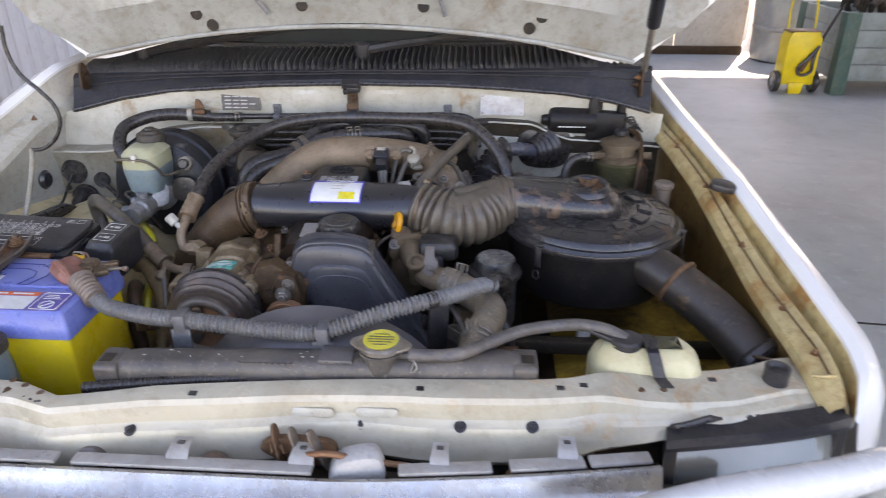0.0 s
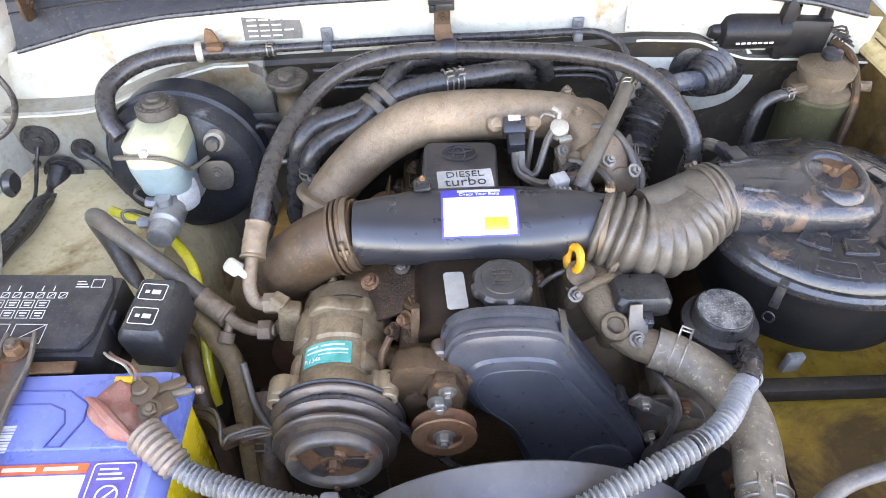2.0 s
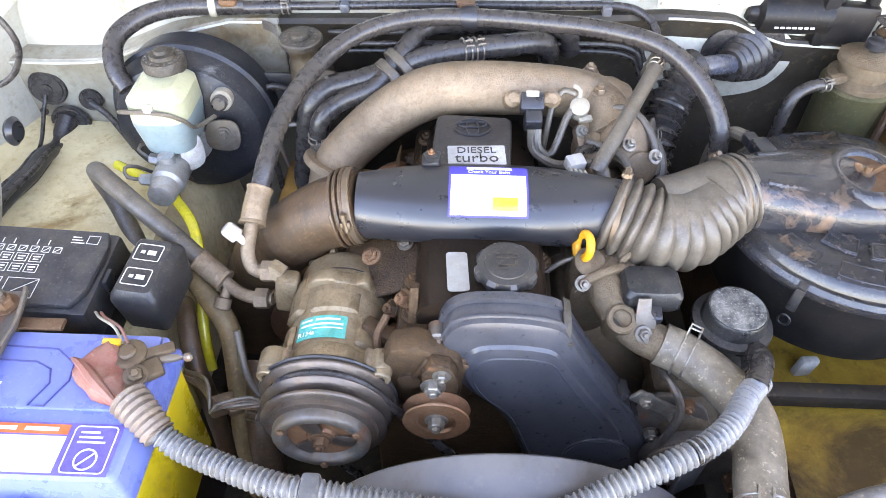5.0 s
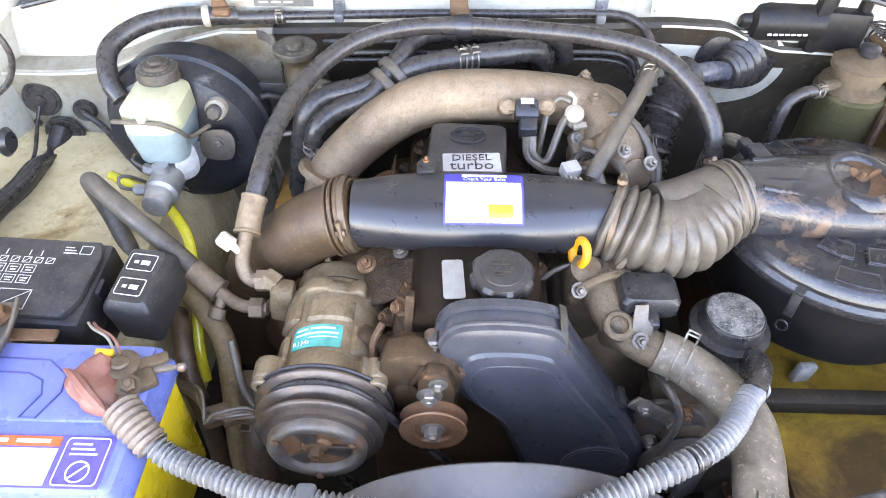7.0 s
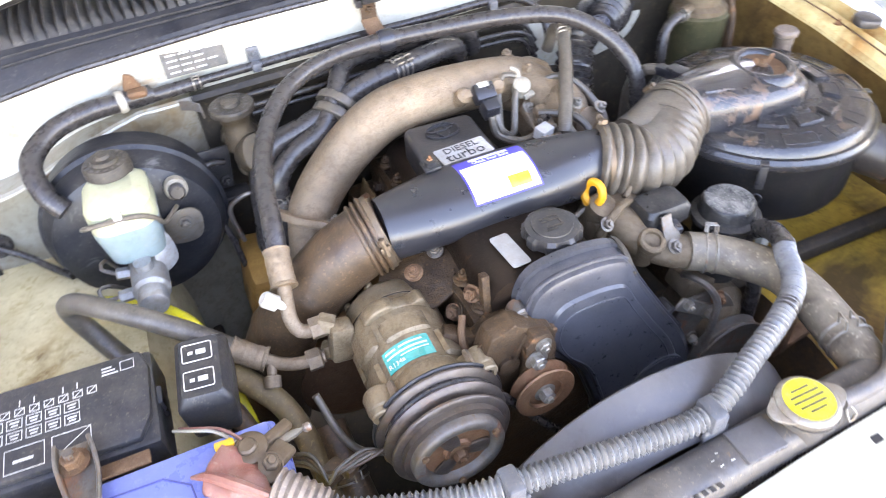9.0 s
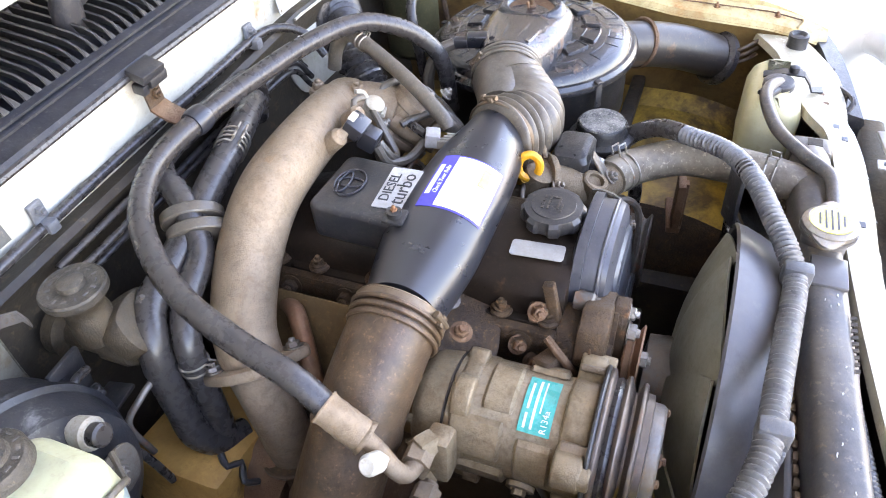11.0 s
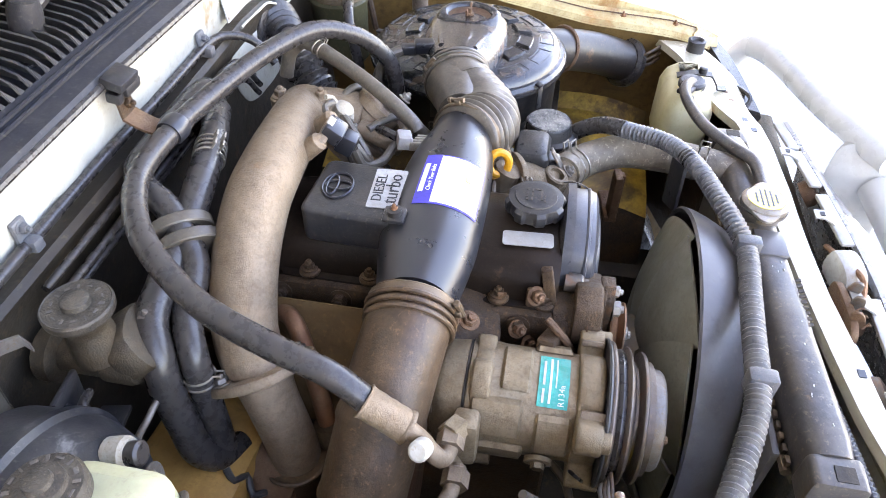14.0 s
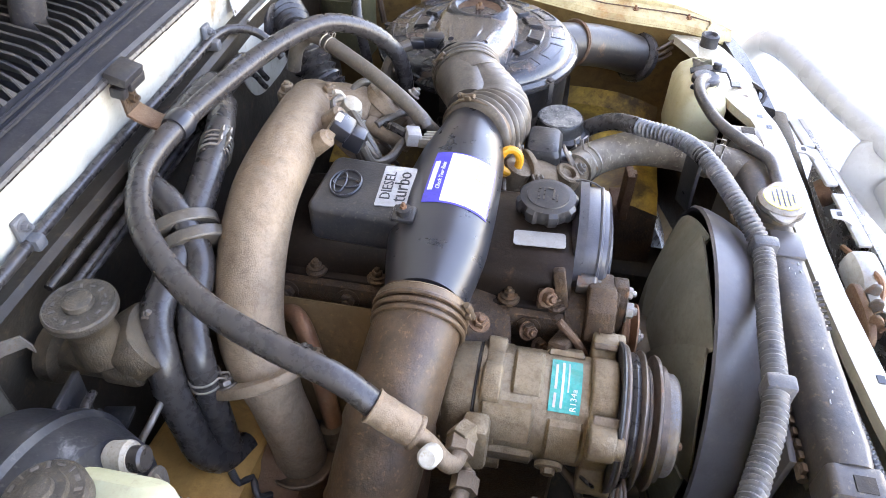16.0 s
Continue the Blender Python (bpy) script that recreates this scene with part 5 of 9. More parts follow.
tube(bm, [(0.215, 0.685, 1.035), (0.175, 0.678, 1.056), (0.122, 0.669, 1.070), (0.03, 0.660, 1.078), (-0.04, 0.654, 1.073), (-0.10, 0.648, 1.040), (-0.150, 0.635, 0.998), (-0.176, 0.614, 0.972), (-0.189, 0.600, 0.940), (-0.195, 0.588, 0.89), (-0.197, 0.582, 0.83)], alu_r, 24, 0.01)
ap = part("charge_pipe", bm, "alloy", eng, "dusty cast aluminium charge-air pipe")
bm = BM()
prism(bm, smooth_outline([(-0.056, -0.010), (-0.050, -0.020), (-0.030, -0.030), (0.0, -0.039), (0.032, -0.026), (0.052, -0.016), (0.056, 0.006), (0.044, 0.016), (0.026, 0.030), (0.0, 0.039), (-0.030, 0.028), (-0.048, 0.008)], 4), 0.012, axis_frame((-0.178, 0.609, 0.980), (-0.45, -0.40, -0.80)), 0.003)
part("flange", bm, "alloy", ap)
for d in ((0.027, -0.031, 0.0), (-0.027, 0.031, 0.0)):
    part("flange_bolt", bolt(BM(), (-0.178 + d[0], 0.609 + d[1], 0.980 + d[2]), (0.45, 0.40, 0.80), 0.0075), "steel_worn", ap)
part("sleeve", tube(BM(), [(-0.1965, 0.584, 0.852), (-0.198, 0.580, 0.80), (-0.20, 0.578, 0.72)], lambda q: 0.0355 - 0.002 * q, 26, 0.006), "rubber_brown", ap, "brown rubber sleeve")
fr = axis_frame((-0.1965, 0.584, 0.850), (-0.03, -0.06, -1))
part("sleeve_bead", tube(BM(), [fr @ Vector((0.0365 * math.cos(a), 0.0365 * math.sin(a), 0)) for a in [2 * math.pi * k / 32 for k in range(33)]], 0.0028, 8, straight=True), "rubber_brown", ap)
for x, y in ((0.176, 0.704), (0.183, 0.651)):
    bm = BM()
    lathe(bm, [(0.014, -0.05), (0.014, -0.006), (0.012, -0.004)], (x, y, 1.083), (0, 0, 1), 16)
    bolt(bm, (x, y, 1.079), (0, 0, 1), 0.008, 0.009)
    part("bolt_boss", bm, "alloy", ap)
bm = BM()
for x in (0.065, 0.115):
    lathe(bm, [(0.012, -0.012), (0.011, 0.014), (0.007, 0.018)], (x, 0.625, 1.084), (0.05, -0.75, 0.65), 14)
box(bm, (0.09, 0.614, 1.092), (0.055, 0.012, 0.010), (35, 0, 0), 0.002)
part("sensor_mount", bm, "alloy", ap)
bm = BM()
box(bm, (0.089, 0.604, 1.094), (0.030, 0.024, 0.020), (35, 0, 0), 0.003)
box(bm, (0.091, 0.590, 1.078), (0.022, 0.022, 0.026), (25, 0, 0), 0.003)
sn = part("pressure_sensor", bm, "plastic", eng, "black plugged pressure sensor")
part("lock_tab", box(BM(), (0.089, 0.606, 1.106), (0.017, 0.009, 0.003), (35, 0, 0), 0.001), "bone", sn)
part("lead", tube(BM(), [(0.090, 0.582, 1.07), (0.094, 0.572, 1.045), (0.12, 0.556, 1.035), (0.145, 0.545, 1.045), (0.165, 0.535, 1.055)], 0.006, 8), "rubber_grey", sn)
part("lead", tube(BM(), [(0.098, 0.582, 1.07), (0.10, 0.57, 1.05), (0.118, 0.572, 1.04), (0.135, 0.60, 1.075), (0.15, 0.618, 1.085)], 0.005, 8), "rubber_grey", sn)
bm = BM()
lathe(bm, [(0.010, -0.012), (0.012, -0.010), (0.0125, -0.002), (0.0115, 0.0), (0.0125, 0.002), (0.0125, 0.009), (0.009, 0.012), (0.003, 0.013)], (0.152, 0.614, 1.080), (-0.1, -0.5, 0.8), 20)
tube(bm, [(0.150, 0.618, 1.090), (0.152, 0.625, 1.100), (0.143, 0.63, 1.105)], 0.003, 8)
box(bm, (0.160, 0.606, 1.070), (0.018, 0.008, 0.006), (20, 0, 15), 0.001)
part("vacuum_valve", bm, "bone", eng, "small dirty white vacuum valve")
part("valve_hose", tube(BM(), [(0.147, 0.622, 1.096), (0.132, 0.628, 1.098), (0.118, 0.618, 1.085), (0.112, 0.60, 1.06), (0.108, 0.59, 1.03)], 0.0042, 8), "rubber_grey", eng)

# throttle body and pump cluster on the far side of the head
TA = Vector((0.35, -0.55, 0.6)).normalized()
TB = Vector((0.205, 0.60, 1.035))
bm = BM()
lathe(bm, [(0.034, -0.055), (0.034, -0.012), (0.030, -0.010), (0.030, 0.016), (0.033, 0.018), (0.033, 0.030), (0.027, 0.034), (0.014, 0.035)], TB, TA, 26)
lathe(bm, [(0.020, -0.03), (0.020, 0.030), (0.0225, 0.031), (0.0225, 0.036), (0.019, 0.038), (0.010, 0.0385)], (0.228, 0.592, 1.018), (0.12, -0.95, 0.30), 24)
tube(bm, [(0.172, 0.680, 1.048), (0.190, 0.655, 1.046), (0.203, 0.625, 1.040), (0.205, 0.605, 1.036)], lambda q: 0.040 - 0.004 * q, 22)
tube(bm, [(0.176, 0.60, 1.045), (0.17, 0.57, 1.035), (0.175, 0.545, 1.02)], 0.012, 12)
tb = part("throttle_body", bm, "alloy", eng, "dirty alloy throttle body")
part("flange", prism(BM(), smooth_outline([(-0.045, -0.03), (-0.03, -0.042), (0.03, -0.042), (0.045, -0.03), (0.045, 0.03), (0.03, 0.042), (-0.03, 0.042), (-0.045, 0.03)], 4), 0.010, axis_frame(TB - TA * 0.022, TA), 0.002), "alloy", tb)
fr = axis_frame(TB - TA * 0.012, TA)
for x, y in ((-0.036, -0.032), (0.036, -0.032), (0.036, 0.032), (-0.036, 0.032)):
    part("flange_bolt", bolt(BM(), fr @ Vector((x, y, 0)), TA, 0.006), "steel", tb)
part("lever", prism(BM(), smooth_outline([(-0.01, -0.012), (0.012, -0.014), (0.03, 0.0), (0.034, 0.016), (0.02, 0.02), (-0.006, 0.012)], 4), 0.003, axis_frame((0.246, 0.600, 1.040), (0.8, -0.4, 0.4)), 0.0006), "steel_worn", tb, "zinc throttle lever")
part("spring", tube(BM(), [axis_frame((0.246, 0.610, 1.042), (0.8, -0.4, 0.4)) @ Vector((0.010 * math.cos(0.9 * k), 0.010 * math.sin(0.9 * k), 0.0006 * k)) for k in range(34)], 0.0013, 5, straight=True), "steel_worn", tb)
for pts, r in (([(0.165, 0.585, 1.05), (0.185, 0.57, 1.052), (0.205, 0.552, 1.05), (0.215, 0.53, 1.035), (0.205, 0.51, 1.01)], 0.0055), ([(0.19, 0.63, 1.07), (0.215, 0.62, 1.078), (0.235, 0.605, 1.07), (0.25, 0.58, 1.05), (0.255, 0.56, 1.02)], 0.005), ([(0.25, 0.60, 1.05), (0.262, 0.575, 1.03), (0.26, 0.55, 1.0), (0.25, 0.53, 0.95)], 0.007)):
    part("pipe", tube(BM(), pts, r, 10), "rubber_grey", tb)
for at, ax in (((0.245, 0.555, 1.052), (0.3, -0.6, 0.7)), ((0.212, 0.565, 1.062), (0.2, -0.5, 0.8))):
    part("cap_screw", bolt(BM(), at, ax, 0.0065, 0.007), "steel", tb)
bm = BM()
lathe(bm, [(0.032, 0.39), (0.036, 0.395), (0.036, 0.46), (0.044, 0.462), (0.044, 0.50), (0.036, 0.502), (0.036, 0.56), (0.028, 0.57)], (0.155, 0, 0.935), (0, 1, 0), 24)
box(bm, (0.155, 0.48, 0.972), (0.05, 0.10, 0.03), (0, 0, 0), 0.008)
ip = part("injection_pump", bm, "alloy_dirty", eng, "grimy alloy injection pump")
for y in (0.40, 0.45, 0.50, 0.55):
    part("injector_pipe", tube(BM(), [(0.150, y, 0.975), (0.156, y + 0.008, 1.0), (0.14, y + 0.014, 1.012), (0.12, y + 0.012, 1.004), (0.104, y + 0.008, 0.99)], 0.0032, 8), "steel_worn", ip)
    part("pipe_nut", lathe(BM(), [(0.007, 0), (0.007, 0.012), (0.005, 0.013)], (0.150, y, 0.972), (0, 0.1, 1), 6), "steel", ip)
bm = BM()
box(bm, (0.142, 0.532, 1.056), (0.022, 0.018, 0.018), (10, 0, 20), 0.002)
pp = part("pump_plug", bm, "grey_plastic", eng, "grey multi-pin plug")
for k in range(4):
    part("pin", box(BM(), (0.136 + 0.006 * k, 0.517 - 0.002 * k, 1.052), (0.0035, 0.014, 0.012), (8, 0, 20), 0.0008), "bone", pp)
part("plug_lead", tube(BM(), [(0.145, 0.542, 1.057), (0.152, 0.556, 1.058), (0.168, 0.57, 1.05), (0.18, 0.585, 1.04)], 0.006, 8), "rubber", pp)

# thermostat housing with an open boss and the outlet neck
bm = BM()
tube(bm, [(0.165, 0.40, 1.0), (0.172, 0.378, 0.996), (0.185, 0.356, 0.984), (0.207, 0.335, 0.975), (0.238, 0.321, 0.969)], lambda q: 0.023 - 0.002 * q, 20)
lathe(bm, [(0.016, -0.035), (0.0155, 0.0), (0.017, 0.004), (0.017, 0.012), (0.015, 0.014), (0.0105, 0.014), (0.0095, 0.004)], (0.183, 0.340, 0.990), (-0.05, -0.45, 1), 22)
box(bm, (0.158, 0.408, 0.965), (0.055, 0.05, 0.085), (0, 0, 0), 0.012)
lathe(bm, [(0.018, -0.03), (0.018, 0.012), (0.013, 0.015)], (0.150, 0.402, 1.012), (0.1, -0.4, 1), 18)
th = part("thermostat_housing", bm, "alloy_dirty", eng, "dusty alloy thermostat housing")
part("boss_bore", lathe(BM(), [(0.0098, 0.0), (0.0098, 0.0052), (0.004, 0.0054)], (0.183, 0.340, 0.990), (-0.05, -0.45, 1), 18), "dark", th, "dark open bore")
part("flange", prism(BM(), smooth_outline([(-0.04, 0.0), (-0.02, -0.028), (0.02, -0.028), (0.04, 0.0), (0.02, 0.028), (-0.02, 0.028)], 5), 0.009, axis_frame((0.166, 0.396, 0.999), (0.4, -0.85, -0.3)), 0.002), "alloy_dirty", th)
for at in ((0.142, 0.375, 1.012), (0.196, 0.392, 1.002), (0.205, 0.322, 0.992)):
    part("bolt", bolt(BM(), at, (0.1, -0.7, 0.6), 0.0065), "steel_worn", th)

# heat shield with slots and turbo lumps on the near side
bm = BM()
rows = [[(-0.079 - 0.016 * j - (0.006 if j == 0 else 0.0), 0.425 + 0.225 * i / 10, 0.985 - 0.035 * j) for i in range(11)] for j in range(5)]
sheet(bm, rows, 0.002)
hs = part("heat_shield", bm, "tin", eng, "dirty tan slotted heat shield")
for y in (0.468, 0.526, 0.583):
    part("slot", prism(BM(), rounded(0.032, 0.010, 0.0048), 0.0012, patch((-0.0915, y, 0.9605), (0, -1, 0), (-0.416, 0, -0.909))), "dark", hs)
bm = BM()
tube(bm, [(-0.085, 0.628, 0.962), (-0.102, 0.606, 0.972), (-0.122, 0.588, 0.960), (-0.145, 0.570, 0.925), (-0.165, 0.555, 0.88), (-0.175, 0.545, 0.80)], 0.0105, 12)
part("drain_pipe", bm, "rust_bright", eng, "rusty orange pipe")
part("pipe_elbow", lathe(BM(), [(0.015, -0.02), (0.016, 0.0), (0.015, 0.02)], (-0.170, 0.551, 0.862), (0.1, 0.2, 1), 16), "alloy_dirty", eng)
bm = BM()
lathe(bm, [(0.055, -0.05), (0.075, -0.04), (0.08, 0.0), (0.07, 0.03), (0.045, 0.05)], (-0.19, 0.50, 0.80), (0, 1, 0), 28)
lathe(bm, [(0.05, -0.05), (0.065, 0.0), (0.05, 0.04)], (-0.20, 0.62, 0.80), (0.2, 1, 0), 24)
part("turbocharger", bm, "rust", eng, "rusty turbocharger housing")
bm = BM()
box(bm, (-0.205, 0.685, 0.81), (0.17, 0.13, 0.12), (0, 8, 0), 0.015)
gs = part("gearbox_side", bm, "ochre_plate", eng, "tan dusty steel side plate")
part("keyhole", prism(BM(), smooth_outline([(-0.004, -0.016), (0.004, -0.016), (0.004, 0.004), (0.008, 0.012), (0.0, 0.019), (-0.008, 0.012), (-0.004, 0.004)], 4), 0.001, pose(-0.215, 0.668, 0.8722, 0, 8, 20)), "dark", gs)
part("cable_tie", tube(BM(), [(-0.243, 0.640, 0.885), (-0.250, 0.630, 0.875), (-0.238, 0.622, 0.868), (-0.252, 0.612, 0.858), (-0.242, 0.604, 0.845)], 0.004, 8), "plastic_dusty", gs)
part("lifting_rib", box(BM(), (-0.048, 0.345, 0.93), (0.012, 0.02, 0.17), (0, 0, 0), 0.003), "grime", eng)
bm = BM()
prism(bm, [(-0.048, -0.05), (-0.052, 0.0), (-0.04, 0.03), (-0.022, 0.046), (0.012, 0.044), (0.03, 0.03), (0.05, 0.03), (0.052, -0.05)], 0.034, pose(-0.03, 0.325, 0.952, 90, 0, 0), 0.004)
for x in (-0.065, -0.03, 0.008):
    box(bm, (x, 0.290, 0.945), (0.006, 0.012, 0.07), (0, 6, 0), 0.002)
fbk = part("front_bracket", bm, "grime", eng, "oily brown ribbed mounting bracket", 0.5)
for at in ((-0.068, 0.288, 0.985), (-0.04, 0.288, 0.93), (0.012, 0.288, 0.985)):
    part("bracket_bolt", bolt(BM(), at, (0, -1, 0), 0.008, 0.008), "rust", fbk)
part("oil_pipe", tube(BM(), [(-0.075, 0.33, 1.0), (-0.085, 0.31, 0.985), (-0.078, 0.296, 0.955), (-0.06, 0.285, 0.93), (-0.055, 0.29, 0.88)], 0.0045, 8), "rust", eng, "rusty oil pipe")
# steel plates and rods between the compressor and the cover
pl = part("mount_plate", prism(BM(), smooth_outline([(-0.045, -0.035), (0.03, -0.04), (0.045, -0.01), (0.04, 0.035), (-0.01, 0.045), (-0.05, 0.025)], 4), 0.006, pose(-0.085, 0.420, 0.985, 14, -15, 10), 0.0015), "grime", eng, "oily brown mounting plate")
part("plate_bolt", bolt(BM(), (-0.10, 0.41, 1.008), (-0.2, -0.3, 1), 0.008), "rust", pl)
part("plate_bolt", bolt(BM(), (-0.062, 0.435, 1.006), (-0.2, -0.3, 1), 0.007), "steel_worn", pl)
part("upright_bar", box(BM(), (-0.047, 0.325, 0.985), (0.010, 0.012, 0.12), (-12, 3, 0), 0.002), "bracket", eng, "dark upright steel bar")
for x, y, z in ((-0.072, 0.36, 0.975), (-0.066, 0.40, 0.972), (-0.07, 0.345, 0.95), (-0.055, 0.345, 1.012)):
    part("stud", bolt(BM(), (x, y, z), (-0.7, -0.5, 0.5), 0.0075, 0.009), "rust", eng, "oily stud and nut")
part("head_bracket", prism(BM(), [(-0.03, -0.03), (0.03, -0.034), (0.036, -0.008), (0.024, 0.006), (0.022, 0.028), (-0.016, 0.034), (-0.022, 0.01), (-0.036, 0.0)], 0.020, pose(-0.088, 0.330, 0.955, 80, 10, -20), 0.003), "bracket", eng, "oily cast bracket")

# ---- intake duct ----
duct = thing("intake_duct", (0.03, 0.466, 1.0), "clean black plastic intake duct with a sticker", "duct")


def duct_r(s):
    return 0.0445 - 0.005 * max(0, (s - 0.75) / 0.25) ** 1.5 - 0.0055 * max(0, (0.26 - s) / 0.26) ** 1.2


def duct_oval(s):
    """Half width along y and half height along z: round at the ends, flattened and broad between."""
    w = math.sin(math.pi * min(1.0, max(0.0, s / 0.92))) ** 0.8
    return duct_r(s) * (1 + 0.24 * w), duct_r(s) * (1 - 0.13 * w)


D0, D1 = Vector((-0.118, 0.463, 1.040)), Vector((0.188, 0.462, 1.042))
rings = []
for k in range(41):
    q = k / 40
    a, b = duct_oval(q)
    c = Vector((-0.118 + 0.306 * q, 0.463 + 0.0035 * math.sin(math.pi * q), 1.040 + 0.006 * math.sin(math.pi * min(1, q * 1.05))))
    rings.append([(c.x, c.y - a * math.sin(2 * math.pi * j / 40), c.z + b * math.cos(2 * math.pi * j / 40)) for j in range(40)])
db = part("duct_body", ring_faces(BM(), rings), "plastic", duct)
part("mould_line", tube(BM(), [(r[20][0], r[20][1] - 0.0, r[20][2]) for r in rings], 0.001, 6, straight=True), "plastic", duct)


# the sticker follows the round of the duct
def on_duct(x, deg, lift=0.0006):
    q = (x + 0.118) / 0.306
    a, b = duct_oval(q)
    y, z = 0.463 + 0.0035 * math.sin(math.pi * q), 1.040 + 0.006 * math.sin(math.pi * min(1, q * 1.05))
    return (x, y - (a + lift) * math.sin(radians(deg)), z + (b + lift) * math.cos(radians(deg)))


def duct_sheet(x0, x1, a0, a1, lift, th=0.0004):
    return sheet(BM(), [[on_duct(x0 + (x1 - x0) * i / 6, a0 + (a1 - a0) * j / 10, lift) for j in range(11)] for i in range(7)], th)


st = part("sticker", duct_sheet(-0.012, 0.078, -24, 58, 0.0006), "blue_label", duct, "white and blue printed sticker")
part("sticker_field", duct_sheet(-0.0095, 0.0755, -4, 55, 0.0011), "white_label", st)
part("sticker_mark", duct_sheet(0.038, 0.066, 30, 48, 0.0016), "yellow_label", st)
part("sticker_logo", duct_sheet(0.008, 0.060, -21, -15, 0.0012), "white_label", st)
for k in range(3):
    part("sticker_line", duct_sheet(0.022, 0.022 + 0.03 - 0.006 * k, 2 + 9 * k, 5 + 9 * k, 0.0016), "pale_print", st)
mt = patch(on_duct(0.034, -9.5, 0.0013), (1, 0, 0), (0, math.cos(radians(9)), math.sin(radians(9))))
lettering("Check Your Belts", 0.0068, mt, "white_label", st, 0.0003)

# left rubber hose down to the turbo
lh = thing("turbo_inlet_hose", (-0.2, 0.48, 0.8), "brown oil-stained rubber turbo inlet hose", "hose")
part("seam", tube(BM(), [(-0.150, 0.4315, 1.043), (-0.19, 0.438, 1.016), (-0.235, 0.4455, 0.97), (-0.272, 0.449, 0.915)], 0.0012, 6), "rubber_grey", lh)
part("hose", tube(BM(), [(-0.112, 0.463, 1.040), (-0.14, 0.466, 1.030), (-0.18, 0.472, 1.002), (-0.225, 0.480, 0.955), (-0.265, 0.488, 0.90), (-0.29, 0.492, 0.83), (-0.30, 0.495, 0.74)],
                    lambda s: 0.0430 + 0.002 * (1 if 0.30 < s < 0.33 or 0.52 < s < 0.545 else 0), 30, 0.006), "rubber_brown", lh)
ax = (D1 - D0).normalized()
bm = BM()
for k in range(3):
    tube(bm, [Vector((-0.126 - 0.007 * k, 0.4645, 1.037 - 0.003 * k)) + Vector((-0.25 * math.sin(a), math.cos(a), math.sin(a))) * (0.0450 - 0.0005 * k) for a in [2 * math.pi * j / 32 for j in range(33)]], 0.0028, 8, straight=True)
part("cuff_rib", bm, "rubber_brown", lh)
bm = BM()
clamp(bm, (-0.122, 0.464, 1.038), (1, 0, 0.22), 0.0453, 0.007, (-0.1, -0.92, 0.25))
part("clamp", bm, "brass", lh, "brass worm-drive clamp")

# right bellows to the air cleaner
rb = thing("bellows_hose", (0.25, 0.46, 1.0), "grey dusty ribbed rubber bellows hose", "hose")
def bellows_rings():
    """Ribs all round beside the duct; past the bend they stay on the outer side and the inner side is smooth."""
    path = spline([(0.176, 0.462, 1.042), (0.20, 0.452, 1.038), (0.23, 0.442, 1.033), (0.262, 0.447, 1.031), (0.287, 0.465, 1.035), (0.310, 0.485, 1.041)], 0.0013)
    rings, run, u = [], 0.0, Vector((0, 0, 1))
    total = sum((q - p).length for p, q in zip(path, path[1:]))
    for i, p in enumerate(path):
        t = (path[min(i + 1, len(path) - 1)] - path[max(i - 1, 0)]).normalized()
        if i:
            run += (p - path[i - 1]).length
        s_ = run / total
        u = (u - t * u.dot(t)).normalized()
        v = t.cross(u)
        saw = (run / 0.0132) % 1.0
        crest = 0.0080 * (1 - abs(2 * saw - 1) ** 1.8) - 0.0048
        ring = []
        for k in range(40):
            d = u * math.cos(2 * math.pi * k / 40) + v * math.sin(2 * math.pi * k / 40)
            outer = min(1.0, max(0.0, 0.5 + 1.6 * d.dot(Vector((0.25, -0.72, -0.64)))))
            w = 1.0 if s_ < 0.36 else outer + (1 - outer) * max(0.0, 1 - (s_ - 0.36) / 0.08)
            ring.append(p + d * (0.0475 - 0.0015 * s_ + crest * w - 0.001 * (1 - w)))
        rings.append(ring)
    return rings


part("bellows", ring_faces(BM(), bellows_rings()), "rubber_grey", rb, sharp=0.9)
part("cuff", tube(BM(), [(0.298, 0.478, 1.039), (0.315, 0.490, 1.043), (0.342, 0.498, 1.047)], 0.0462, 30), "rubber_grey", rb)
part("elbow", tube(BM(), [(0.236, 0.475, 1.046), (0.27, 0.482, 1.046), (0.31, 0.495, 1.045)], lambda s: 0.030 + 0.012 * s, 24), "rubber_grey", rb)
bm = BM()
for k in range(3):
    c = Vector((0.320 + 0.0075 * k, 0.4925 + 0.0022 * k, 1.0440 + 0.001 * k))
    f = axis_frame(c, (0.95, 0.30, 0.12))
    tube(bm, [f @ Vector((0.0475 * math.cos(a), 0.0475 * math.sin(a), 0)) for a in [2 * math.pi * j / 32 for j in range(33)]], 0.0026, 8, straight=True)
part("cuff_rib", bm, "rubber_grey", rb)
part("clamp", clamp(BM(), (0.188, 0.4585, 1.041), (0.95, -0.3, 0), 0.0478, 0.005, (0.05, 0.25, 1.0)), "brass", rb, "brass worm-drive clamp")
part("clamp", clamp(BM(), (0.324, 0.4937, 1.0445), (0.95, 0.30, 0.12), 0.0468, 0.005, (-0.3, 0.70, 0.65)), "brass", rb, "brass worm-drive clamp")

# ---- air cleaner ----
AC = Vector((0.487, 0.501, 0))
ac = thing("air_cleaner", (AC.x, AC.y, 0.85), "round black steel air cleaner, paint worn", "air cleaner")
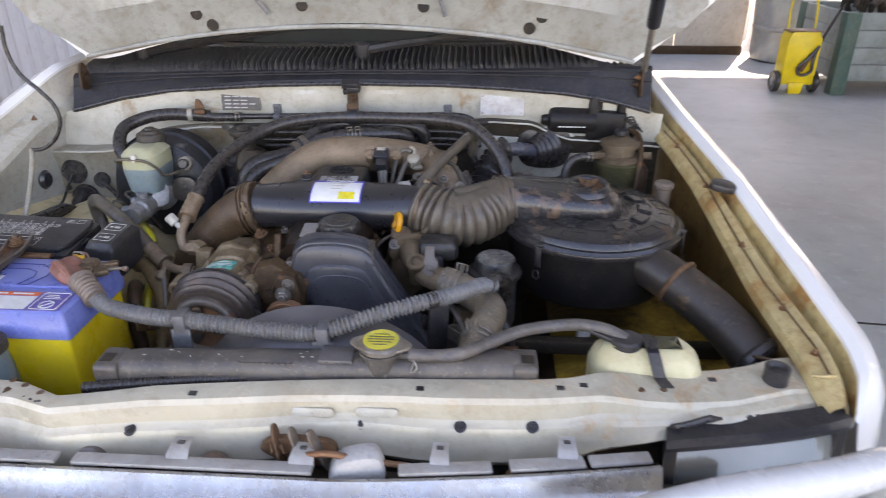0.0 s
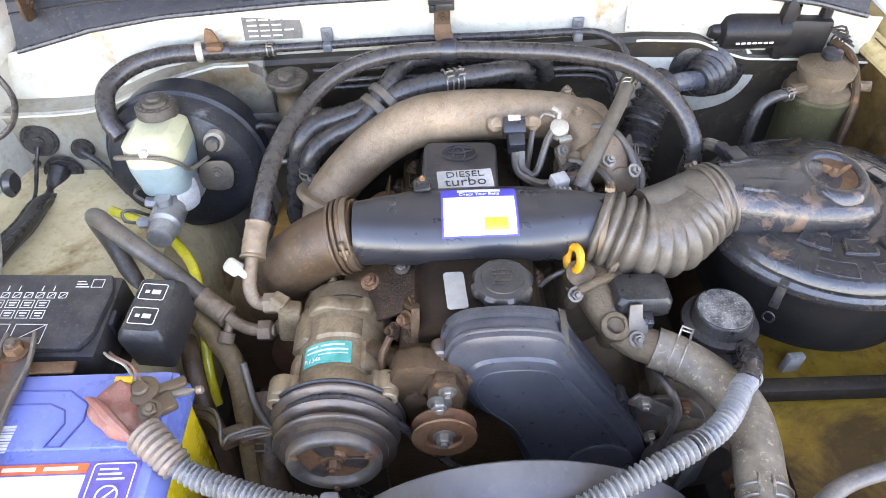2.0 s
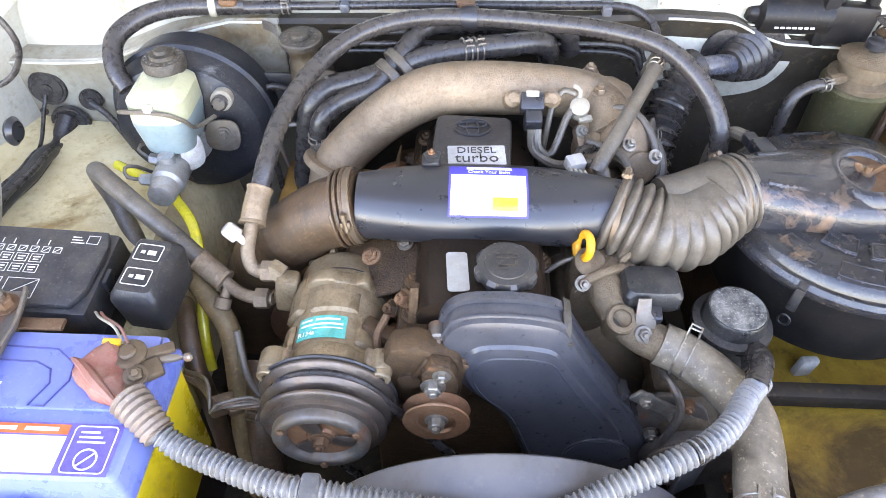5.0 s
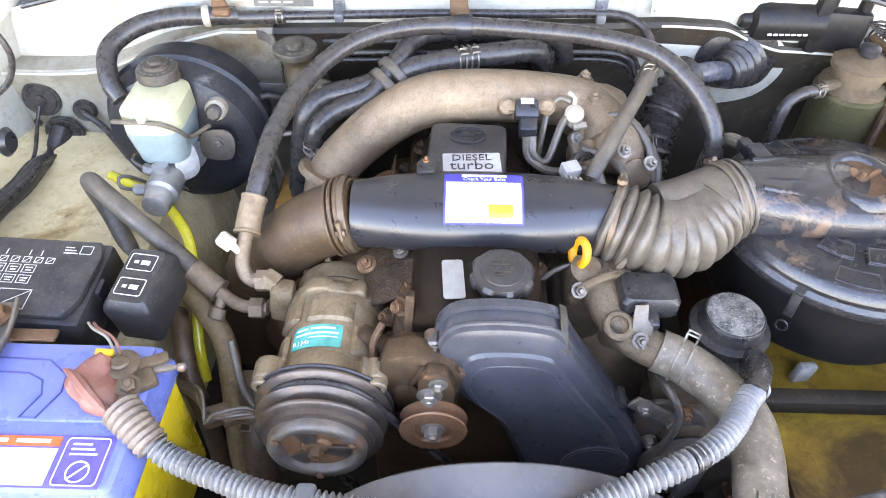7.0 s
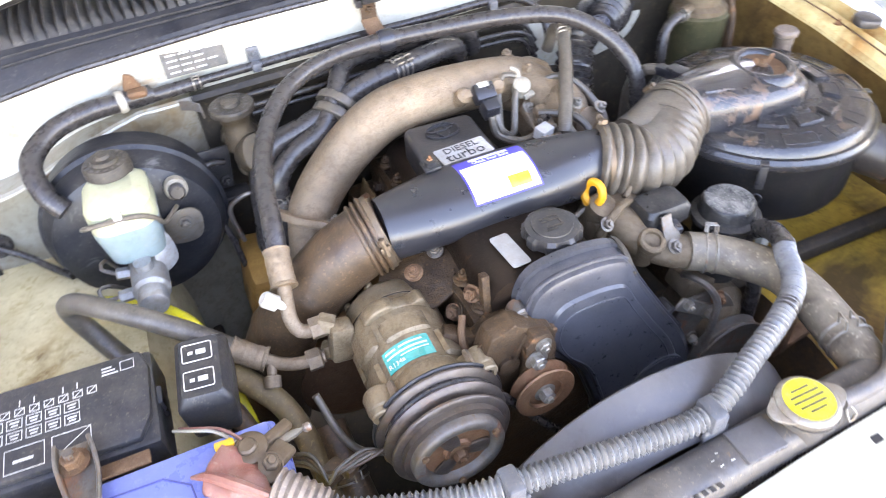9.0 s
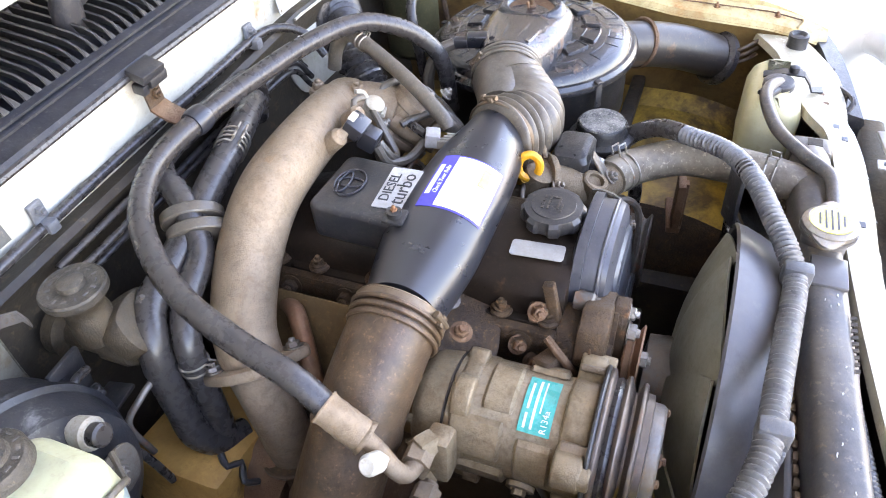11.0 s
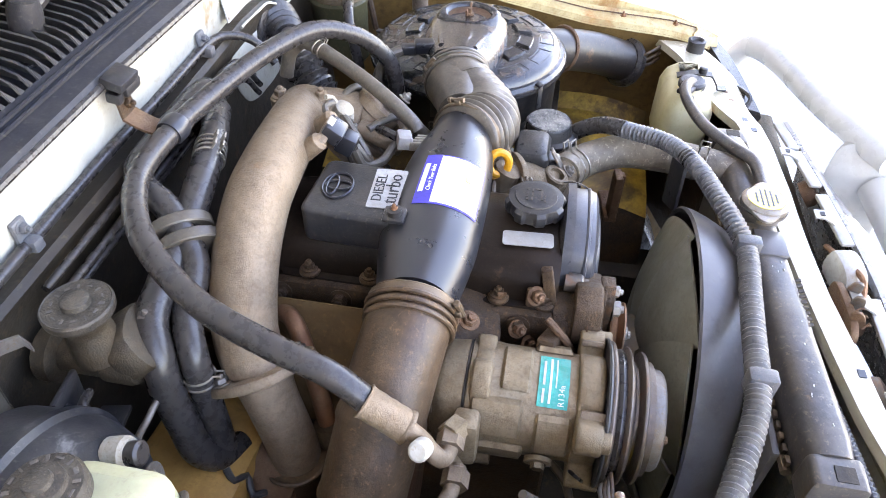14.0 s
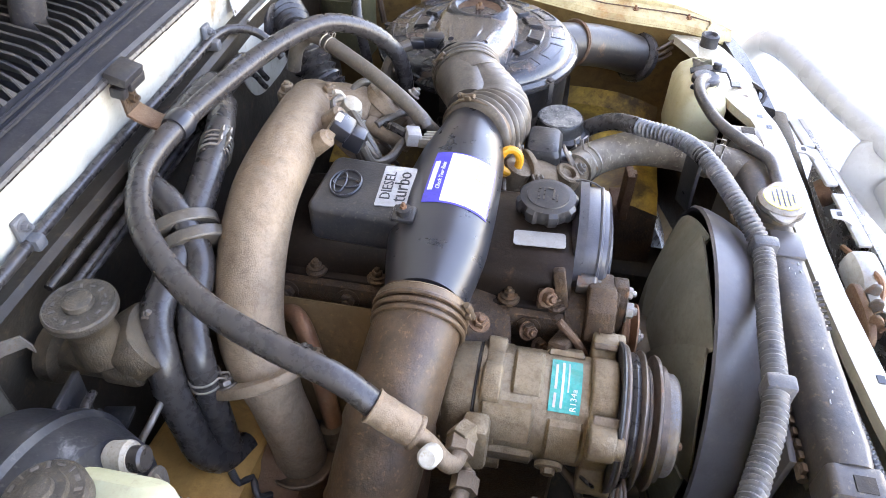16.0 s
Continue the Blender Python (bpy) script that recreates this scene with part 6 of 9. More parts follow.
part("canister", lathe(BM(), [(0.060, 0.902), (0.132, 0.904), (0.144, 0.908), (0.149, 0.920), (0.150, 1.0), (0.154, 1.004), (0.154, 1.012)], AC, (0, 0, 1), 56), "can_black", ac, "black canister")
lid = part("lid", lathe(BM(), [(0.156, 1.004), (0.161, 1.006), (0.162, 1.013), (0.157, 1.020), (0.152, 1.021), (0.149, 1.029), (0.143, 1.034), (0.10, 1.0385), (0.05, 1.041)], AC, (0, 0, 1), 64), "lid", ac, "worn black pressed steel lid")
# pressed radial pads in two rows
def sector(r0, r1, a0, a1, z0, h, inset):
    """A raised pad on the lid, rounded in at its top edge."""
    def loop(ra, rb, aa, ab, z):
        f = [(ra, aa + (ab - aa) * k / 6) for k in range(7)] + [(rb, ab - (ab - aa) * k / 6) for k in range(7)]
        return [(AC.x + r * math.cos(a), AC.y + r * math.sin(a), z - 0.12 * (r - 0.10)) for r, a in f]
    g = inset / r1
    bm = ring_faces(BM(), [loop(r0, r1, a0, a1, z0 - 0.004), loop(r0, r1, a0, a1, z0 + h * 0.35), loop(r0 + inset, r1 - inset, a0 + g, a1 - g, z0 + h), loop(r0 + 2.5 * inset, r1 - 2.5 * inset, a0 + 2.5 * g, a1 - 2.5 * g, z0 + h)])
    edge = loop(r0 + 0.6 * inset, r1 - 0.6 * inset, a0 + 0.6 * g, a1 - 0.6 * g, z0 + h * 0.9)
    return tube(bm, edge + edge[:1], 0.0012, 6, straight=True)


for k in range(12):
    a0 = radians(-150 + 30 * k)
    if not 160 < (-150 + 30 * k) % 360 < 200:
        part("pad", sector(0.116, 0.140, a0, a0 + radians(21), 1.0362, 0.0026, 0.0022), "pad_metal", lid)
    if not 140 < (-135 + 30 * k) % 360 < 220:
        part("pad", sector(0.081, 0.105, a0 + radians(15), a0 + radians(37), 1.0388, 0.0026, 0.0022), "pad_metal", lid)
part("rim_ring", lathe(BM(), [(0.1585, 1.0145), (0.1625, 1.0145), (0.1635, 1.0110), (0.1625, 1.0065), (0.1590, 1.0060)], AC, (0, 0, 1), 64), "pad_metal", lid, "rubbed rolled rim")
# snout hump from the centre to the hose
rings = []
for k in range(15):
    s = k / 14
    x = 0.336 + (0.545 - 0.336) * s
    y = 0.497 + (0.503 - 0.497) * s
    w = 0.043 + 0.022 * math.sin(math.pi * min(1, s * 0.85)) if s < 0.9 else 0.04 * math.sqrt(max(0.02, 1 - ((s - 0.75) / 0.26) ** 2)) + 0.01
    if s >= 0.72:
        w = 0.064 * math.sqrt(max(0.01, 1 - ((s - 0.72) / 0.285) ** 2))
    top = 1.090 - 0.016 * s if s < 0.8 else 1.0772 - 0.03 * ((s - 0.8) / 0.2) ** 2
    bot = 1.0 if s < 0.15 else 1.02
    zc = (top + bot) / 2
    h = (top - bot) / 2
    ring = []
    for j in range(20):
        a = 2 * math.pi * j / 20
        ca, sa = math.cos(a), math.sin(a)
        e = 0.75
        ring.append((x, y + w * math.copysign(abs(ca) ** e, ca), zc + h * math.copysign(abs(sa) ** e, sa)))
    rings.append(ring)
part("snout", ring_faces(BM(), rings), "lid_bare", ac, "rubbed bare-metal snout hump", 0.8)
for dy, x1 in ((-0.030, 0.44), (-0.012, 0.425), (0.014, 0.425), (0.031, 0.44)):
    part("pressed_ridge", tube(BM(), [(0.352, 0.498 + 0.8 * dy, 1.083), (0.385, 0.499 + dy, 1.0835 - 0.12 * abs(dy)), (0.41, 0.5 + dy, 1.0815 - 0.15 * abs(dy)), (x1, 0.5 + 1.1 * dy, 1.078 - 0.15 * abs(dy))], 0.0048, 10), "lid_bare", ac, "pressed stiffening ridge")
part("well_lip", lathe(BM(), [(0.047, -0.004), (0.045, 0.003), (0.040, 0.0085), (0.035, 0.009), (0.031, 0.006), (0.029, 0.0)], (0.475, 0.50, 1.076), (-0.05, 0, 1), 32, squash=(0.9, 1.12)), "lid_bare", ac, "bright rubbed lip of the recess", 1.2)
well = part("wing_nut_well", lathe(BM(), [(0.030, 0.0), (0.030, 0.003), (0.020, 0.0025), (0.012, 0.002)], (0.475, 0.50, 1.076), (-0.05, 0, 1), 28, squash=(0.9, 1.12)), "rust", ac, "rusty recess")
bm = BM()
lathe(bm, [(0.007, 0), (0.007, 0.008), (0.0035, 0.009), (0.0035, 0.016)], (0.475, 0.50, 1.074), (0, 0, 1), 12)
for s in (-1, 1):
    prism(bm, smooth_outline([(0.004, 0), (0.012, 0.006), (0.018, 0.016), (0.011, 0.016), (0.005, 0.009)], 3), 0.003, pose(0.475, 0.5015, 1.076, 90, 0, 0 if s > 0 else 180), 0.0008)
part("wing_nut", bm, "rust", well)
for a in (-129, -20, 80, 170):
    c = AC + Vector((0.1635 * math.cos(radians(a)), 0.1635 * math.sin(radians(a)), 1.0))
    bm = BM()
    box(bm, (c.x, c.y, 0.996), (0.003, 0.011, 0.036), (0, 0, a), 0.0015)
    box(bm, (c.x - 0.004 * math.cos(radians(a)), c.y - 0.004 * math.sin(radians(a)), 1.018), (0.014, 0.011, 0.004), (0, 0, a), 0.0015)
    f = Vector((math.cos(radians(a)), math.sin(radians(a)), 0))
    t = Vector((-f.y, f.x, 0))
    tube(bm, [Vector((c.x, c.y, 0.964)) + f * 0.004 + t * (0.0065 * math.cos(u)) + Vector((0, 0, 0.008 * math.sin(u))) for u in [2 * math.pi * k / 16 for k in range(17)]], 0.0013, 6, straight=True)
    part("toggle_clip", bm, "plastic_dusty", ac, "wire toggle clip")
bm = BM()
box(bm, (0.372, 0.552, 1.070), (0.022, 0.030, 0.018), (0, 0, 15), 0.003)
box(bm, (0.366, 0.575, 1.066), (0.016, 0.022, 0.014), (0, 0, 15), 0.003)
part("sensor_plug", bm, "plastic", ac, "black sensor plug on the snout")
part("sensor_lead", tube(BM(), [(0.363, 0.585, 1.064), (0.352, 0.605, 1.055), (0.342, 0.62, 1.02), (0.34, 0.62, 0.96)], 0.0085, 10), "rubber_grey", ac)
# snorkel to the wing
sn = thing("intake_snorkel", (0.66, 0.30, 0.85), "dusty black plastic intake snorkel tube", "duct")
part("tube", tube(BM(), [(0.562, 0.395, 0.985), (0.600, 0.358, 0.972), (0.638, 0.320, 0.957), (0.672, 0.278, 0.938), (0.698, 0.240, 0.918), (0.712, 0.215, 0.904)], 0.0375, 24), "snorkel", sn)
part("collar", lathe(BM(), [(0.041, -0.004), (0.043, 0.0), (0.041, 0.004)], (0.612, 0.349, 0.969), (0.62, -0.62, -0.32), 24), "rust", sn)
part("wing_boot", lathe(BM(), [(0.040, -0.006), (0.047, 0.0), (0.047, 0.010), (0.040, 0.016)], (0.706, 0.226, 0.909), (0.55, -0.70, -0.40), 28), "rubber", sn, "black rubber boot at the inner wing")

# ---- air conditioning compressor ----
CX, CZ = -0.136, 0.938
cmp_ = thing("air_conditioning_compressor", (CX, 0.33, 0.86), "dusty tan alloy air conditioning compressor", "compressor")
bm = BM()
lathe(bm, [(0.030, -0.438), (0.048, -0.436), (0.054, -0.430), (0.056, -0.424), (0.056, -0.405), (0.0545, -0.404), (0.0545, -0.402), (0.057, -0.401), (0.0565, -0.372), (0.0555, -0.370), (0.0555, -0.292), (0.052, -0.272), (0.046, -0.264), (0.03, -0.262)], (CX, 0, CZ), (0, -1, 0), 48)
body = part("body", bm, "compressor", cmp_)
part("gasket", lathe(BM(), [(0.0555, -0.4045), (0.0562, -0.404), (0.0562, -0.4025), (0.0555, -0.402)], (CX, 0, CZ), (0, -1, 0), 48), "dark", cmp_)
FRONT = [(35, 0.084, 15), (148, 0.084, 17), (92, 0.064, 34), (214, 0.080, 15), (325, 0.080, 15)]
REAR = [(60, 0.066, 9), (112, 0.066, 20), (240, 0.078, 9), (300, 0.078, 9)]
part("front_flange", prism(BM(), eared(0.0575, FRONT), 0.026, pose(CX, 0.293, CZ, 90, 0, 0), 0.003), "compressor", cmp_, "cast front flange with ears", 0.9)
part("rear_flange", prism(BM(), eared(0.0575, REAR), 0.020, pose(CX, 0.398, CZ, 90, 0, 0), 0.003), "compressor", cmp_, "cast rear flange with ears", 0.9)
for an, rr, y in ((35, 0.072, 0.267), (148, 0.072, 0.267), (214, 0.069, 0.267), (325, 0.069, 0.267), (240, 0.069, 0.378)):
    c = (CX + rr * math.cos(radians(an)), y, CZ + rr * math.sin(radians(an)))
    lg = part("mounting_lug", lathe(BM(), [(0.0115, -0.008), (0.0115, 0.006), (0.0100, 0.0075), (0.0055, 0.0075), (0.005, -0.002)], c, (0, -1, 0), 18), "compressor", cmp_)
    part("lug_hole", lathe(BM(), [(0.0052, 0), (0.0052, 0.004), (0.002, 0.0042)], c, (0, -1, 0), 14), "dark", lg)
for an in (92, 70, 118, 180, 10):
    part("flange_bolt", bolt(BM(), (CX + 0.052 * math.cos(radians(an)), 0.268, CZ + 0.052 * math.sin(radians(an))), (0, -1, 0), 0.0045, 0.006, False), "compressor", cmp_)
for k in range(8):
    a = 2 * math.pi * k / 8 + 0.3
    part("case_bolt", bolt(BM(), (CX + 0.050 * math.cos(a), 0.432, CZ + 0.050 * math.sin(a)), (0, 1, 0), 0.005, 0.007, False), "compressor", cmp_)


def comp_pad(y0, y1, a0, a1, h):
    """A cast pad standing proud of the round case."""
    rows = []
    for i, (yy, lift) in enumerate(((y0, 0.0), (y0 + 0.002, h), (y1 - 0.002, h), (y1, 0.0))):
        rows.append([(CX + (0.0555 + (lift if 0 < j < 9 else 0.0)) * math.cos(radians(a0 + (a1 - a0) * (max(0.04, min(0.96, j / 9)) if 0 < j < 9 else j / 9))), yy, CZ + (0.0555 + (lift if 0 < j < 9 else 0.0)) * math.sin(radians(a0 + (a1 - a0) * (max(0.04, min(0.96, j / 9)) if 0 < j < 9 else j / 9)))) for j in range(10)])
    return sheet(BM(), rows, 0.003)


for y0, y1, a0, a1, h in ((0.340, 0.368, 62, 118, 0.0035), (0.345, 0.395, 128, 168, 0.005), (0.297, 0.330, 138, 185, 0.0035), (0.300, 0.336, 30, 60, 0.004), (0.34, 0.395, 180, 222, 0.004)):
    part("side_pad", comp_pad(y0, y1, a0, a1, h), "compressor", body)
pd = part("cast_plate", box(BM(), (CX - 0.047, 0.277, CZ + 0.045), (0.022, 0.026, 0.006), (0, -46, 0), 0.0015), "alloy", body)
part("cast_plate", box(BM(), (CX + 0.050, 0.280, CZ + 0.047), (0.020, 0.024, 0.006), (0, 44, 0), 0.0015), "alloy", body)
bm = BM()
lathe(bm, [(0.014, 0), (0.014, 0.005), (0.009, 0.006), (0.009, 0.003)], (CX - 0.054, 0.322, CZ - 0.020), (-1, 0, -0.3), 20)
lathe(bm, [(0.007, 0.002), (0.007, 0.011), (0.005, 0.012)], (CX - 0.054, 0.322, CZ - 0.020), (-1, 0, -0.3), 6)
part("drain_plug", bm, "compressor", body)


def comp_sheet(y0, y1, a0, a1, lift):
    return sheet(BM(), [[(CX + (0.0563 + lift) * math.cos(radians(a0 + (a1 - a0) * j / 8)), y0 + (y1 - y0) * i / 2, CZ + (0.0563 + lift) * math.sin(radians(a0 + (a1 - a0) * j / 8))) for j in range(9)] for i in range(3)], 0.0005)


lb = part("green_label", comp_sheet(0.302, 0.332, 130, 72, 0.0004), "green_label", cmp_, "teal green refrigerant label")
part("label_line", comp_sheet(0.319, 0.3215, 126, 76, 0.0008), "pale_print", lb)
part("label_line", comp_sheet(0.3255, 0.328, 126, 112, 0.0008), "pale_print", lb)
part("label_line", comp_sheet(0.3255, 0.328, 108, 80, 0.0008), "pale_print", lb)
part("label_line", comp_sheet(0.314, 0.3155, 110, 76, 0.0008), "pale_print", lb)
a = radians(117)
mt = patch((CX + 0.0572 * math.cos(a), 0.3085, CZ + 0.0572 * math.sin(a)), (math.sin(a), 0, -math.cos(a)), (0, 1, 0))
lettering("R134a", 0.0085, mt, "white_label", lb, 0.0003)
# pulley with two grooves and clutch plate
bm = BM()
lathe(bm, [(0.05, -0.2625), (0.0735, -0.2625), (0.0745, -0.260), (0.0735, -0.2580), (0.058, -0.2535), (0.058, -0.2505), (0.0695, -0.246), (0.0705, -0.244), (0.0695, -0.242), (0.056, -0.237), (0.056, -0.2345), (0.067, -0.2305), (0.0675, -0.2285), (0.066, -0.2265), (0.0585, -0.2255), (0.058, -0.219), (0.052, -0.218)], (CX, 0, CZ), (0, -1, 0), 64)
pul = part("pulley", bm, "clutch", cmp_, "rust-tinged two-groove steel pulley", 0.9)
part("back_plate", lathe(BM(), [(0.05, -0.2665), (0.0755, -0.2665), (0.0765, -0.2645), (0.0755, -0.2628), (0.05, -0.2626)], (CX, 0, CZ), (0, -1, 0), 64), "plastic_dusty", pul, "dark coil plate")
bm = BM()
lathe(bm, [(0.052, -0.218), (0.0515, -0.2095), (0.049, -0.2065), (0.0415, -0.2065), (0.039, -0.209), (0.0365, -0.2165)], (CX, 0, CZ), (0, -1, 0), 56)
cp = part("clutch_plate", bm, "steel_worn", cmp_, "worn steel clutch plate", 0.9)
part("recess", lathe(BM(), [(0.0372, -0.2172), (0.037, -0.2155), (0.017, -0.2160), (0.015, -0.2125), (0.009, -0.212)], (CX, 0, CZ), (0, -1, 0), 40), "rust_bright", cp, "rusty clutch recess")
for k in range(3):
    a = 2 * math.pi * k / 3 + 0.5
    part("spider_arm", prism(BM(), smooth_outline([(-0.006, 0.010), (0.006, 0.010), (0.010, 0.030), (0.006, 0.035), (-0.006, 0.035), (-0.010, 0.030)], 3), 0.003, pose(CX, 0.2150, CZ, 90, 0, 0) @ pose(0, 0, 0, 0, 0, 120 * k + 20), 0.0006), "clutch", cp)
    part("rivet", lathe(BM(), [(0.0042, 0), (0.0042, 0.003), (0.002, 0.0042)], (CX + 0.0445 * math.cos(a), 0.2068, CZ + 0.0445 * math.sin(a)), (0, -1, 0), 12), "rust", cp)
bm = BM()
bolt(bm, (CX, 0.2125, CZ), (0, -1, 0), 0.008, 0.009)
part("hub_nut", bm, "rust", cp, "rusty hub nut")
bm = BM()
tube(bm, [(-0.196, 0.29, 0.915), (-0.205, 0.283, 0.92), (-0.20, 0.275, 0.905), (-0.19, 0.272, 0.89)], 0.002, 6)
part("clutch_lead", bm, "rubber", cmp_)
bm = BM()
box(bm, (-0.203, 0.396, 0.957), (0.028, 0.026, 0.055), (0, 8, 0), 0.006)
for z in (0.979, 0.937):
    lathe(bm, [(0.0130, -0.004), (0.0130, 0.012), (0.0115, 0.015)], (-0.210, 0.404, z), (-0.75, 0.35, 0.3 if z > 0.95 else -0.25), 6)
part("port_block", bm, "compressor", cmp_)

# ---- idler pulley on its bracket ----
idl = thing("idler_pulley", (-0.02, 0.26, 0.86), "rusty idler pulley on a cast bracket", "pulley")
bm = BM()
prism(bm, [(-0.052, 0.012), (-0.046, -0.02), (-0.026, -0.052), (0.022, -0.056), (0.034, -0.02), (0.040, 0.012), (0.030, 0.034), (0.008, 0.040), (-0.012, 0.052), (-0.040, 0.044)], 0.030, pose(-0.026, 0.303, 0.968, 90, 0, 0), 0.004)
box(bm, (-0.058, 0.285, 0.962), (0.008, 0.018, 0.06), (0, -20, 0), 0.002)
box(bm, (-0.036, 0.274, 0.985), (0.006, 0.012, 0.045), (0, 25, 0), 0.002)
prism(bm, [(-0.019, -0.045), (0.019, -0.045), (0.020, 0.018), (0.012, 0.040), (-0.008, 0.044), (-0.018, 0.028)], 0.016, pose(-0.015, 0.275, 0.966, 90, 0, 0), 0.002)
lathe(bm, [(0.013, 0.0), (0.013, 0.006), (0.010, 0.007)], (-0.047, 0.275, 0.962), (0, -1, 0), 18)
part("bracket", bm, "bracket", idl, "oily brown cast bracket")
bm = BM()
bolt(bm, (-0.021, 0.258, 0.974), (0, -1, 0), 0.0095, 0.008)
bolt(bm, (-0.012, 0.26, 0.992), (0, -1, 0), 0.007, 0.006)
part("bolt", bm, "steel", idl)
bm = BM()
lathe(bm, [(0.012, -0.262), (0.020, -0.260), (0.036, -0.258), (0.037, -0.256), (0.026, -0.250), (0.026, -0.248), (0.037, -0.242), (0.036, -0.240), (0.022, -0.240), (0.020, -0.243), (0.012, -0.243)], (-0.017, 0, 0.930), (0, -1, 0), 44)
part("wheel", bm, "rust_bright", idl, "orange rusted grooved wheel")
bm = BM()
bolt(bm, (-0.017, 0.244, 0.930), (0, -1, 0), 0.009, 0.010)
part("axle_nut", bm, "steel", idl)

# ---- drive belts and fan ----
def belt(y, r0, c0, r1, c1):
    """A V-belt round two pulleys in one plane."""
    a, b = Vector((c0[0], c0[1])), Vector((c1[0], c1[1]))
    d = (b - a).normalized()
    nrm = Vector((-d.y, d.x))
    pts = []
    for k in range(13):
        an = math.pi * k / 12
        v = nrm * math.cos(an) - d * math.sin(an)
        pts.append(a + v * r0)
    for k in range(13):
        an = math.pi * k / 12
        v = -nrm * math.cos(an) + d * math.sin(an)
        pts.append(b + v * r1)
    pts.append(pts[0])
    return tube(BM(), [(p.x, y, p.y) for p in pts], 0.0055, 8, straight=True)


single("drive_belt", belt(0.2515, 0.062, (CX, CZ), 0.07, (0.03, 0.66)), "rubber", "worn black rubber drive belt", "belt")
fan = thing("cooling_fan", (0.055, 0.19, 0.78), "grey plastic engine cooling fan", "fan")
part("hub", lathe(BM(), [(0.03, -0.24), (0.06, -0.235), (0.065, -0.19), (0.05, -0.165)], (0.055, 0, 0.80), (0, -1, 0), 28), "steel_worn", fan)
for k in range(8):
    a = 2 * math.pi * k / 8 + 0.2
    rows = []
    for i in range(7):
        q = i / 6
        r = 0.055 + 0.143 * q
        half = 0.40 + 0.05 * math.sin(math.pi * q)
        rows.append([(0.06 + r * math.cos(a + half * w), 0.203 - 0.037 * q ** 1.8 - 0.004 * w + 0.004 * (1 - w * w), 0.80 + r * math.sin(a + half * w)) for w in [-1 + 2 * j / 8 for j in range(9)]])
    part("blade", sheet(BM(), rows, 0.003), "fan", fan)
sh = thing("fan_shroud", (0.06, 0.12, 0.6), "dusty grey-black plastic fan shroud", "shroud")
bm = BM()
rings = []
for r, y in ((0.178, 0.100), (0.186, 0.106), (0.194, 0.118), (0.203, 0.135), (0.210, 0.152), (0.213, 0.164), (0.210, 0.167), (0.206, 0.164), (0.200, 0.145), (0.190, 0.122), (0.180, 0.108), (0.172, 0.102)):
    rings.append([(0.06 + r * math.cos(2 * math.pi * k / 64), y, 0.80 + r * math.sin(2 * math.pi * k / 64)) for k in range(64)])
ring_faces(bm, rings, caps=(False, False))
part("ring", bm, "shroud", sh)
part("backing_panel", box(BM(), (0.085, 0.098, 0.755), (0.50, 0.008, 0.40), bevel=0.003), "shroud", sh)

# ---- radiator ----
rad = thing("radiator", (0.085, 0.065, 0.55), "radiator with a dusty grey-black plastic top tank", "radiator")
def tank_y(x):
    """Centre line of the tank, which stands slightly askew."""
    return 0.0595 + 0.054 * (x + 0.187)


rings = []
for k in range(25):
    x = -0.180 + 0.525 * k / 24
    e = 0.004 if k in (0, 24) else 0
    r = 0.0012 if k % 8 == 0 else 0
    prof = []
    for j in range(13):
        a = math.pi * j / 12
        prof.append((x, tank_y(x) - (0.0255 - e + r) * math.copysign(abs(math.cos(a)) ** 0.6, math.cos(a)), 0.955 + (0.038 - e + r) * math.sin(a) ** 0.7))
    rings.append([(x, tank_y(x) - 0.0255 + e, 0.932)] + prof + [(x, tank_y(x) + 0.0255 - e, 0.932)])
tk = part("top_tank", ring_faces(BM(), rings), "tank_rad", rad, "dusty grey-black plastic top tank", 0.9)
for x, s in ((-0.195, -1), (0.352, 1)):
    bm = BM()
    prism(bm, rounded(0.050, 0.05, 0.008), 0.032, pose(x - s * 0.016, tank_y(x), 0.963, 90, 0, 90 if s > 0 else -90), 0.003)
    el = part("end_lug", bm, "tank_rad", tk)
    part("lug_hole", box(BM(), (x + s * 0.003, tank_y(x) - 0.004, 0.988), (0.016, 0.018, 0.002), bevel=0), "dark", el)
part("flat_pad", box(BM(), (0.105, 0.073, 0.9925), (0.045, 0.036, 0.006), bevel=0.002), "shroud", tk, "plain raised pad")
rnd = random.Random(21)
for k in range(12):
    x = rnd.uniform(-0.15, 0.12)
    part("scuff", box(BM(), (x, tank_y(x) + rnd.uniform(-0.012, 0.008), 0.9930), (rnd.uniform(0.0015, 0.004), rnd.uniform(0.0008, 0.0014), 0.0008), (0, 0, rnd.uniform(-20, 20)), 0), "pale_print", tk)
bm = BM()
for k in range(9):
    box(bm, (-0.02 + 0.0085 * k, 0.051, 0.9905), (0.0045, 0.006, 0.0014), (-18, 0, 0), 0)
part("moulded_mark", bm, "tank_rad", tk)
part("core", box(BM(), (0.085, 0.055, 0.74), (0.52, 0.035, 0.40), bevel=0.004), "core", rad)
part("crimp_strip", tube(BM(), [(-0.178, 0.0890, 0.946), (0.348, 0.1172, 0.946)], 0.0052, 8, 0.05), "brass", rad, "dirty steel crimp strip")
tab_mesh = None
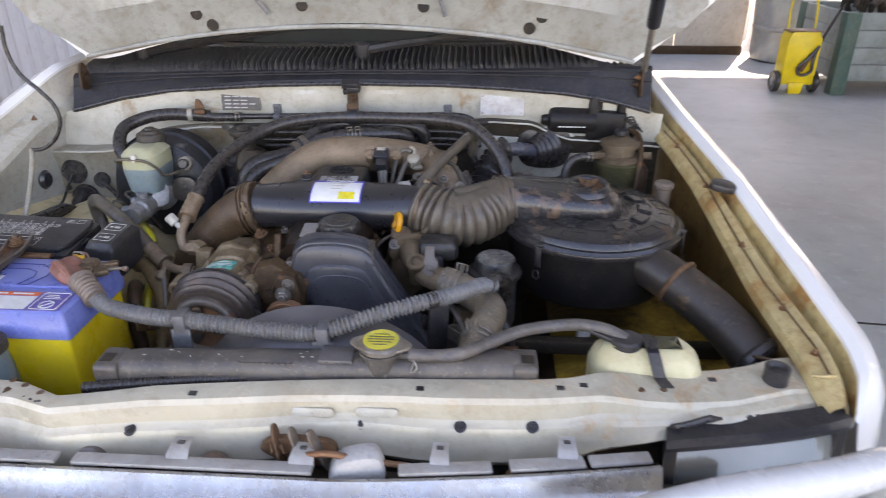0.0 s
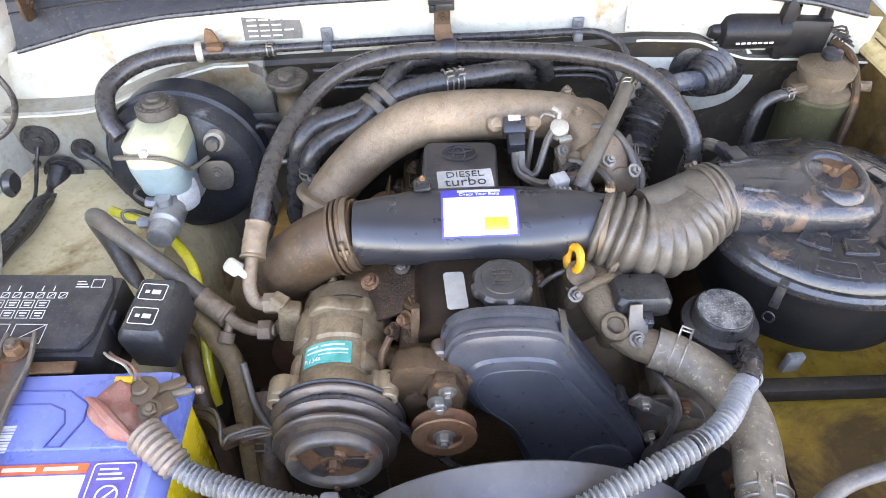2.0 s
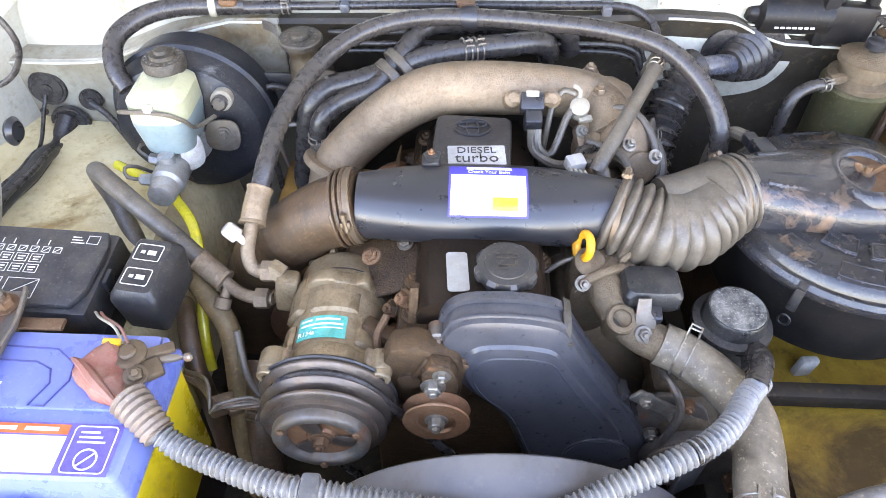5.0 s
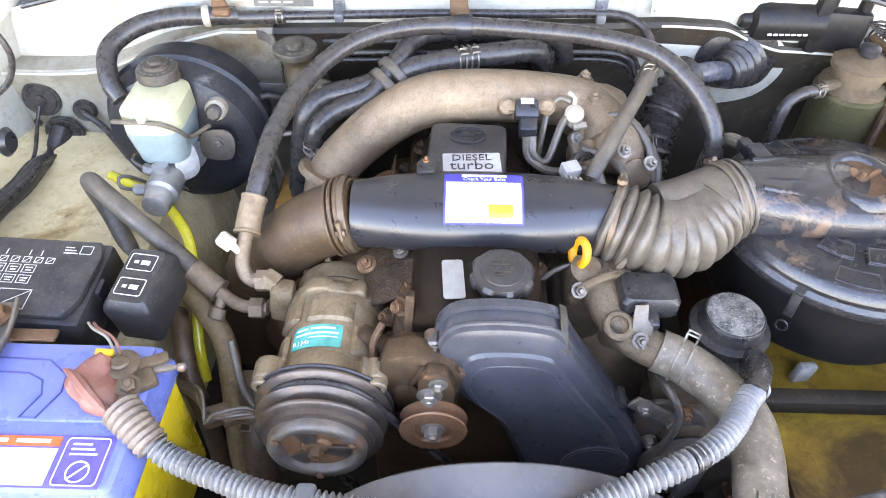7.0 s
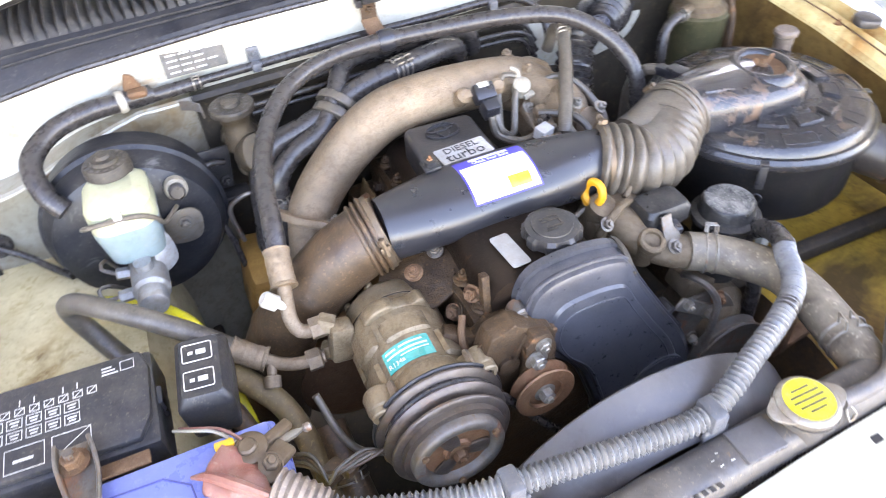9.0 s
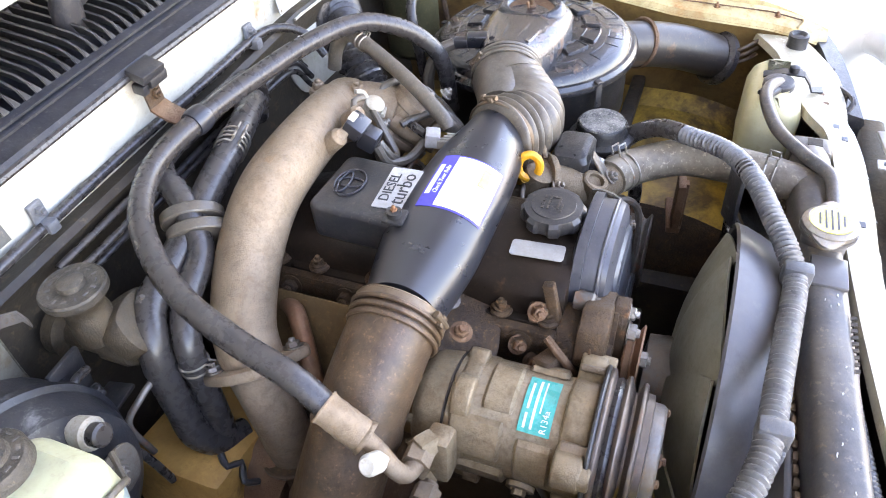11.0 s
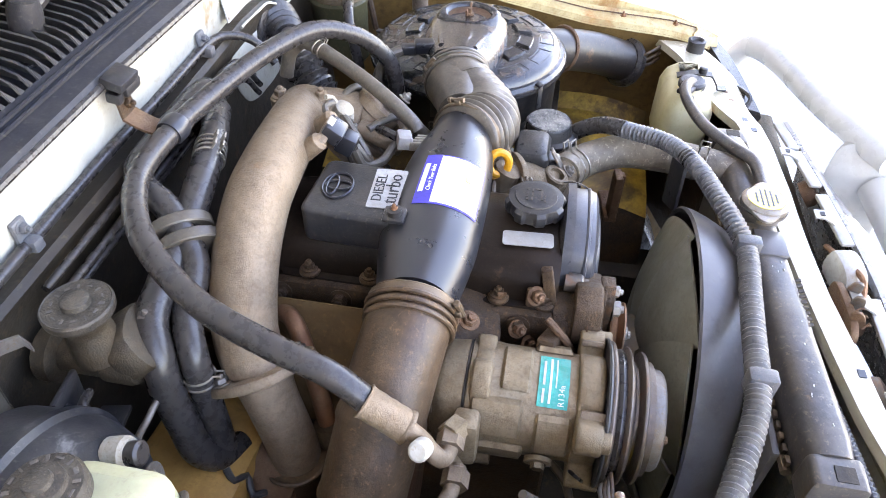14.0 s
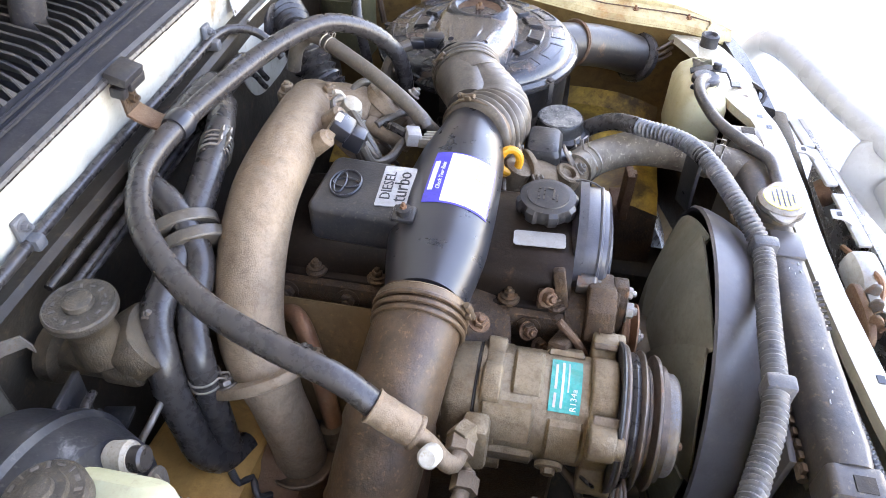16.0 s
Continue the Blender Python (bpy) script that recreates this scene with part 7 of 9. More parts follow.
for k in range(40):
    if tab_mesh is None:
        first = part("crimp_tab", box(BM(), (-0.17, 0.0895, 0.948), (0.0085, 0.005, 0.02), bevel=0.001), "brass", rad)
        tab_mesh = first.data
    else:
        ob = new("crimp_tab", tab_mesh)
        ob.parent = rad
        ob.matrix_parent_inverse = rad.matrix_basis.inverted()
        ob.matrix_basis = Matrix.Translation((0.0131 * k, 0.0007 * k, 0))
bm = BM()
lathe(bm, [(0.024, -0.03), (0.024, 0.0), (0.030, 0.002), (0.030, 0.006)], (0.163, 0.076, 1.0), (0, 0, 1), 28)
part("neck", bm, "tank_rad", rad)
bm = BM()
lathe(bm, [(0.027, 0.0), (0.029, 0.001), (0.029, 0.007), (0.026, 0.010), (0.024, 0.0105), (0.01, 0.0108)], (0.163, 0.076, 1.006), (0, 0, 1), 32)
for s in (-1, 1):
    prism(bm, smooth_outline([(0.020, -0.016), (0.036, -0.009), (0.041, 0.0), (0.036, 0.009), (0.020, 0.016)], 4), 0.004, pose(0.163, 0.076, 1.008, 0, 0, -6 if s > 0 else 174), 0.001)
rc = part("radiator_cap", bm, "steel", rad, "bright metal radiator cap")
part("cap_label", lathe(BM(), [(0.0235, 0), (0.0235, 0.0006), (0.01, 0.0007)], (0.163, 0.076, 1.0168), (0, 0, 1), 28), "yellow_label", rc, "round yellow warning label")
bm = BM()
for k, (x, y, w) in enumerate(((0, 0.012, 0.02), (0, 0.006, 0.032), (0, 0.0, 0.034), (0, -0.006, 0.03), (0, -0.012, 0.018))):
    slab(bm, Matrix.Translation((0.163, 0.076, 1.0175)), x - w / 2, y - 0.001, x + w / 2, y + 0.001, 0.0003)
part("label_line", bm, "filter", rc)
bm = BM()
tube(bm, [(0.185, 0.070, 0.998), (0.21, 0.068, 1.0)], 0.005, 10)
part("overflow_spigot", bm, "tank_rad", rad)
ov = thing("overflow_hose", (0.3, 0.1, 0.99), "grey rubber coolant overflow hose", "hose")
part("hose", tube(BM(), [(0.20, 0.068, 1.0), (0.235, 0.068, 1.0), (0.268, 0.073, 1.002), (0.30, 0.098, 1.001), (0.345, 0.130, 1.002), (0.39, 0.145, 1.003), (0.43, 0.151, 1.003), (0.465, 0.146, 1.000), (0.490, 0.133, 0.993)], 0.0085, 12), "hose_grey", ov)
bm = BM()
tube(bm, [(0.205, 0.062, 0.998), (0.212, 0.056, 0.988), (0.204, 0.054, 0.982), (0.207, 0.064, 0.99)], 0.0015, 6)
part("clip", bm, "steel", ov)

# ---- coolant bottle ----
bt = thing("coolant_bottle", (0.52, 0.13, 0.872), "milky white coolant overflow bottle in a steel strap", "bottle")
rings = []
for z, g in ((0.872, 0.014), (0.876, 0.005), (0.886, 0.0), (0.965, 0.0), (0.985, 0.006), (0.997, 0.016), (1.002, 0.03)):
    rings.append([(0.53 + x, 0.134 + y, z) for x, y in rounded(0.150 - 2 * g, 0.080 - 2 * g, 0.026)])
part("body", ring_faces(BM(), rings), "bottle", bt)
bm = BM()
lathe(bm, [(0.022, 0.99), (0.022, 1.006), (0.019, 1.009), (0.008, 1.010)], (0.503, 0.133, 0), (0, 0, 1), 24)
box(bm, (0.485, 0.14, 1.004), (0.06, 0.022, 0.008), (0, 8, -25), 0.003)
part("cap", bm, "plastic_dusty", bt, "black snap cap")
bm = BM()
sheet(bm, [[(0.545 + dx, 0.155, 1.0), (0.545 + dx, 0.13, 1.008), (0.546 + dx, 0.10, 1.006), (0.550 + dx, 0.090, 0.992), (0.554 + dx, 0.084, 0.979), (0.561 + dx, 0.068, 0.976)] for dx in (-0.022, -0.014, -0.006)], 0.0025)
lathe(bm, [(0.007, 0), (0.007, 0.008), (0.005, 0.009)], (0.533, 0.115, 1.008), (0, 0, 1), 14)
part("strap", bm, "plastic_dusty", bt, "black-brown steel hold-down strap")
bm = BM()
box(bm, (0.545, 0.115, 0.866), (0.15, 0.075, 0.006), bevel=0.002)
box(bm, (0.545, 0.070, 0.90), (0.05, 0.006, 0.075), (14, 0, 0), 0.002)
part("shelf", bm, "bracket", bt, "rusty steel shelf under the bottle")
for ob in bt.children_recursive:
    ob.data.transform(Matrix.Translation((-0.012, 0.0, -0.012)))

# ---- upper radiator hose ----
uh = thing("radiator_hose", (0.27, 0.25, 0.9), "grey-brown moulded rubber radiator hose", "hose")
part("hose", tube(BM(), [(0.228, 0.325, 0.972), (0.255, 0.312, 0.968), (0.285, 0.285, 0.965), (0.305, 0.245, 0.968), (0.302, 0.20, 0.972), (0.292, 0.16, 0.975), (0.285, 0.115, 0.972), (0.28, 0.09, 0.968)], lambda s: 0.0245, 22), "hose_dusty", uh)
for p, a, ear in (((0.254, 0.313, 0.968), (0.8, -0.5, 0), (0.1, 0.3, 1)), ((0.288, 0.135, 0.975), (-0.2, -1, 0), (-0.2, 0.3, 1))):
    part("spring_clamp", spring_clamp(BM(), p, a, 0.0256, ear, 0.012, 0.0014), "steel", uh, "wire spring clamp with square loops")

# ---- battery ----
BX0, BX1, BY0, BY1 = -0.565, -0.294, 0.122, 0.290
bat = thing("battery", (-0.43, 0.206, 0.79), "yellow car battery with a blue lid", "battery")
rings = []
cx, cy = (BX0 + BX1) / 2, (BY0 + BY1) / 2
W, H = BX1 - BX0, BY1 - BY0
for z, g in ((0.79, 0.006), (0.795, 0.003), (0.968, 0.0), (0.975, 0.002)):
    rings.append([(cx + x, cy + y, z) for x, y in rounded(W - 0.012 - 2 * g, H - 0.010 - 2 * g, 0.006, 3)])
part("case", ring_faces(BM(), rings), "bat_yellow", bat, "glossy yellow battery case")
rings = []
for z, g in ((0.966, 0.0), (0.982, 0.0), (0.986, 0.002), (1.006, 0.004), (1.0095, 0.008)):
    rings.append([(cx + x, cy + y, z) for x, y in rounded(W - 2 * g, H - 2 * g, 0.006, 3)])
lidb = part("lid", ring_faces(BM(), rings), "bat_blue", bat, "blue plastic battery lid")
part("lid_step", prism(BM(), rounded(W - 0.02, 0.088, 0.004), 0.0045, Matrix.Translation((cx, 0.2385, 1.0085)), 0.001), "bat_blue", lidb)
bm = BM()
tube(bm, [(-0.475, 0.265, 1.0132), (-0.405, 0.262, 1.0132), (-0.382, 0.245, 1.0132), (-0.379, 0.225, 1.0132), (-0.392, 0.196, 1.0132), (-0.408, 0.196, 1.0132), (-0.397, 0.222, 1.0132), (-0.403, 0.238, 1.0132), (-0.42, 0.246, 1.0132), (-0.46, 0.247, 1.0132)], 0.0011, 6, straight=True)
part("handle_groove", bm, "bat_blue_dark", lidb)
mL = patch((-0.43, 0.155, 1.0097), (1, 0, 0), (0, 1, 0))
lab = part("label", slab(BM(), mL, -0.12, -0.026, 0.122, 0.026, 0.0006), "violet_label", bat, "printed battery label")
part("label_field", slab(BM(), mL, -0.118, -0.024, 0.072, 0.012, 0.0004, 0.0007), "white_label", lab)
part("label_band", slab(BM(), mL, -0.118, 0.014, 0.072, 0.024, 0.0004, 0.0007), "orange_label", lab)
bm = BM()
for x in (-0.11, -0.06, -0.01, 0.03):
    slab(bm, mL, x, 0.017, x + 0.032, 0.021, 0.0003, 0.0012)
part("label_line", bm, "white_label", lab)
bm = BM()
for r0, r1, w, h in ((0, 0, 0.040, 0.046),):
    o = [Vector((0.098 + x, y, 0.0011)) for x, y in rounded(w, h, 0.004)]
    tube(bm, [mL @ v for v in o + o[:1]], 0.0007, 4, straight=True)
tube(bm, [mL @ Vector((0.098 + 0.010 * math.cos(a), -0.010 + 0.010 * math.sin(a), 0.0011)) for a in [2 * math.pi * k / 20 for k in range(21)]], 0.0009, 4, straight=True)
tube(bm, [mL @ Vector((0.091, -0.017, 0.0011)), mL @ Vector((0.105, -0.003, 0.0011))], 0.0009, 4, straight=True)
for k in range(3):
    slab(bm, mL, 0.084, 0.006 + 0.005 * k, 0.084 + 0.026 - 0.004 * k, 0.008 + 0.005 * k, 0.0003, 0.0008)
part("label_symbol", bm, "white_label", lab)
bm = BM()
for k in range(9):
    box(bm, (-0.452, 0.192 + 0.0035 * k, 1.0137), (0.016, 0.0016 + 0.0007 * (k % 3), 0.0006), bevel=0)
part("code_label", bm, "white_label", bat)
part("vent_plug", lathe(BM(), [(0.011, 0), (0.011, 0.002), (0.008, 0.0025)], (-0.475, 0.235, 1.013), (0, 0, 1), 20), "orange_label", bat, "orange indicator plug")
for k in range(2):
    part("case_foot", box(BM(), (-0.385 - 0.075 * k, 0.116, 0.80), (0.06, 0.014, 0.012), bevel=0.004), "bat_yellow", bat)
# terminal, clamp and cracked red boot
bm = BM()
lathe(bm, [(0.010, 1.008), (0.009, 1.028), (0.007, 1.030)], (-0.326, 0.252, 0), (0, 0, 1), 18)
lathe(bm, [(0.018, 1.012), (0.018, 1.024), (0.015, 1.026), (0.010, 1.026)], (-0.326, 0.252, 0), (0, 0, 1), 20)
box(bm, (-0.305, 0.258, 1.018), (0.045, 0.012, 0.008), (0, 0, 25), 0.003)
bolt(bm, (-0.311, 0.228, 1.022), (0.3, -0.3, 1), 0.008, 0.008)
box(bm, (-0.313, 0.225, 1.018), (0.022, 0.03, 0.008), (0, 0, -20), 0.003)
box(bm, (-0.300, 0.240, 1.016), (0.020, 0.022, 0.010), (0, 0, 35), 0.003)
term = part("terminal_clamp", bm, "brass", bat, "dirty brass terminal clamp")
rings = []
rnd = random.Random(5)
for k in range(15):
    q = k / 14
    c = Vector((-0.362, 0.247, 1.022)).lerp(Vector((-0.312, 0.196, 1.018)), q)
    w = 0.024 * math.sqrt(max(0.02, 1 - (2 * q - 0.5) ** 2 * 0.62)) * (1.0 if q < 0.6 else 1 - 0.45 * (q - 0.6) / 0.4)
    if k == 0:
        w *= 0.45
    d = Vector((0.70, -0.50, 0)).normalized()
    side = Vector((-d.y, d.x, 0))
    ring = []
    for j in range(20):
        a = 2 * math.pi * j / 20
        ww = w * (1 + 0.10 * math.sin(3 * a + 4 * q) + rnd.uniform(-0.035, 0.035))
        ring.append(c + side * (ww * math.cos(a)) + Vector((0, 0, 0.55 * ww * math.sin(a) + 0.003 * math.sin(9 * q + a))))
    rings.append(ring)
part("red_boot", ring_faces(BM(), rings), "red_boot", bat, "faded red rubber terminal boot, folded back", 1.2)
part("boot_fold", tube(BM(), [(-0.378, 0.243, 1.026), (-0.360, 0.230, 1.034), (-0.338, 0.210, 1.034), (-0.314, 0.192, 1.026)], lambda q: 0.006 * math.sin(math.pi * (0.1 + 0.8 * q)), 8), "red_boot", bat)
part("lever_arm", prism(BM(), [(0.0, -0.007), (0.036, -0.0035), (0.045, 0.0), (0.036, 0.0035), (0.0, 0.007)], 0.005, pose(-0.318, 0.250, 1.012, 0, 2, 10), 0.001), "steel", bat, "dull steel clamp arm")
part("arm_tip", lathe(BM(), [(0.003, 0), (0.0045, 0.002), (0.0045, 0.007), (0.002, 0.009)], (-0.275, 0.2575, 1.0125), (1, 0.18, -0.03), 12), "steel", bat)
for k, (dx, mt_) in enumerate(((0.0, "bone"), (0.006, "red_boot"))):
    part("thin_wire", tube(BM(), [(-0.392 + dx, 0.318, 1.004), (-0.375 + dx, 0.30, 1.018), (-0.352 + dx, 0.284, 1.024), (-0.335 + dx, 0.262, 1.026)], 0.0017, 6), mt_, bat)
part("yellow_tag", box(BM(), (-0.345, 0.262, 1.028), (0.018, 0.008, 0.007), (0, 10, 5), 0.002), "yellow", bat)
hd = thing("battery_clamp", (-0.47, 0.2, 1.0), "greasy steel battery hold-down clamp", "clamp")
rows = []
for f in (-1.0, -0.93, -0.7, 0.0, 0.7, 0.93, 1.0):
    rows.append([(-0.474 + 0.002 * k + f * hw, y, z + (0.008 if abs(f) == 1.0 else 0.002 if abs(f) > 0.9 else 0.0)) for k, (y, z, hw) in enumerate(((0.325, 1.026, 0.015), (0.305, 1.024, 0.017), (0.285, 1.019, 0.016), (0.262, 1.017, 0.012), (0.240, 1.0165, 0.0095), (0.205, 1.016, 0.010), (0.175, 1.015, 0.013), (0.145, 1.014, 0.015), (0.122, 1.010, 0.015), (0.110, 0.998, 0.014), (0.092, 0.984, 0.012)))])
part("strap", sheet(BM(), rows, 0.0025), "steel_worn", hd)
for f in (-1, 1):
    part("strap_edge", tube(BM(), [(-0.474 + 0.002 * k + f * hw, y, z + 0.009) for k, (y, z, hw) in enumerate(((0.325, 1.026, 0.015), (0.305, 1.024, 0.017), (0.285, 1.019, 0.016), (0.262, 1.017, 0.012), (0.240, 1.0165, 0.0095), (0.205, 1.016, 0.010), (0.175, 1.015, 0.013), (0.145, 1.014, 0.015), (0.122, 1.010, 0.015)))], 0.0022, 8), "steel_worn", hd, "crusted bluish steel edge")
part("rod", tube(BM(), [(-0.474, 0.305, 0.85), (-0.474, 0.305, 1.045)], 0.005, 8), "steel_worn", hd)
part("nut", bolt(BM(), (-0.474, 0.305, 1.028), (0, 0, 1), 0.010, 0.01), "rust", hd)
part("angle", box(BM(), (-0.44, 0.293, 1.013), (0.055, 0.014, 0.005), bevel=0.001), "rust", hd)
# battery cable in conduit along the top of the radiator
bc = thing("battery_cable", (0.0, 0.11, 0.99), "battery cable in grey corrugated conduit", "cable")
part("sleeve", tube(BM(), [(-0.312, 0.205, 1.018), (-0.296, 0.192, 1.014), (-0.276, 0.176, 1.004)], lambda s: 0.0185 - 0.003 * s, 18, 0.0012, rib=(0.0068, 0.07)), "boot_grey", bc, "ribbed pinkish grey rubber boot")
part("conduit", tube(BM(), [(-0.278, 0.178, 1.005), (-0.255, 0.166, 0.998), (-0.21, 0.149, 0.999), (-0.165, 0.133, 1.003), (-0.123, 0.125, 1.006), (-0.06, 0.119, 1.003), (0.0, 0.113, 1.001), (0.07, 0.108, 1.003), (0.11, 0.119, 1.011), (0.15, 0.136, 1.018), (0.20, 0.157, 1.024), (0.242, 0.181, 1.024), (0.268, 0.207, 1.02), (0.289, 0.236, 1.013), (0.309, 0.257, 1.005)], 0.0108, 14, 0.0011, rib=(0.0062, 0.17)), "loom", bc)
part("tail", tube(BM(), [(0.300, 0.247, 1.009), (0.312, 0.268, 1.005), (0.322, 0.288, 0.996), (0.329, 0.312, 0.978), (0.330, 0.328, 0.955), (0.330, 0.335, 0.92)], 0.0125, 12), "rubber", bc, "smooth black hose end")
part("bracket", prism(BM(), [(-0.016, -0.075), (0.014, -0.075), (0.018, 0.0), (-0.012, 0.004)], 0.006, pose(0.228, 0.176, 1.012, 90, 0, 28), 0.0015), "plastic_dusty", bc, "black bracket under the conduit")
part("tape", lathe(BM(), [(0.0118, -0.007), (0.0125, 0.0), (0.0118, 0.007)], (0.222, 0.168, 1.024), (0.85, 0.45, 0), 16), "rubber", bc)
for p in ((-0.123, 0.125, 1.006), (0.080, 0.109, 1.003)):
    bm = BM()
    box(bm, (p[0], p[1] - 0.002, p[2] + 0.001), (0.018, 0.029, 0.027), (0, 0, 0), 0.004)
    box(bm, (p[0], p[1] - 0.012, p[2] - 0.03), (0.028, 0.005, 0.045), (0, 0, 0), 0.002)
    part("cable_clip", bm, "dark_grey", bc, "dark grey plastic cable clip")

# ---- fuse box and relay box ----
fb = thing("fuse_box", (-0.52, 0.375, 0.93), "black plastic fuse box with a printed lid", "fuse box")
FM = pose(-0.518, 0.376, 0.985, 6, 1, -2)
bm = BM()
box(bm, None, (0.235, 0.115, 0.055), bevel=0.006, m=FM)
box(bm, None, (0.215, 0.10, 0.07), bevel=0.006, m=FM @ pose(0, 0, -0.045))
part("base", bm, "plastic_dusty", fb)
fl = part("lid", prism(BM(), [(-0.115, -0.052), (0.100, -0.052), (0.112, -0.030), (0.115, 0.030), (0.108, 0.052), (-0.115, 0.052)], 0.010, FM @ Matrix.Translation((0, 0, 0.027)), 0.003), "plastic_dusty", fb)
bm = BM()
LM = FM @ Matrix.Translation((0, 0, 0.0372))
rnd = random.Random(3)
def outline(x, y, w, h, t_=0.0008):
    for a, b, c, d in ((0, 0, w, t_), (0, h - t_, w, h), (0, 0, t_, h), (w - t_, 0, w, h)):
        slab(bm, LM, x + a, y + b, x + c, y + d, 0.0002)


def slash(x, y, w, h):
    box(bm, None, (math.hypot(w, h) * 0.92, 0.0008, 0.0002), bevel=0, m=LM @ pose(x + w / 2, y + h / 2, 0.0001, 0, 0, math.degrees(math.atan2(h, w))))


for k in range(13):
    x = -0.107 + 0.0135 * k
    outline(x, 0.016, 0.0095, 0.0085)
    slash(x, 0.016, 0.0095, 0.0085)
    if k % 3:
        slab(bm, LM, x + 0.004, 0.0265, x + 0.0052, 0.034, 0.0002)
for r in range(2):
    for k in range(9):
        x, y = -0.107 + 0.0175 * k, 0.002 - 0.0145 * r
        if k < 4:
            for q in range(4):
                slab(bm, LM, x + rnd.uniform(0, 0.002), y + 0.0026 * q, x + 0.009 + rnd.uniform(0, 0.004), y + 0.0026 * q + 0.0014, 0.0002)
        else:
            outline(x, y, 0.0145, 0.0115)
            slab(bm, LM, x + 0.003, y + 0.0065, x + 0.0115, y + 0.0083, 0.0002)
            slab(bm, LM, x + 0.004, y + 0.003, x + 0.0105, y + 0.0046, 0.0002)
for k in range(4):
    x = -0.105 + 0.042 * k
    outline(x, -0.046, 0.036, 0.026)
    if k % 2:
        slash(x, -0.046, 0.036, 0.026)
    else:
        slab(bm, LM, x + 0.008, -0.036, x + 0.026, -0.033, 0.0002)
for q in range(3):
    slab(bm, LM, 0.070, 0.032 + 0.004 * q, 0.086 - 0.003 * q, 0.0335 + 0.004 * q, 0.0002)
outline(0.088, 0.032, 0.014, 0.012)
part("printed_diagram", bm, "pale_print", fl, "pale printed fuse diagram")
part("latch", box(BM(), None, (0.018, 0.022, 0.03), bevel=0.003, m=FM @ pose(0.113, 0.0, 0.008)), "plastic", fb)
rl = thing("relay_box", (-0.352, 0.37, 0.95), "small black plastic relay box", "relay box")
RM = pose(-0.353, 0.377, 0.987, 6, 2, -6)
bm = BM()
rings = []
for z, g in ((-0.035, 0.003), (0.018, 0.0), (0.026, 0.002), (0.034, 0.008)):
    rings.append([RM @ Vector((x, y, z)) for x, y in rounded(0.056 - 2 * g, 0.088 - 2 * g, 0.006, 3)])
ring_faces(bm, rings)
rbx = part("case", bm, "plastic_dusty", rl)
bm = BM()
for cy_ in (0.018, -0.016):
    o = [RM @ Vector((x - 0.002, y + cy_, 0.0343)) for x, y in rounded(0.030, 0.022, 0.002, 2)]
    tube(bm, o + o[:1], 0.0006, 4, straight=True)
    slab(bm, RM, -0.011, cy_ - 0.002, -0.006, cy_ + 0.002, 0.0004, 0.034)
    slab(bm, RM, -0.003, cy_ - 0.003, 0.007, cy_ + 0.003, 0.0004, 0.034)
part("printed_symbol", bm, "pale_print", rbx)

# ---- brake servo, master cylinder, reservoir ----
bs_ = thing("brake_servo", (-0.395, 0.74, 0.87), "scratched black brake servo drum", "brake servo")
part("drum", lathe(BM(), [(0.04, -0.655), (0.085, -0.66), (0.105, -0.672), (0.113, -0.69), (0.116, -0.70), (0.121, -0.704), (0.121, -0.712), (0.117, -0.715), (0.115, -0.75), (0.09, -0.775), (0.05, -0.785)], (-0.395, 0, 0.985), (0, -1, 0), 56), "booster", bs_)
bm = BM()
lathe(bm, [(0.0145, -0.01), (0.0145, 0.006), (0.012, 0.009)], (-0.330, 0.655, 1.052), (0.1, -1, 0.25), 20)
part("valve_collar", bm, "bone", bs_, "off-white check valve collar")
part("valve_plug", lathe(BM(), [(0.0105, 0.0), (0.0105, 0.014), (0.008, 0.016)], (-0.330, 0.651, 1.053), (0.1, -1, 0.25), 16), "rubber", bs_)
bm = BM()
prism(bm, smooth_outline([(-0.026, -0.026), (0.012, -0.03), (0.024, 0.0), (0.014, 0.020), (-0.02, 0.014)], 4), 0.003, pose(-0.335, 0.645, 1.005, 90, 0, 0), 0.001)
bolt(bm, (-0.334, 0.642, 1.005), (0, -1, 0), 0.007)
part("bracket", bm, "steel_worn", bs_)
mc = thing("brake_master_cylinder", (-0.395, 0.59, 0.96), "dull alloy brake master cylinder", "cylinder")
bm = BM()
lathe(bm, [(0.012, -0.524), (0.017, -0.526), (0.0185, -0.534), (0.0185, -0.548), (0.0225, -0.553), (0.0225, -0.578), (0.0225, -0.64), (0.035, -0.645), (0.035, -0.662)], (-0.393, 0, 0.985), (0, -1, 0), 24)
for y in (0.575, 0.61):
    lathe(bm, [(0.011, 0), (0.011, 0.018)], (-0.393, y, 0.998), (0, 0, 1), 14)
lathe(bm, [(0.008, 0), (0.008, 0.02), (0.006, 0.022)], (-0.41, 0.56, 0.985), (-1, 0, 0), 6)
lathe(bm, [(0.008, 0), (0.008, 0.02), (0.006, 0.022)], (-0.41, 0.60, 0.985), (-1, 0, 0.2), 6)
prism(bm, smooth_outline([(-0.014, -0.022), (0.012, -0.022), (0.020, 0.0), (0.016, 0.02), (-0.008, 0.014)], 4), 0.005, pose(-0.372, 0.60, 1.004, 70, 0, 40), 0.001)
lathe(bm, [(0.013, 0), (0.013, 0.014), (0.009, 0.016)], (-0.393, 0.552, 0.985), (-0.2, -1, 0.5), 18)
part("body", bm, "cast_silver", mc)
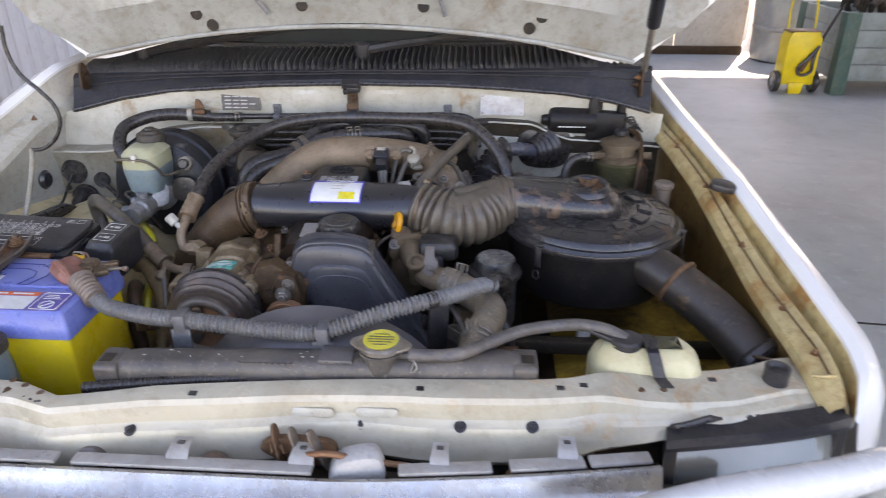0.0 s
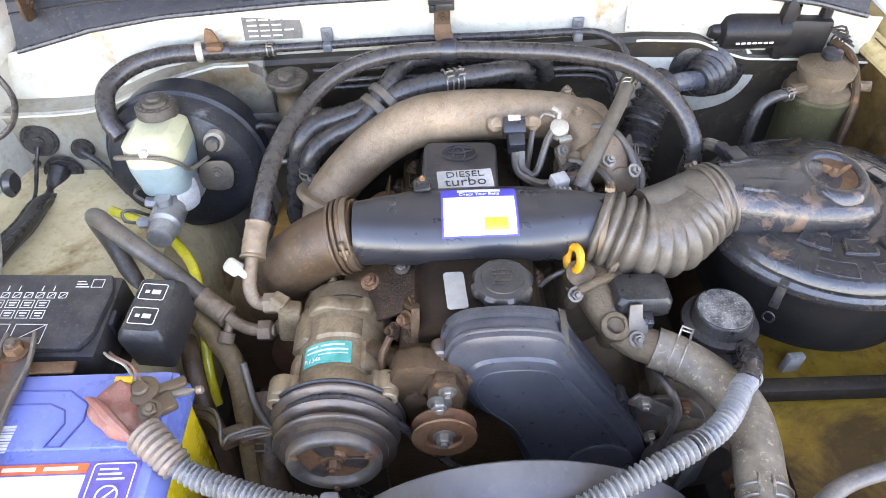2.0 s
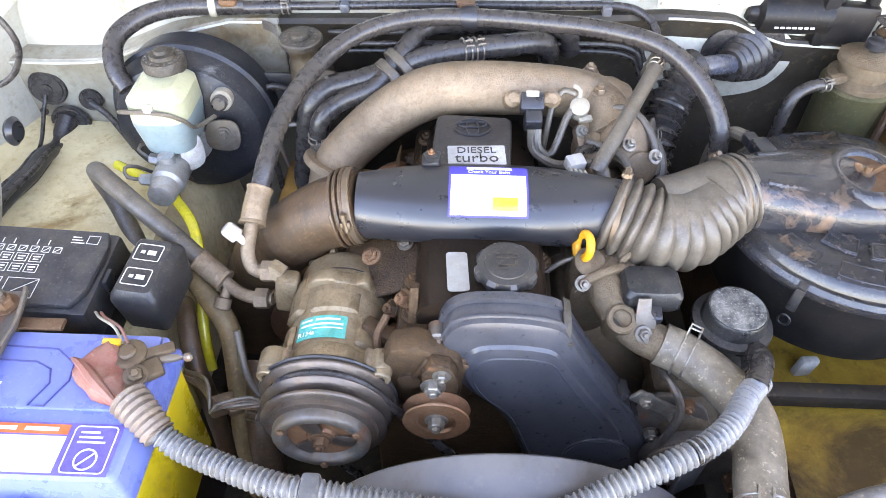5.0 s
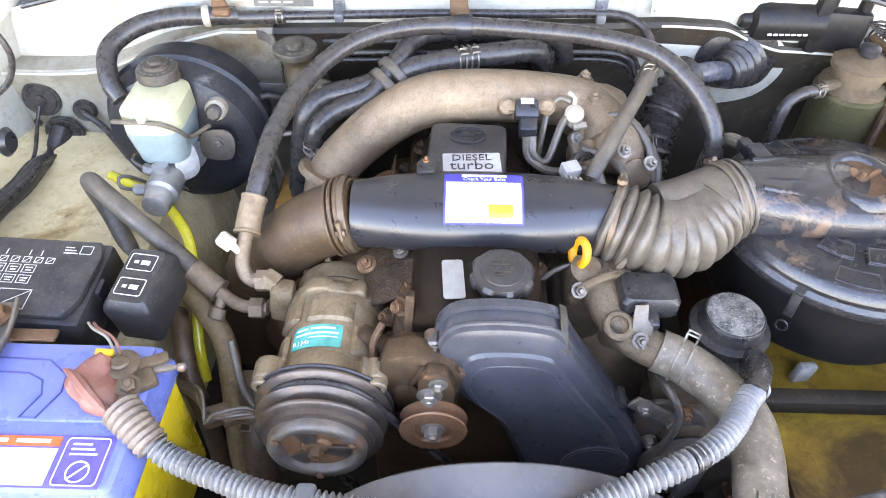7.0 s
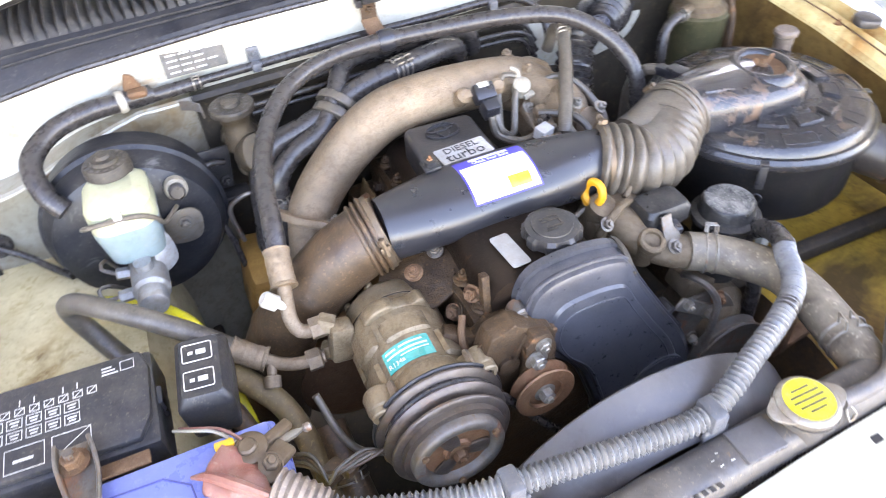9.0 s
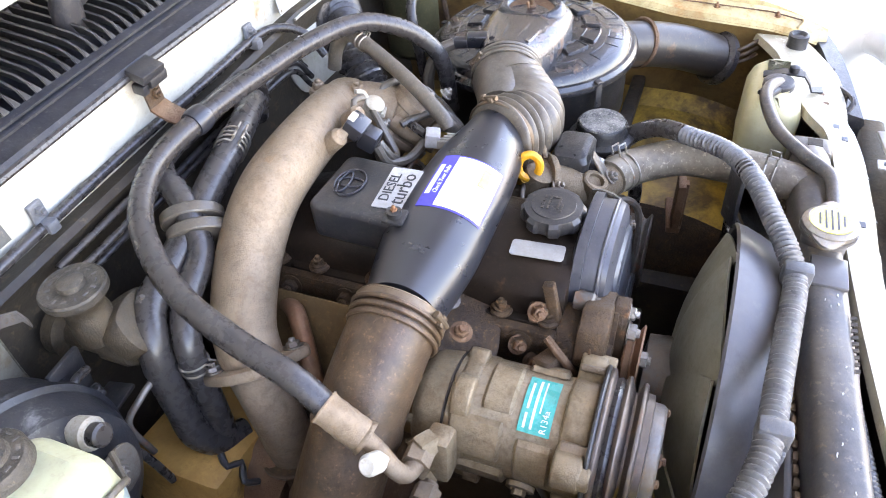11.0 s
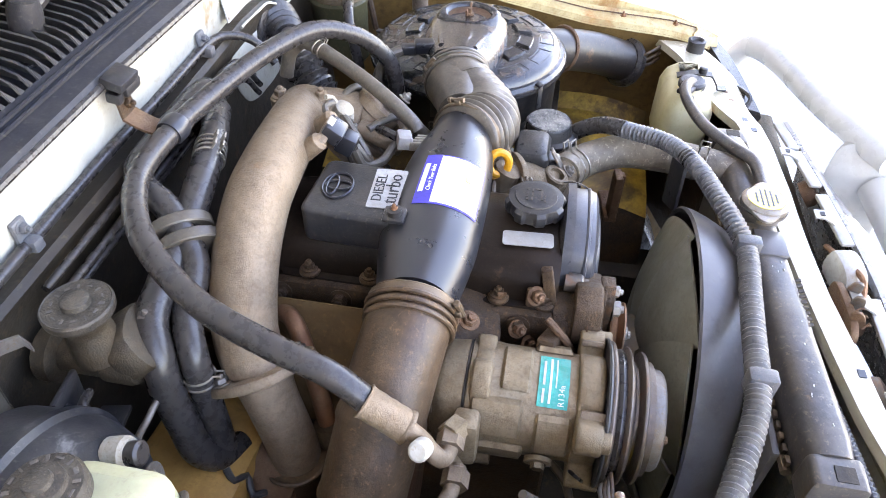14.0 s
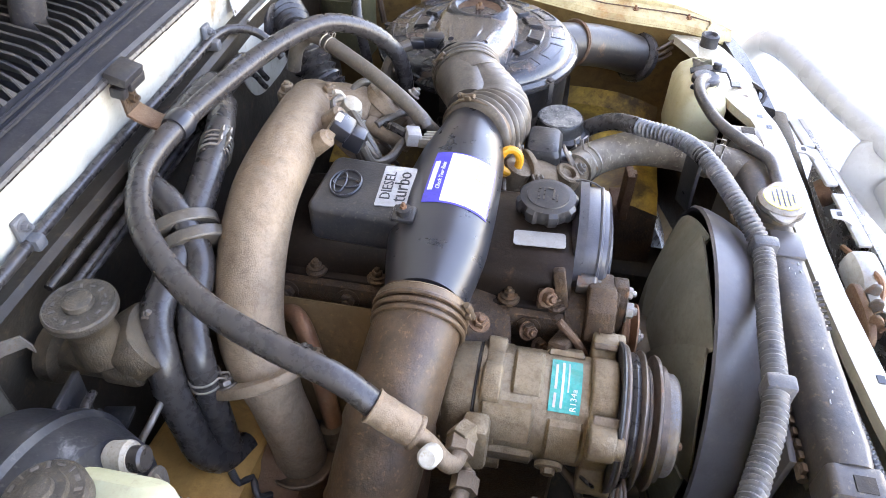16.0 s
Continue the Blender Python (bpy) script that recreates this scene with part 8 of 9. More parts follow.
for pts in ([(-0.43, 0.56, 0.985), (-0.447, 0.558, 0.99), (-0.45, 0.565, 1.0), (-0.44, 0.575, 0.995), (-0.425, 0.60, 0.96), (-0.42, 0.64, 0.92)], [(-0.43, 0.60, 0.989), (-0.445, 0.605, 1.0), (-0.44, 0.62, 1.0), (-0.43, 0.63, 0.97), (-0.41, 0.66, 0.9)]):
    part("brake_pipe", tube(BM(), pts, 0.0025, 8), "steel_worn", mc)
rv = thing("brake_fluid_reservoir", (-0.394, 0.63, 1.01), "yellowed plastic brake fluid reservoir", "reservoir")
def res_rings(levels):
    return [[(-0.394 + x, 0.625 + y, z) for x, y in rounded(0.078 - 2 * g, 0.095 - 2 * g, 0.024 - g * 0.5)] for z, g in levels]
part("lower_tank", ring_faces(BM(), res_rings(((1.005, 0.018), (1.012, 0.006), (1.055, 0.0), (1.062, 0.0)))), "tank_low", rv, "milky lower tank with fluid")
part("upper_tank", ring_faces(BM(), res_rings(((1.062, 0.0), (1.088, 0.001), (1.096, 0.008), (1.102, 0.016)))), "tank", rv, "yellowed upper tank")
cpb = part("cap", lathe(BM(), [(0.026, 1.098), (0.028, 1.10), (0.028, 1.113), (0.026, 1.116), (0.017, 1.117), (0.016, 1.122), (0.010, 1.123), (0.009, 1.127), (0.004, 1.128)], (-0.394, 0.655, 0), (0, 0, 1), 36), "tar", rv, "dusty grey ribbed cap")
for k in range(16):
    a = 2 * math.pi * k / 16
    part("raised_mark", box(BM(), (-0.394 + 0.022 * math.cos(a), 0.655 + 0.022 * math.sin(a), 1.1169), (0.005, 0.0014 + 0.0008 * (k % 3), 0.0008), (0, 0, math.degrees(a) + (0 if k % 2 else 90)), 0), "hose_grey", cpb)
part("float_lead", tube(BM(), [(-0.436, 0.60, 1.068), (-0.435, 0.578, 1.082), (-0.41, 0.573, 1.085), (-0.375, 0.574, 1.082), (-0.358, 0.585, 1.065), (-0.352, 0.60, 1.045), (-0.335, 0.63, 1.042)], 0.0030, 8), "rubber_grey", rv)
part("lead_clip", box(BM(), (-0.395, 0.575, 1.087), (0.010, 0.010, 0.014), bevel=0.002), "white_plastic", rv)

# ---- clutch master reservoir / pump at the bulkhead ----
cr = thing("clutch_master_cylinder", (-0.226, 0.765, 1.03), "dirty alloy clutch master cylinder with grey cap", "cylinder")
bm = BM()
lathe(bm, [(0.022, 1.03), (0.021, 1.060), (0.019, 1.066), (0.021, 1.076), (0.026, 1.086)], (-0.232, 0.754, 0), (0, 0, 1), 28)
lathe(bm, [(0.019, 0), (0.021, 0.004), (0.021, 0.03), (0.018, 0.034), (0.018, 0.075), (0.030, 0.078), (0.030, 0.092)], (-0.228, 0.72, 1.015), (0, 1, 0), 20)
prism(bm, smooth_outline([(-0.035, -0.02), (0.0, -0.028), (0.032, -0.018), (0.036, 0.012), (0.01, 0.026), (-0.03, 0.02)], 4), 0.03, pose(-0.215, 0.745, 1.02, 60, 10, 20), 0.006)
ccb = part("body", bm, "cast_dark", cr)
part("bleed_screw", bolt(BM(), (-0.198, 0.728, 1.040), (0.2, -0.4, 1), 0.006, 0.010), "steel_worn", ccb)
ccap = part("cap", lathe(BM(), [(0.026, 1.085), (0.0305, 1.087), (0.031, 1.090), (0.031, 1.0945), (0.0295, 1.0965), (0.0285, 1.0958), (0.013, 1.0962), (0.0125, 1.1015), (0.010, 1.103), (0.004, 1.1032)], (-0.232, 0.754, 0), (0, 0, 1), 40), "tar", cr, "dusty flat round cap with raised marks")
for k in range(14):
    a = 2 * math.pi * k / 14
    part("raised_mark", box(BM(), (-0.232 + 0.0215 * math.cos(a), 0.754 + 0.0215 * math.sin(a), 1.0961), (0.005, 0.0014 + 0.0008 * (k % 3), 0.0008), (0, 0, math.degrees(a) + (0 if k % 2 else 90)), 0), "hose_grey", ccap)
bm = sheet(BM(), [[(-0.296, 0.80, 1.096), (-0.284, 0.793, 1.096), (-0.272, 0.782, 1.094), (-0.270, 0.778, 1.082)] if k == 0 else [(-0.296, 0.80, 1.082), (-0.284, 0.793, 1.082), (-0.272, 0.782, 1.081), (-0.270, 0.778, 1.072)] for k in (0, 1)], 0.0025)
part("bracket", bm, "steel_worn", cr, "bent steel plate bracket")

for ob in cr.children_recursive:
    ob.data.transform(Matrix.Translation((0.003, -0.017, 0.007)))

bm = BM()
box(bm, (0.338, 0.235, 0.862), (0.030, 0.012, 0.085), (0, 0, 8), 0.002)
box(bm, (0.338, 0.228, 0.862), (0.012, 0.006, 0.085), (0, 0, 8), 0.001)
box(bm, (0.360, 0.240, 0.822), (0.075, 0.020, 0.010), (0, 0, 8), 0.002)
single("support_post", bm, "rust", "rusty steel channel post behind the radiator", "bracket")
for k, dz in enumerate((0.0, -0.014, -0.026)):
    hose("wing_wire", [(0.716, 0.16, 0.945 + dz), (0.698, 0.178, 0.940 + dz), (0.690, 0.196 + 0.006 * k, 0.932 + dz), (0.702, 0.212, 0.920 + dz), (0.716, 0.218, 0.905 + dz)], 0.0032, "rubber_brown", "dirty brown wire at the inner wing", cat="cable")

# small lines round the clutch cylinder
hose("clutch_line", [(-0.262, 0.735, 1.020), (-0.285, 0.725, 1.028), (-0.300, 0.715, 1.005), (-0.298, 0.70, 0.965), (-0.286, 0.69, 0.925), (-0.280, 0.68, 0.87)], 0.0045, "rubber", "thin black clutch fluid line", cat="hose")
hose("clutch_line", [(-0.205, 0.71, 1.005), (-0.224, 0.692, 0.99), (-0.255, 0.69, 0.985), (-0.276, 0.70, 0.96), (-0.270, 0.70, 0.90)], 0.0035, "steel_worn", "thin dull steel clutch pipe", cat="pipe")
bm = BM()
box(bm, (-0.276, 0.748, 1.0), (0.045, 0.006, 0.075), (0, 8, 12), 0.002)
box(bm, (-0.262, 0.735, 0.965), (0.05, 0.03, 0.006), (0, 8, 12), 0.002)
bolt(bm, (-0.286, 0.743, 1.018), (0.2, -1, 0), 0.0065)
bolt(bm, (-0.266, 0.740, 0.985), (0.2, -1, 0), 0.0065)
single("cylinder_bracket", bm, "plastic_dusty", "black pressed bracket beside the clutch cylinder", "bracket")

# ---- power steering pump beside the timing cover ----
pu = thing("power_steering_pump", (0.285, 0.33, 0.74), "grimy cast power steering pump with steel brackets", "pump")
bm = BM()
lathe(bm, [(0.030, -0.37), (0.046, -0.365), (0.050, -0.35), (0.050, -0.312), (0.042, -0.305), (0.030, -0.292), (0.020, -0.288)], (0.292, 0, 0.835), (0, -1, 0), 30)
box(bm, (0.270, 0.345, 0.885), (0.05, 0.045, 0.03), (0, 12, 0), 0.006)
tube(bm, [(0.305, 0.345, 0.88), (0.318, 0.348, 0.90), (0.322, 0.352, 0.92)], 0.011, 12)
part("body", bm, "alloy_dirty", pu)
part("bracket", prism(BM(), smooth_outline([(-0.055, -0.05), (0.02, -0.06), (0.05, -0.01), (0.03, 0.045), (-0.02, 0.055), (-0.045, 0.02)], 4), 0.007, pose(0.262, 0.306, 0.845, 90, 0, -8), 0.0015), "steel_worn", pu, "worn steel bracket plate")
part("slotted_arm", box(BM(), (0.246, 0.297, 0.885), (0.090, 0.006, 0.020), (0, 35, 0), 0.002), "steel", pu, "zinc adjusting arm")
for x, z in ((0.222, 0.905), (0.262, 0.872), (0.285, 0.845), (0.244, 0.828), (0.272, 0.895)):
    part("bolt", bolt(BM(), (x, 0.296, z), (0, -1, 0.1), 0.0075, 0.009), "steel" if x < 0.27 else "rust_bright", pu)
part("pulley", lathe(BM(), [(0.020, -0.288), (0.055, -0.286), (0.057, -0.283), (0.048, -0.277), (0.048, -0.274), (0.057, -0.268), (0.055, -0.266), (0.018, -0.268)], (0.292, 0, 0.80), (0, -1, 0), 36), "steel_worn", pu)
part("pressure_pipe", tube(BM(), [(0.255, 0.345, 0.90), (0.243, 0.325, 0.922), (0.250, 0.300, 0.925), (0.262, 0.285, 0.90), (0.258, 0.28, 0.86), (0.250, 0.28, 0.80)], 0.005, 8), "steel_worn", pu)
part("return_hose", tube(BM(), [(0.305, 0.345, 0.895), (0.322, 0.318, 0.905), (0.338, 0.30, 0.885), (0.345, 0.30, 0.82), (0.345, 0.30, 0.74)], 0.010, 10), "rubber", pu)

# ---- power steering reservoir and vacuum switch ----
ps = thing("power_steering_reservoir", (0.31, 0.36, 0.90), "black power steering reservoir with dusty cap", "reservoir")
part("body", lathe(BM(), [(0.03, 0.86), (0.036, 0.875), (0.037, 0.955), (0.034, 0.962)], (0.313, 0.354, 0.011), (0, 0, 1), 32), "plastic_dusty", ps)
bm = BM()
lathe(bm, [(0.040, 0.960), (0.044, 0.962), (0.045, 0.966), (0.044, 0.970), (0.036, 0.973), (0.034, 0.978), (0.034, 0.988), (0.032, 0.991), (0.029, 0.9905), (0.012, 0.9912)], (0.313, 0.354, 0.011), (0, 0, 1), 40)
cp_ = part("cap", bm, "cap_black", ps, "black domed screw cap")
part("cap_top", lathe(BM(), [(0.031, 0.9905), (0.030, 0.9925), (0.012, 0.9932)], (0.313, 0.354, 0.011), (0, 0, 1), 36), "grit", cp_, "cap face covered in pale grit")
vs_ = thing("vacuum_switch", (0.215, 0.365, 1.0), "dusty black vacuum switching valve on a bracket", "valve")
bm = BM()
rings = []
for z, g in ((0.996, 0.003), (1.001, 0.0), (1.018, 0.0), (1.025, 0.004), (1.028, 0.012)):
    rings.append([(0.217 + x, 0.372 + y, z) for x, y in rounded(0.066 - 2 * g, 0.048 - 2 * g, 0.010)])
ring_faces(bm, rings)
part("case", bm, "cap_black", vs_)
part("plug", box(BM(), (0.212, 0.345, 0.997), (0.030, 0.022, 0.022), (15, 0, 0), 0.004), "plastic", vs_)
part("bracket", prism(BM(), [(-0.011, -0.008), (0.011, -0.008), (0.013, 0.024), (0.007, 0.032), (0.007, 0.05), (-0.008, 0.05), (-0.010, 0.03)], 0.003, pose(0.207, 0.322, 0.980, 60, 0, 5), 0.001), "steel_worn", vs_)
part("bracket_bolt", bolt(BM(), (0.207, 0.322, 0.986), (0, -0.85, 0.5), 0.0055), "steel_worn", vs_)
bm = BM()
box(bm, (0.18, 0.41, 0.995), (0.045, 0.035, 0.05), (0, 0, 10), 0.006)
tube(bm, [(0.185, 0.40, 1.02), (0.20, 0.41, 1.03), (0.205, 0.42, 1.01)], 0.004, 8)
part("pipe_block", bm, "alloy_dirty", vs_)

# ---- hoses ----
ah = thing("air_conditioning_hose", (0.0, 0.75, 1.1), "thick black rubber air conditioning hose", "hose")
part("hose", tube(BM(), [(-0.240, 0.476, 1.042), (-0.234, 0.511, 1.066), (-0.226, 0.569, 1.084), (-0.206, 0.635, 1.098), (-0.171, 0.692, 1.113), (-0.128, 0.731, 1.121), (-0.068, 0.757, 1.124), (0.006, 0.757, 1.128), (0.097, 0.741, 1.132), (0.187, 0.712, 1.138), (0.256, 0.677, 1.136), (0.301, 0.640, 1.113), (0.328, 0.610, 1.079), (0.336, 0.592, 1.042), (0.338, 0.585, 0.97)], 0.0122, 18), "rubber", ah)
bm = BM()
tube(bm, [(-0.240, 0.482, 1.045), (-0.243, 0.462, 1.034), (-0.245, 0.442, 1.022)], lambda s: 0.0150 + 0.00025 * math.sin(s * 26) + (0.0012 if s > 0.93 or s < 0.05 else 0), 18, 0.0015)
part("crimp_collar", bm, "alloy", ah, "crimped alloy collar")
bm = BM()
tube(bm, [(-0.245, 0.445, 1.024), (-0.248, 0.43, 1.012), (-0.25, 0.418, 0.995), (-0.244, 0.410, 0.980), (-0.225, 0.405, 0.978)], 0.0085, 12)
lathe(bm, [(0.0135, 0), (0.0135, 0.016), (0.010, 0.018)], (-0.233, 0.407, 0.979), (1, 0, 0), 6)
pipe = part("metal_pipe", bm, "alloy", ah, "bare alloy pipe")
bm = BM()
lathe(bm, [(0.005, 0), (0.005, 0.014), (0.0095, 0.015), (0.0095, 0.030), (0.007, 0.033)], (-0.249, 0.424, 1.008), (-0.75, 0.12, 0.75), 16)
part("service_cap", bm, "white_plastic", ah, "pale service port cap")
bm = BM()
lathe(bm, [(0.0145, -0.011), (0.016, -0.006), (0.016, 0.006), (0.0145, 0.011)], (0.008, 0.757, 1.128), (1, -0.1, 0.05), 20)
part("hose_grip", bm, "plastic", ah, "glossy black rubber grip")
bm = BM()
sheet(bm, [[(dx, 0.800, 1.146), (dx, 0.792, 1.141), (dx + 0.002, 0.782, 1.134), (dx + 0.005, 0.770, 1.128)] for dx in (-0.013, 0.013)], 0.003)
part("support_arm", bm, "rust", ah, "rusty steel hose bracket arm")
bm = BM()
sheet(bm, [[(dx, 0.812, 1.186), (dx, 0.804, 1.182), (dx, 0.801, 1.165), (dx, 0.800, 1.143)] for dx in (-0.012, 0.0, 0.012)], 0.003)
bolt(bm, (0.001, 0.800, 1.160), (0, -1, 0), 0.006)
part("bracket_plate", bm, "bracket", ah)
bm = box(BM(), (-0.002, 0.796, 1.190), (0.036, 0.024, 0.011), (18, 0, 0), 0.002)
box(bm, (0.004, 0.798, 1.180), (0.028, 0.024, 0.012), (10, 0, 0), 0.002)
box(bm, (-0.014, 0.799, 1.174), (0.010, 0.016, 0.012), (10, 0, 0), 0.002)
part("bracket_head", bm, "plastic_dusty", ah, "dark moulded block")

lo = thing("suction_hose", (-0.4, 0.48, 0.97), "grey-black rubber air conditioning suction hose", "hose")
part("hose", tube(BM(), [(-0.44, 0.51, 0.90), (-0.475, 0.555, 0.94), (-0.490, 0.565, 0.985), (-0.475, 0.545, 1.010), (-0.44, 0.513, 1.014), (-0.40, 0.483, 1.006), (-0.355, 0.458, 0.982), (-0.318, 0.438, 0.955)], 0.0125, 16), "rubber_grey", lo)
part("collar", tube(BM(), [(-0.325, 0.441, 0.96), (-0.305, 0.43, 0.947), (-0.29, 0.422, 0.94)], lambda s: 0.0146 + 0.00025 * math.sin(s * 26) + (0.0012 if s > 0.93 or s < 0.05 else 0), 16, 0.0015), "alloy", lo, "crimped alloy collar")
bm = BM()
tube(bm, [(-0.292, 0.423, 0.941), (-0.275, 0.412, 0.935), (-0.255, 0.402, 0.936), (-0.225, 0.398, 0.938)], 0.008, 12)
lathe(bm, [(0.0135, 0), (0.0135, 0.016), (0.010, 0.018)], (-0.247, 0.399, 0.937), (1, 0, 0), 6)
lathe(bm, [(0.006, 0), (0.006, 0.012), (0.0105, 0.013), (0.0105, 0.026), (0.008, 0.028)], (-0.287, 0.415, 0.936), (-0.2, -0.6, -0.5), 14)
part("metal_pipe", bm, "alloy", lo)


hose("heater_hose", [(0.125, 0.775, 1.06), (0.12, 0.766, 1.082), (0.10, 0.757, 1.092), (0.06, 0.740, 1.096), (0.02, 0.727, 1.097), (-0.05, 0.713, 1.089), (-0.105, 0.713, 1.065), (-0.15, 0.712, 1.05), (-0.19, 0.706, 1.042), (-0.215, 0.692, 1.022), (-0.226, 0.686, 0.985), (-0.232, 0.678, 0.94), (-0.238, 0.668, 0.905), (-0.225, 0.655, 0.875), (-0.20, 0.645, 0.86)], 0.0165, "rubber", "black moulded rubber heater hose", [((0.02, 0.727, 1.097), (1, 0.3, 0)), ((0.004, 0.722, 1.097), (1, 0.3, 0))])
hose("heater_return_hose", [(0.16, 0.79, 1.06), (0.14, 0.785, 1.10), (0.05, 0.785, 1.105), (-0.03, 0.782, 1.106), (-0.062, 0.765, 1.102), (-0.078, 0.735, 1.094), (-0.095, 0.712, 1.08), (-0.12, 0.69, 1.055), (-0.17, 0.68, 1.035), (-0.20, 0.665, 1.01), (-0.208, 0.66, 0.95), (-0.215, 0.655, 0.89), (-0.22, 0.65, 0.82)], 0.0145, "rubber", "black rubber heater return hose", [((-0.205, 0.662, 0.985), (0.1, 0.1, 1))])
bm = BM()
for p in ((-0.088, 0.722, 1.083), (-0.100, 0.708, 1.074)):
    lathe(bm, [(0.032, -0.0065), (0.0335, -0.005), (0.0335, 0.005), (0.032, 0.0065)], (p[0] + 0.001, p[1] - 0.004, p[2] - 0.012), (0.75, 0.55, 0.45), 28, squash=(1.0, 0.85))
single("hose_clip", bm, "rubber_grey", "grey-tan double-band clip joining two hoses", "clip")
hose("servo_vacuum_hose", [(-0.325, 0.806, 1.112), (-0.365, 0.792, 1.118), (-0.41, 0.778, 1.122), (-0.455, 0.755, 1.118), (-0.483, 0.715, 1.105), (-0.478, 0.680, 1.078), (-0.462, 0.665, 1.058)], 0.0135, "rubber", "curved black brake servo vacuum hose")
bm = BM()
lathe(bm, [(0.0148, -0.005), (0.016, 0), (0.0148, 0.005)], (-0.364, 0.792, 1.118), (1, 0.2, 0), 18)
single("hose_band", bm, "bone", "white plastic band on a vacuum hose", "clip")
bm = BM()
prism(bm, [(-0.012, 0), (0.012, 0), (0.013, 0.012), (0.006, 0.028), (-0.004, 0.032), (-0.010, 0.014)], 0.006, pose(-0.345, 0.80, 1.122, 90, 0, 0), 0.003)
box(bm, (-0.34, 0.79, 1.126), (0.026, 0.018, 0.012), (0, 0, 0), 0.005)
single("pipe_bracket", bm, "rust", "rusty bracket holding a hose on the firewall", "bracket")
hose("servo_pipe", [(-0.30, 0.806, 1.112), (-0.20, 0.812, 1.112), (-0.05, 0.815, 1.116), (0.1, 0.815, 1.118), (0.22, 0.815, 1.12), (0.26, 0.80, 1.114), (0.275, 0.775, 1.10), (0.276, 0.75, 1.07)], 0.0062, "rubber", "thin dark pipe clipped along the firewall")
hose("servo_vacuum_pipe", [(-0.395, 0.79, 1.118), (-0.345, 0.80, 1.112), (-0.30, 0.806, 1.110), (-0.255, 0.811, 1.110)], 0.0095, "rubber", "black hose end with a clip", [((-0.262, 0.81, 1.110), (1, 0, 0))])
for k, (dy, dz) in enumerate(((-0.006, -0.02), (-0.014, -0.034), (-0.01, -0.048))):
    hose("firewall_pipe", [(-0.20, 0.80 + dy, 1.10 + dz), (-0.05, 0.80 + dy, 1.104 + dz), (0.12, 0.80 + dy, 1.108 + dz), (0.24, 0.80 + dy, 1.105 + dz), (0.27, 0.79 + dy, 1.07 + dz)], 0.0042, "rubber", "thin dark pipe along the bulkhead")
for x, z in ((-0.175, 1.12), (0.206, 1.124)):
    bm = BM()
    box(bm, (x, 0.817, z + 0.006), (0.018, 0.006, 0.026), bevel=0.003)
    bolt(bm, (x, 0.815, z + 0.010), (0, -1, 0), 0.005)
    box(bm, (x, 0.811, z - 0.008), (0.014, 0.018, 0.014), bevel=0.003)
    single("pipe_clip", bm, "dark_grey", "dark bolted pipe clip on the firewall", "clip", "pipe clips on the firewall")
# identity plates on the firewall
p1 = thing("identity_plate", (-0.255, 0.814, 1.147), "dark stamped identity plate on the firewall", "plate")
MP = patch((-0.255, 0.8175, 1.147), (1, 0.03, 0), (0, 0.12, 1))
part("plate", box(BM(), None, (0.086, 0.046, 0.0012), bevel=0, m=MP @ Matrix.Translation((0, 0, 0.0016))), "plate_dark", p1)
bm = BM()
for k in range(5):
    for j in range(3 + k % 2):
        slab(bm, MP, -0.036 + 0.018 * j, 0.014 - 0.008 * k, -0.036 + 0.018 * j + 0.014, 0.0165 - 0.008 * k, 0.0004, 0.0023)
part("stamped_line", bm, "plate", p1)
p2 = thing("blank_plate", (0.324, 0.815, 1.145), "plain riveted aluminium plate on the firewall", "plate")
MP = patch((0.324, 0.8165, 1.145), (1, 0.02, 0), (0, 0.12, 1))
part("plate", box(BM(), None, (0.094, 0.046, 0.0012), bevel=0, m=MP @ Matrix.Translation((0, 0, 0.0016))), "plate", p2)
bm = BM()
for x in (-0.042, 0.042):
    for y in (-0.018, 0.018):
        lathe(bm, [(0.0025, 0), (0.002, 0.0012)], MP @ Vector((x, y, 0.0022)), (0, -1, 0.1), 10)
part("rivet", bm, "steel", p2)

hose("breather_hose", [(0.168, 0.520, 1.056), (0.172, 0.527, 1.063), (0.190, 0.556, 1.077), (0.215, 0.60, 1.093), (0.245, 0.655, 1.107), (0.261, 0.686, 1.112), (0.268, 0.704, 1.110), (0.267, 0.722, 1.092), (0.262, 0.73, 1.06)], 0.0098, "rubber_grey", "straight grey rubber breather hose", [((0.254, 0.673, 1.110), (0.45, 0.85, 0.2))])
hose("pump_hose", [(0.168, 0.53, 1.063), (0.178, 0.515, 1.045), (0.18, 0.50, 1.02)], 0.009, "rubber_grey", "short grey rubber hose at the pump")
hose("corrugated_wiring_boot", [(0.334, 0.742, 1.066), (0.320, 0.733, 1.062), (0.308, 0.720, 1.046), (0.292, 0.695, 1.02), (0.278, 0.664, 0.99), (0.273, 0.645, 0.95)], 0.0275, "rubber", "black ribbed rubber bellows hose at the bulkhead", rib=(0.0135, 0.12))
# oval bulkhead boot
bo = thing("bulkhead_boot", (0.43, 0.82, 1.045), "black ribbed rubber boot on a bulkhead plate", "boot")
bm = BM()
prism(bm, smooth_outline([(-0.06, 0.0), (-0.045, 0.036), (0.0, 0.045), (0.048, 0.040), (0.062, 0.0), (0.04, -0.042), (-0.035, -0.042)], 4), 0.006, pose(0.418, 0.812, 1.052, 90, 0, 0), 0.002)
part("flange", bm, "rubber", bo)
bm = BM()
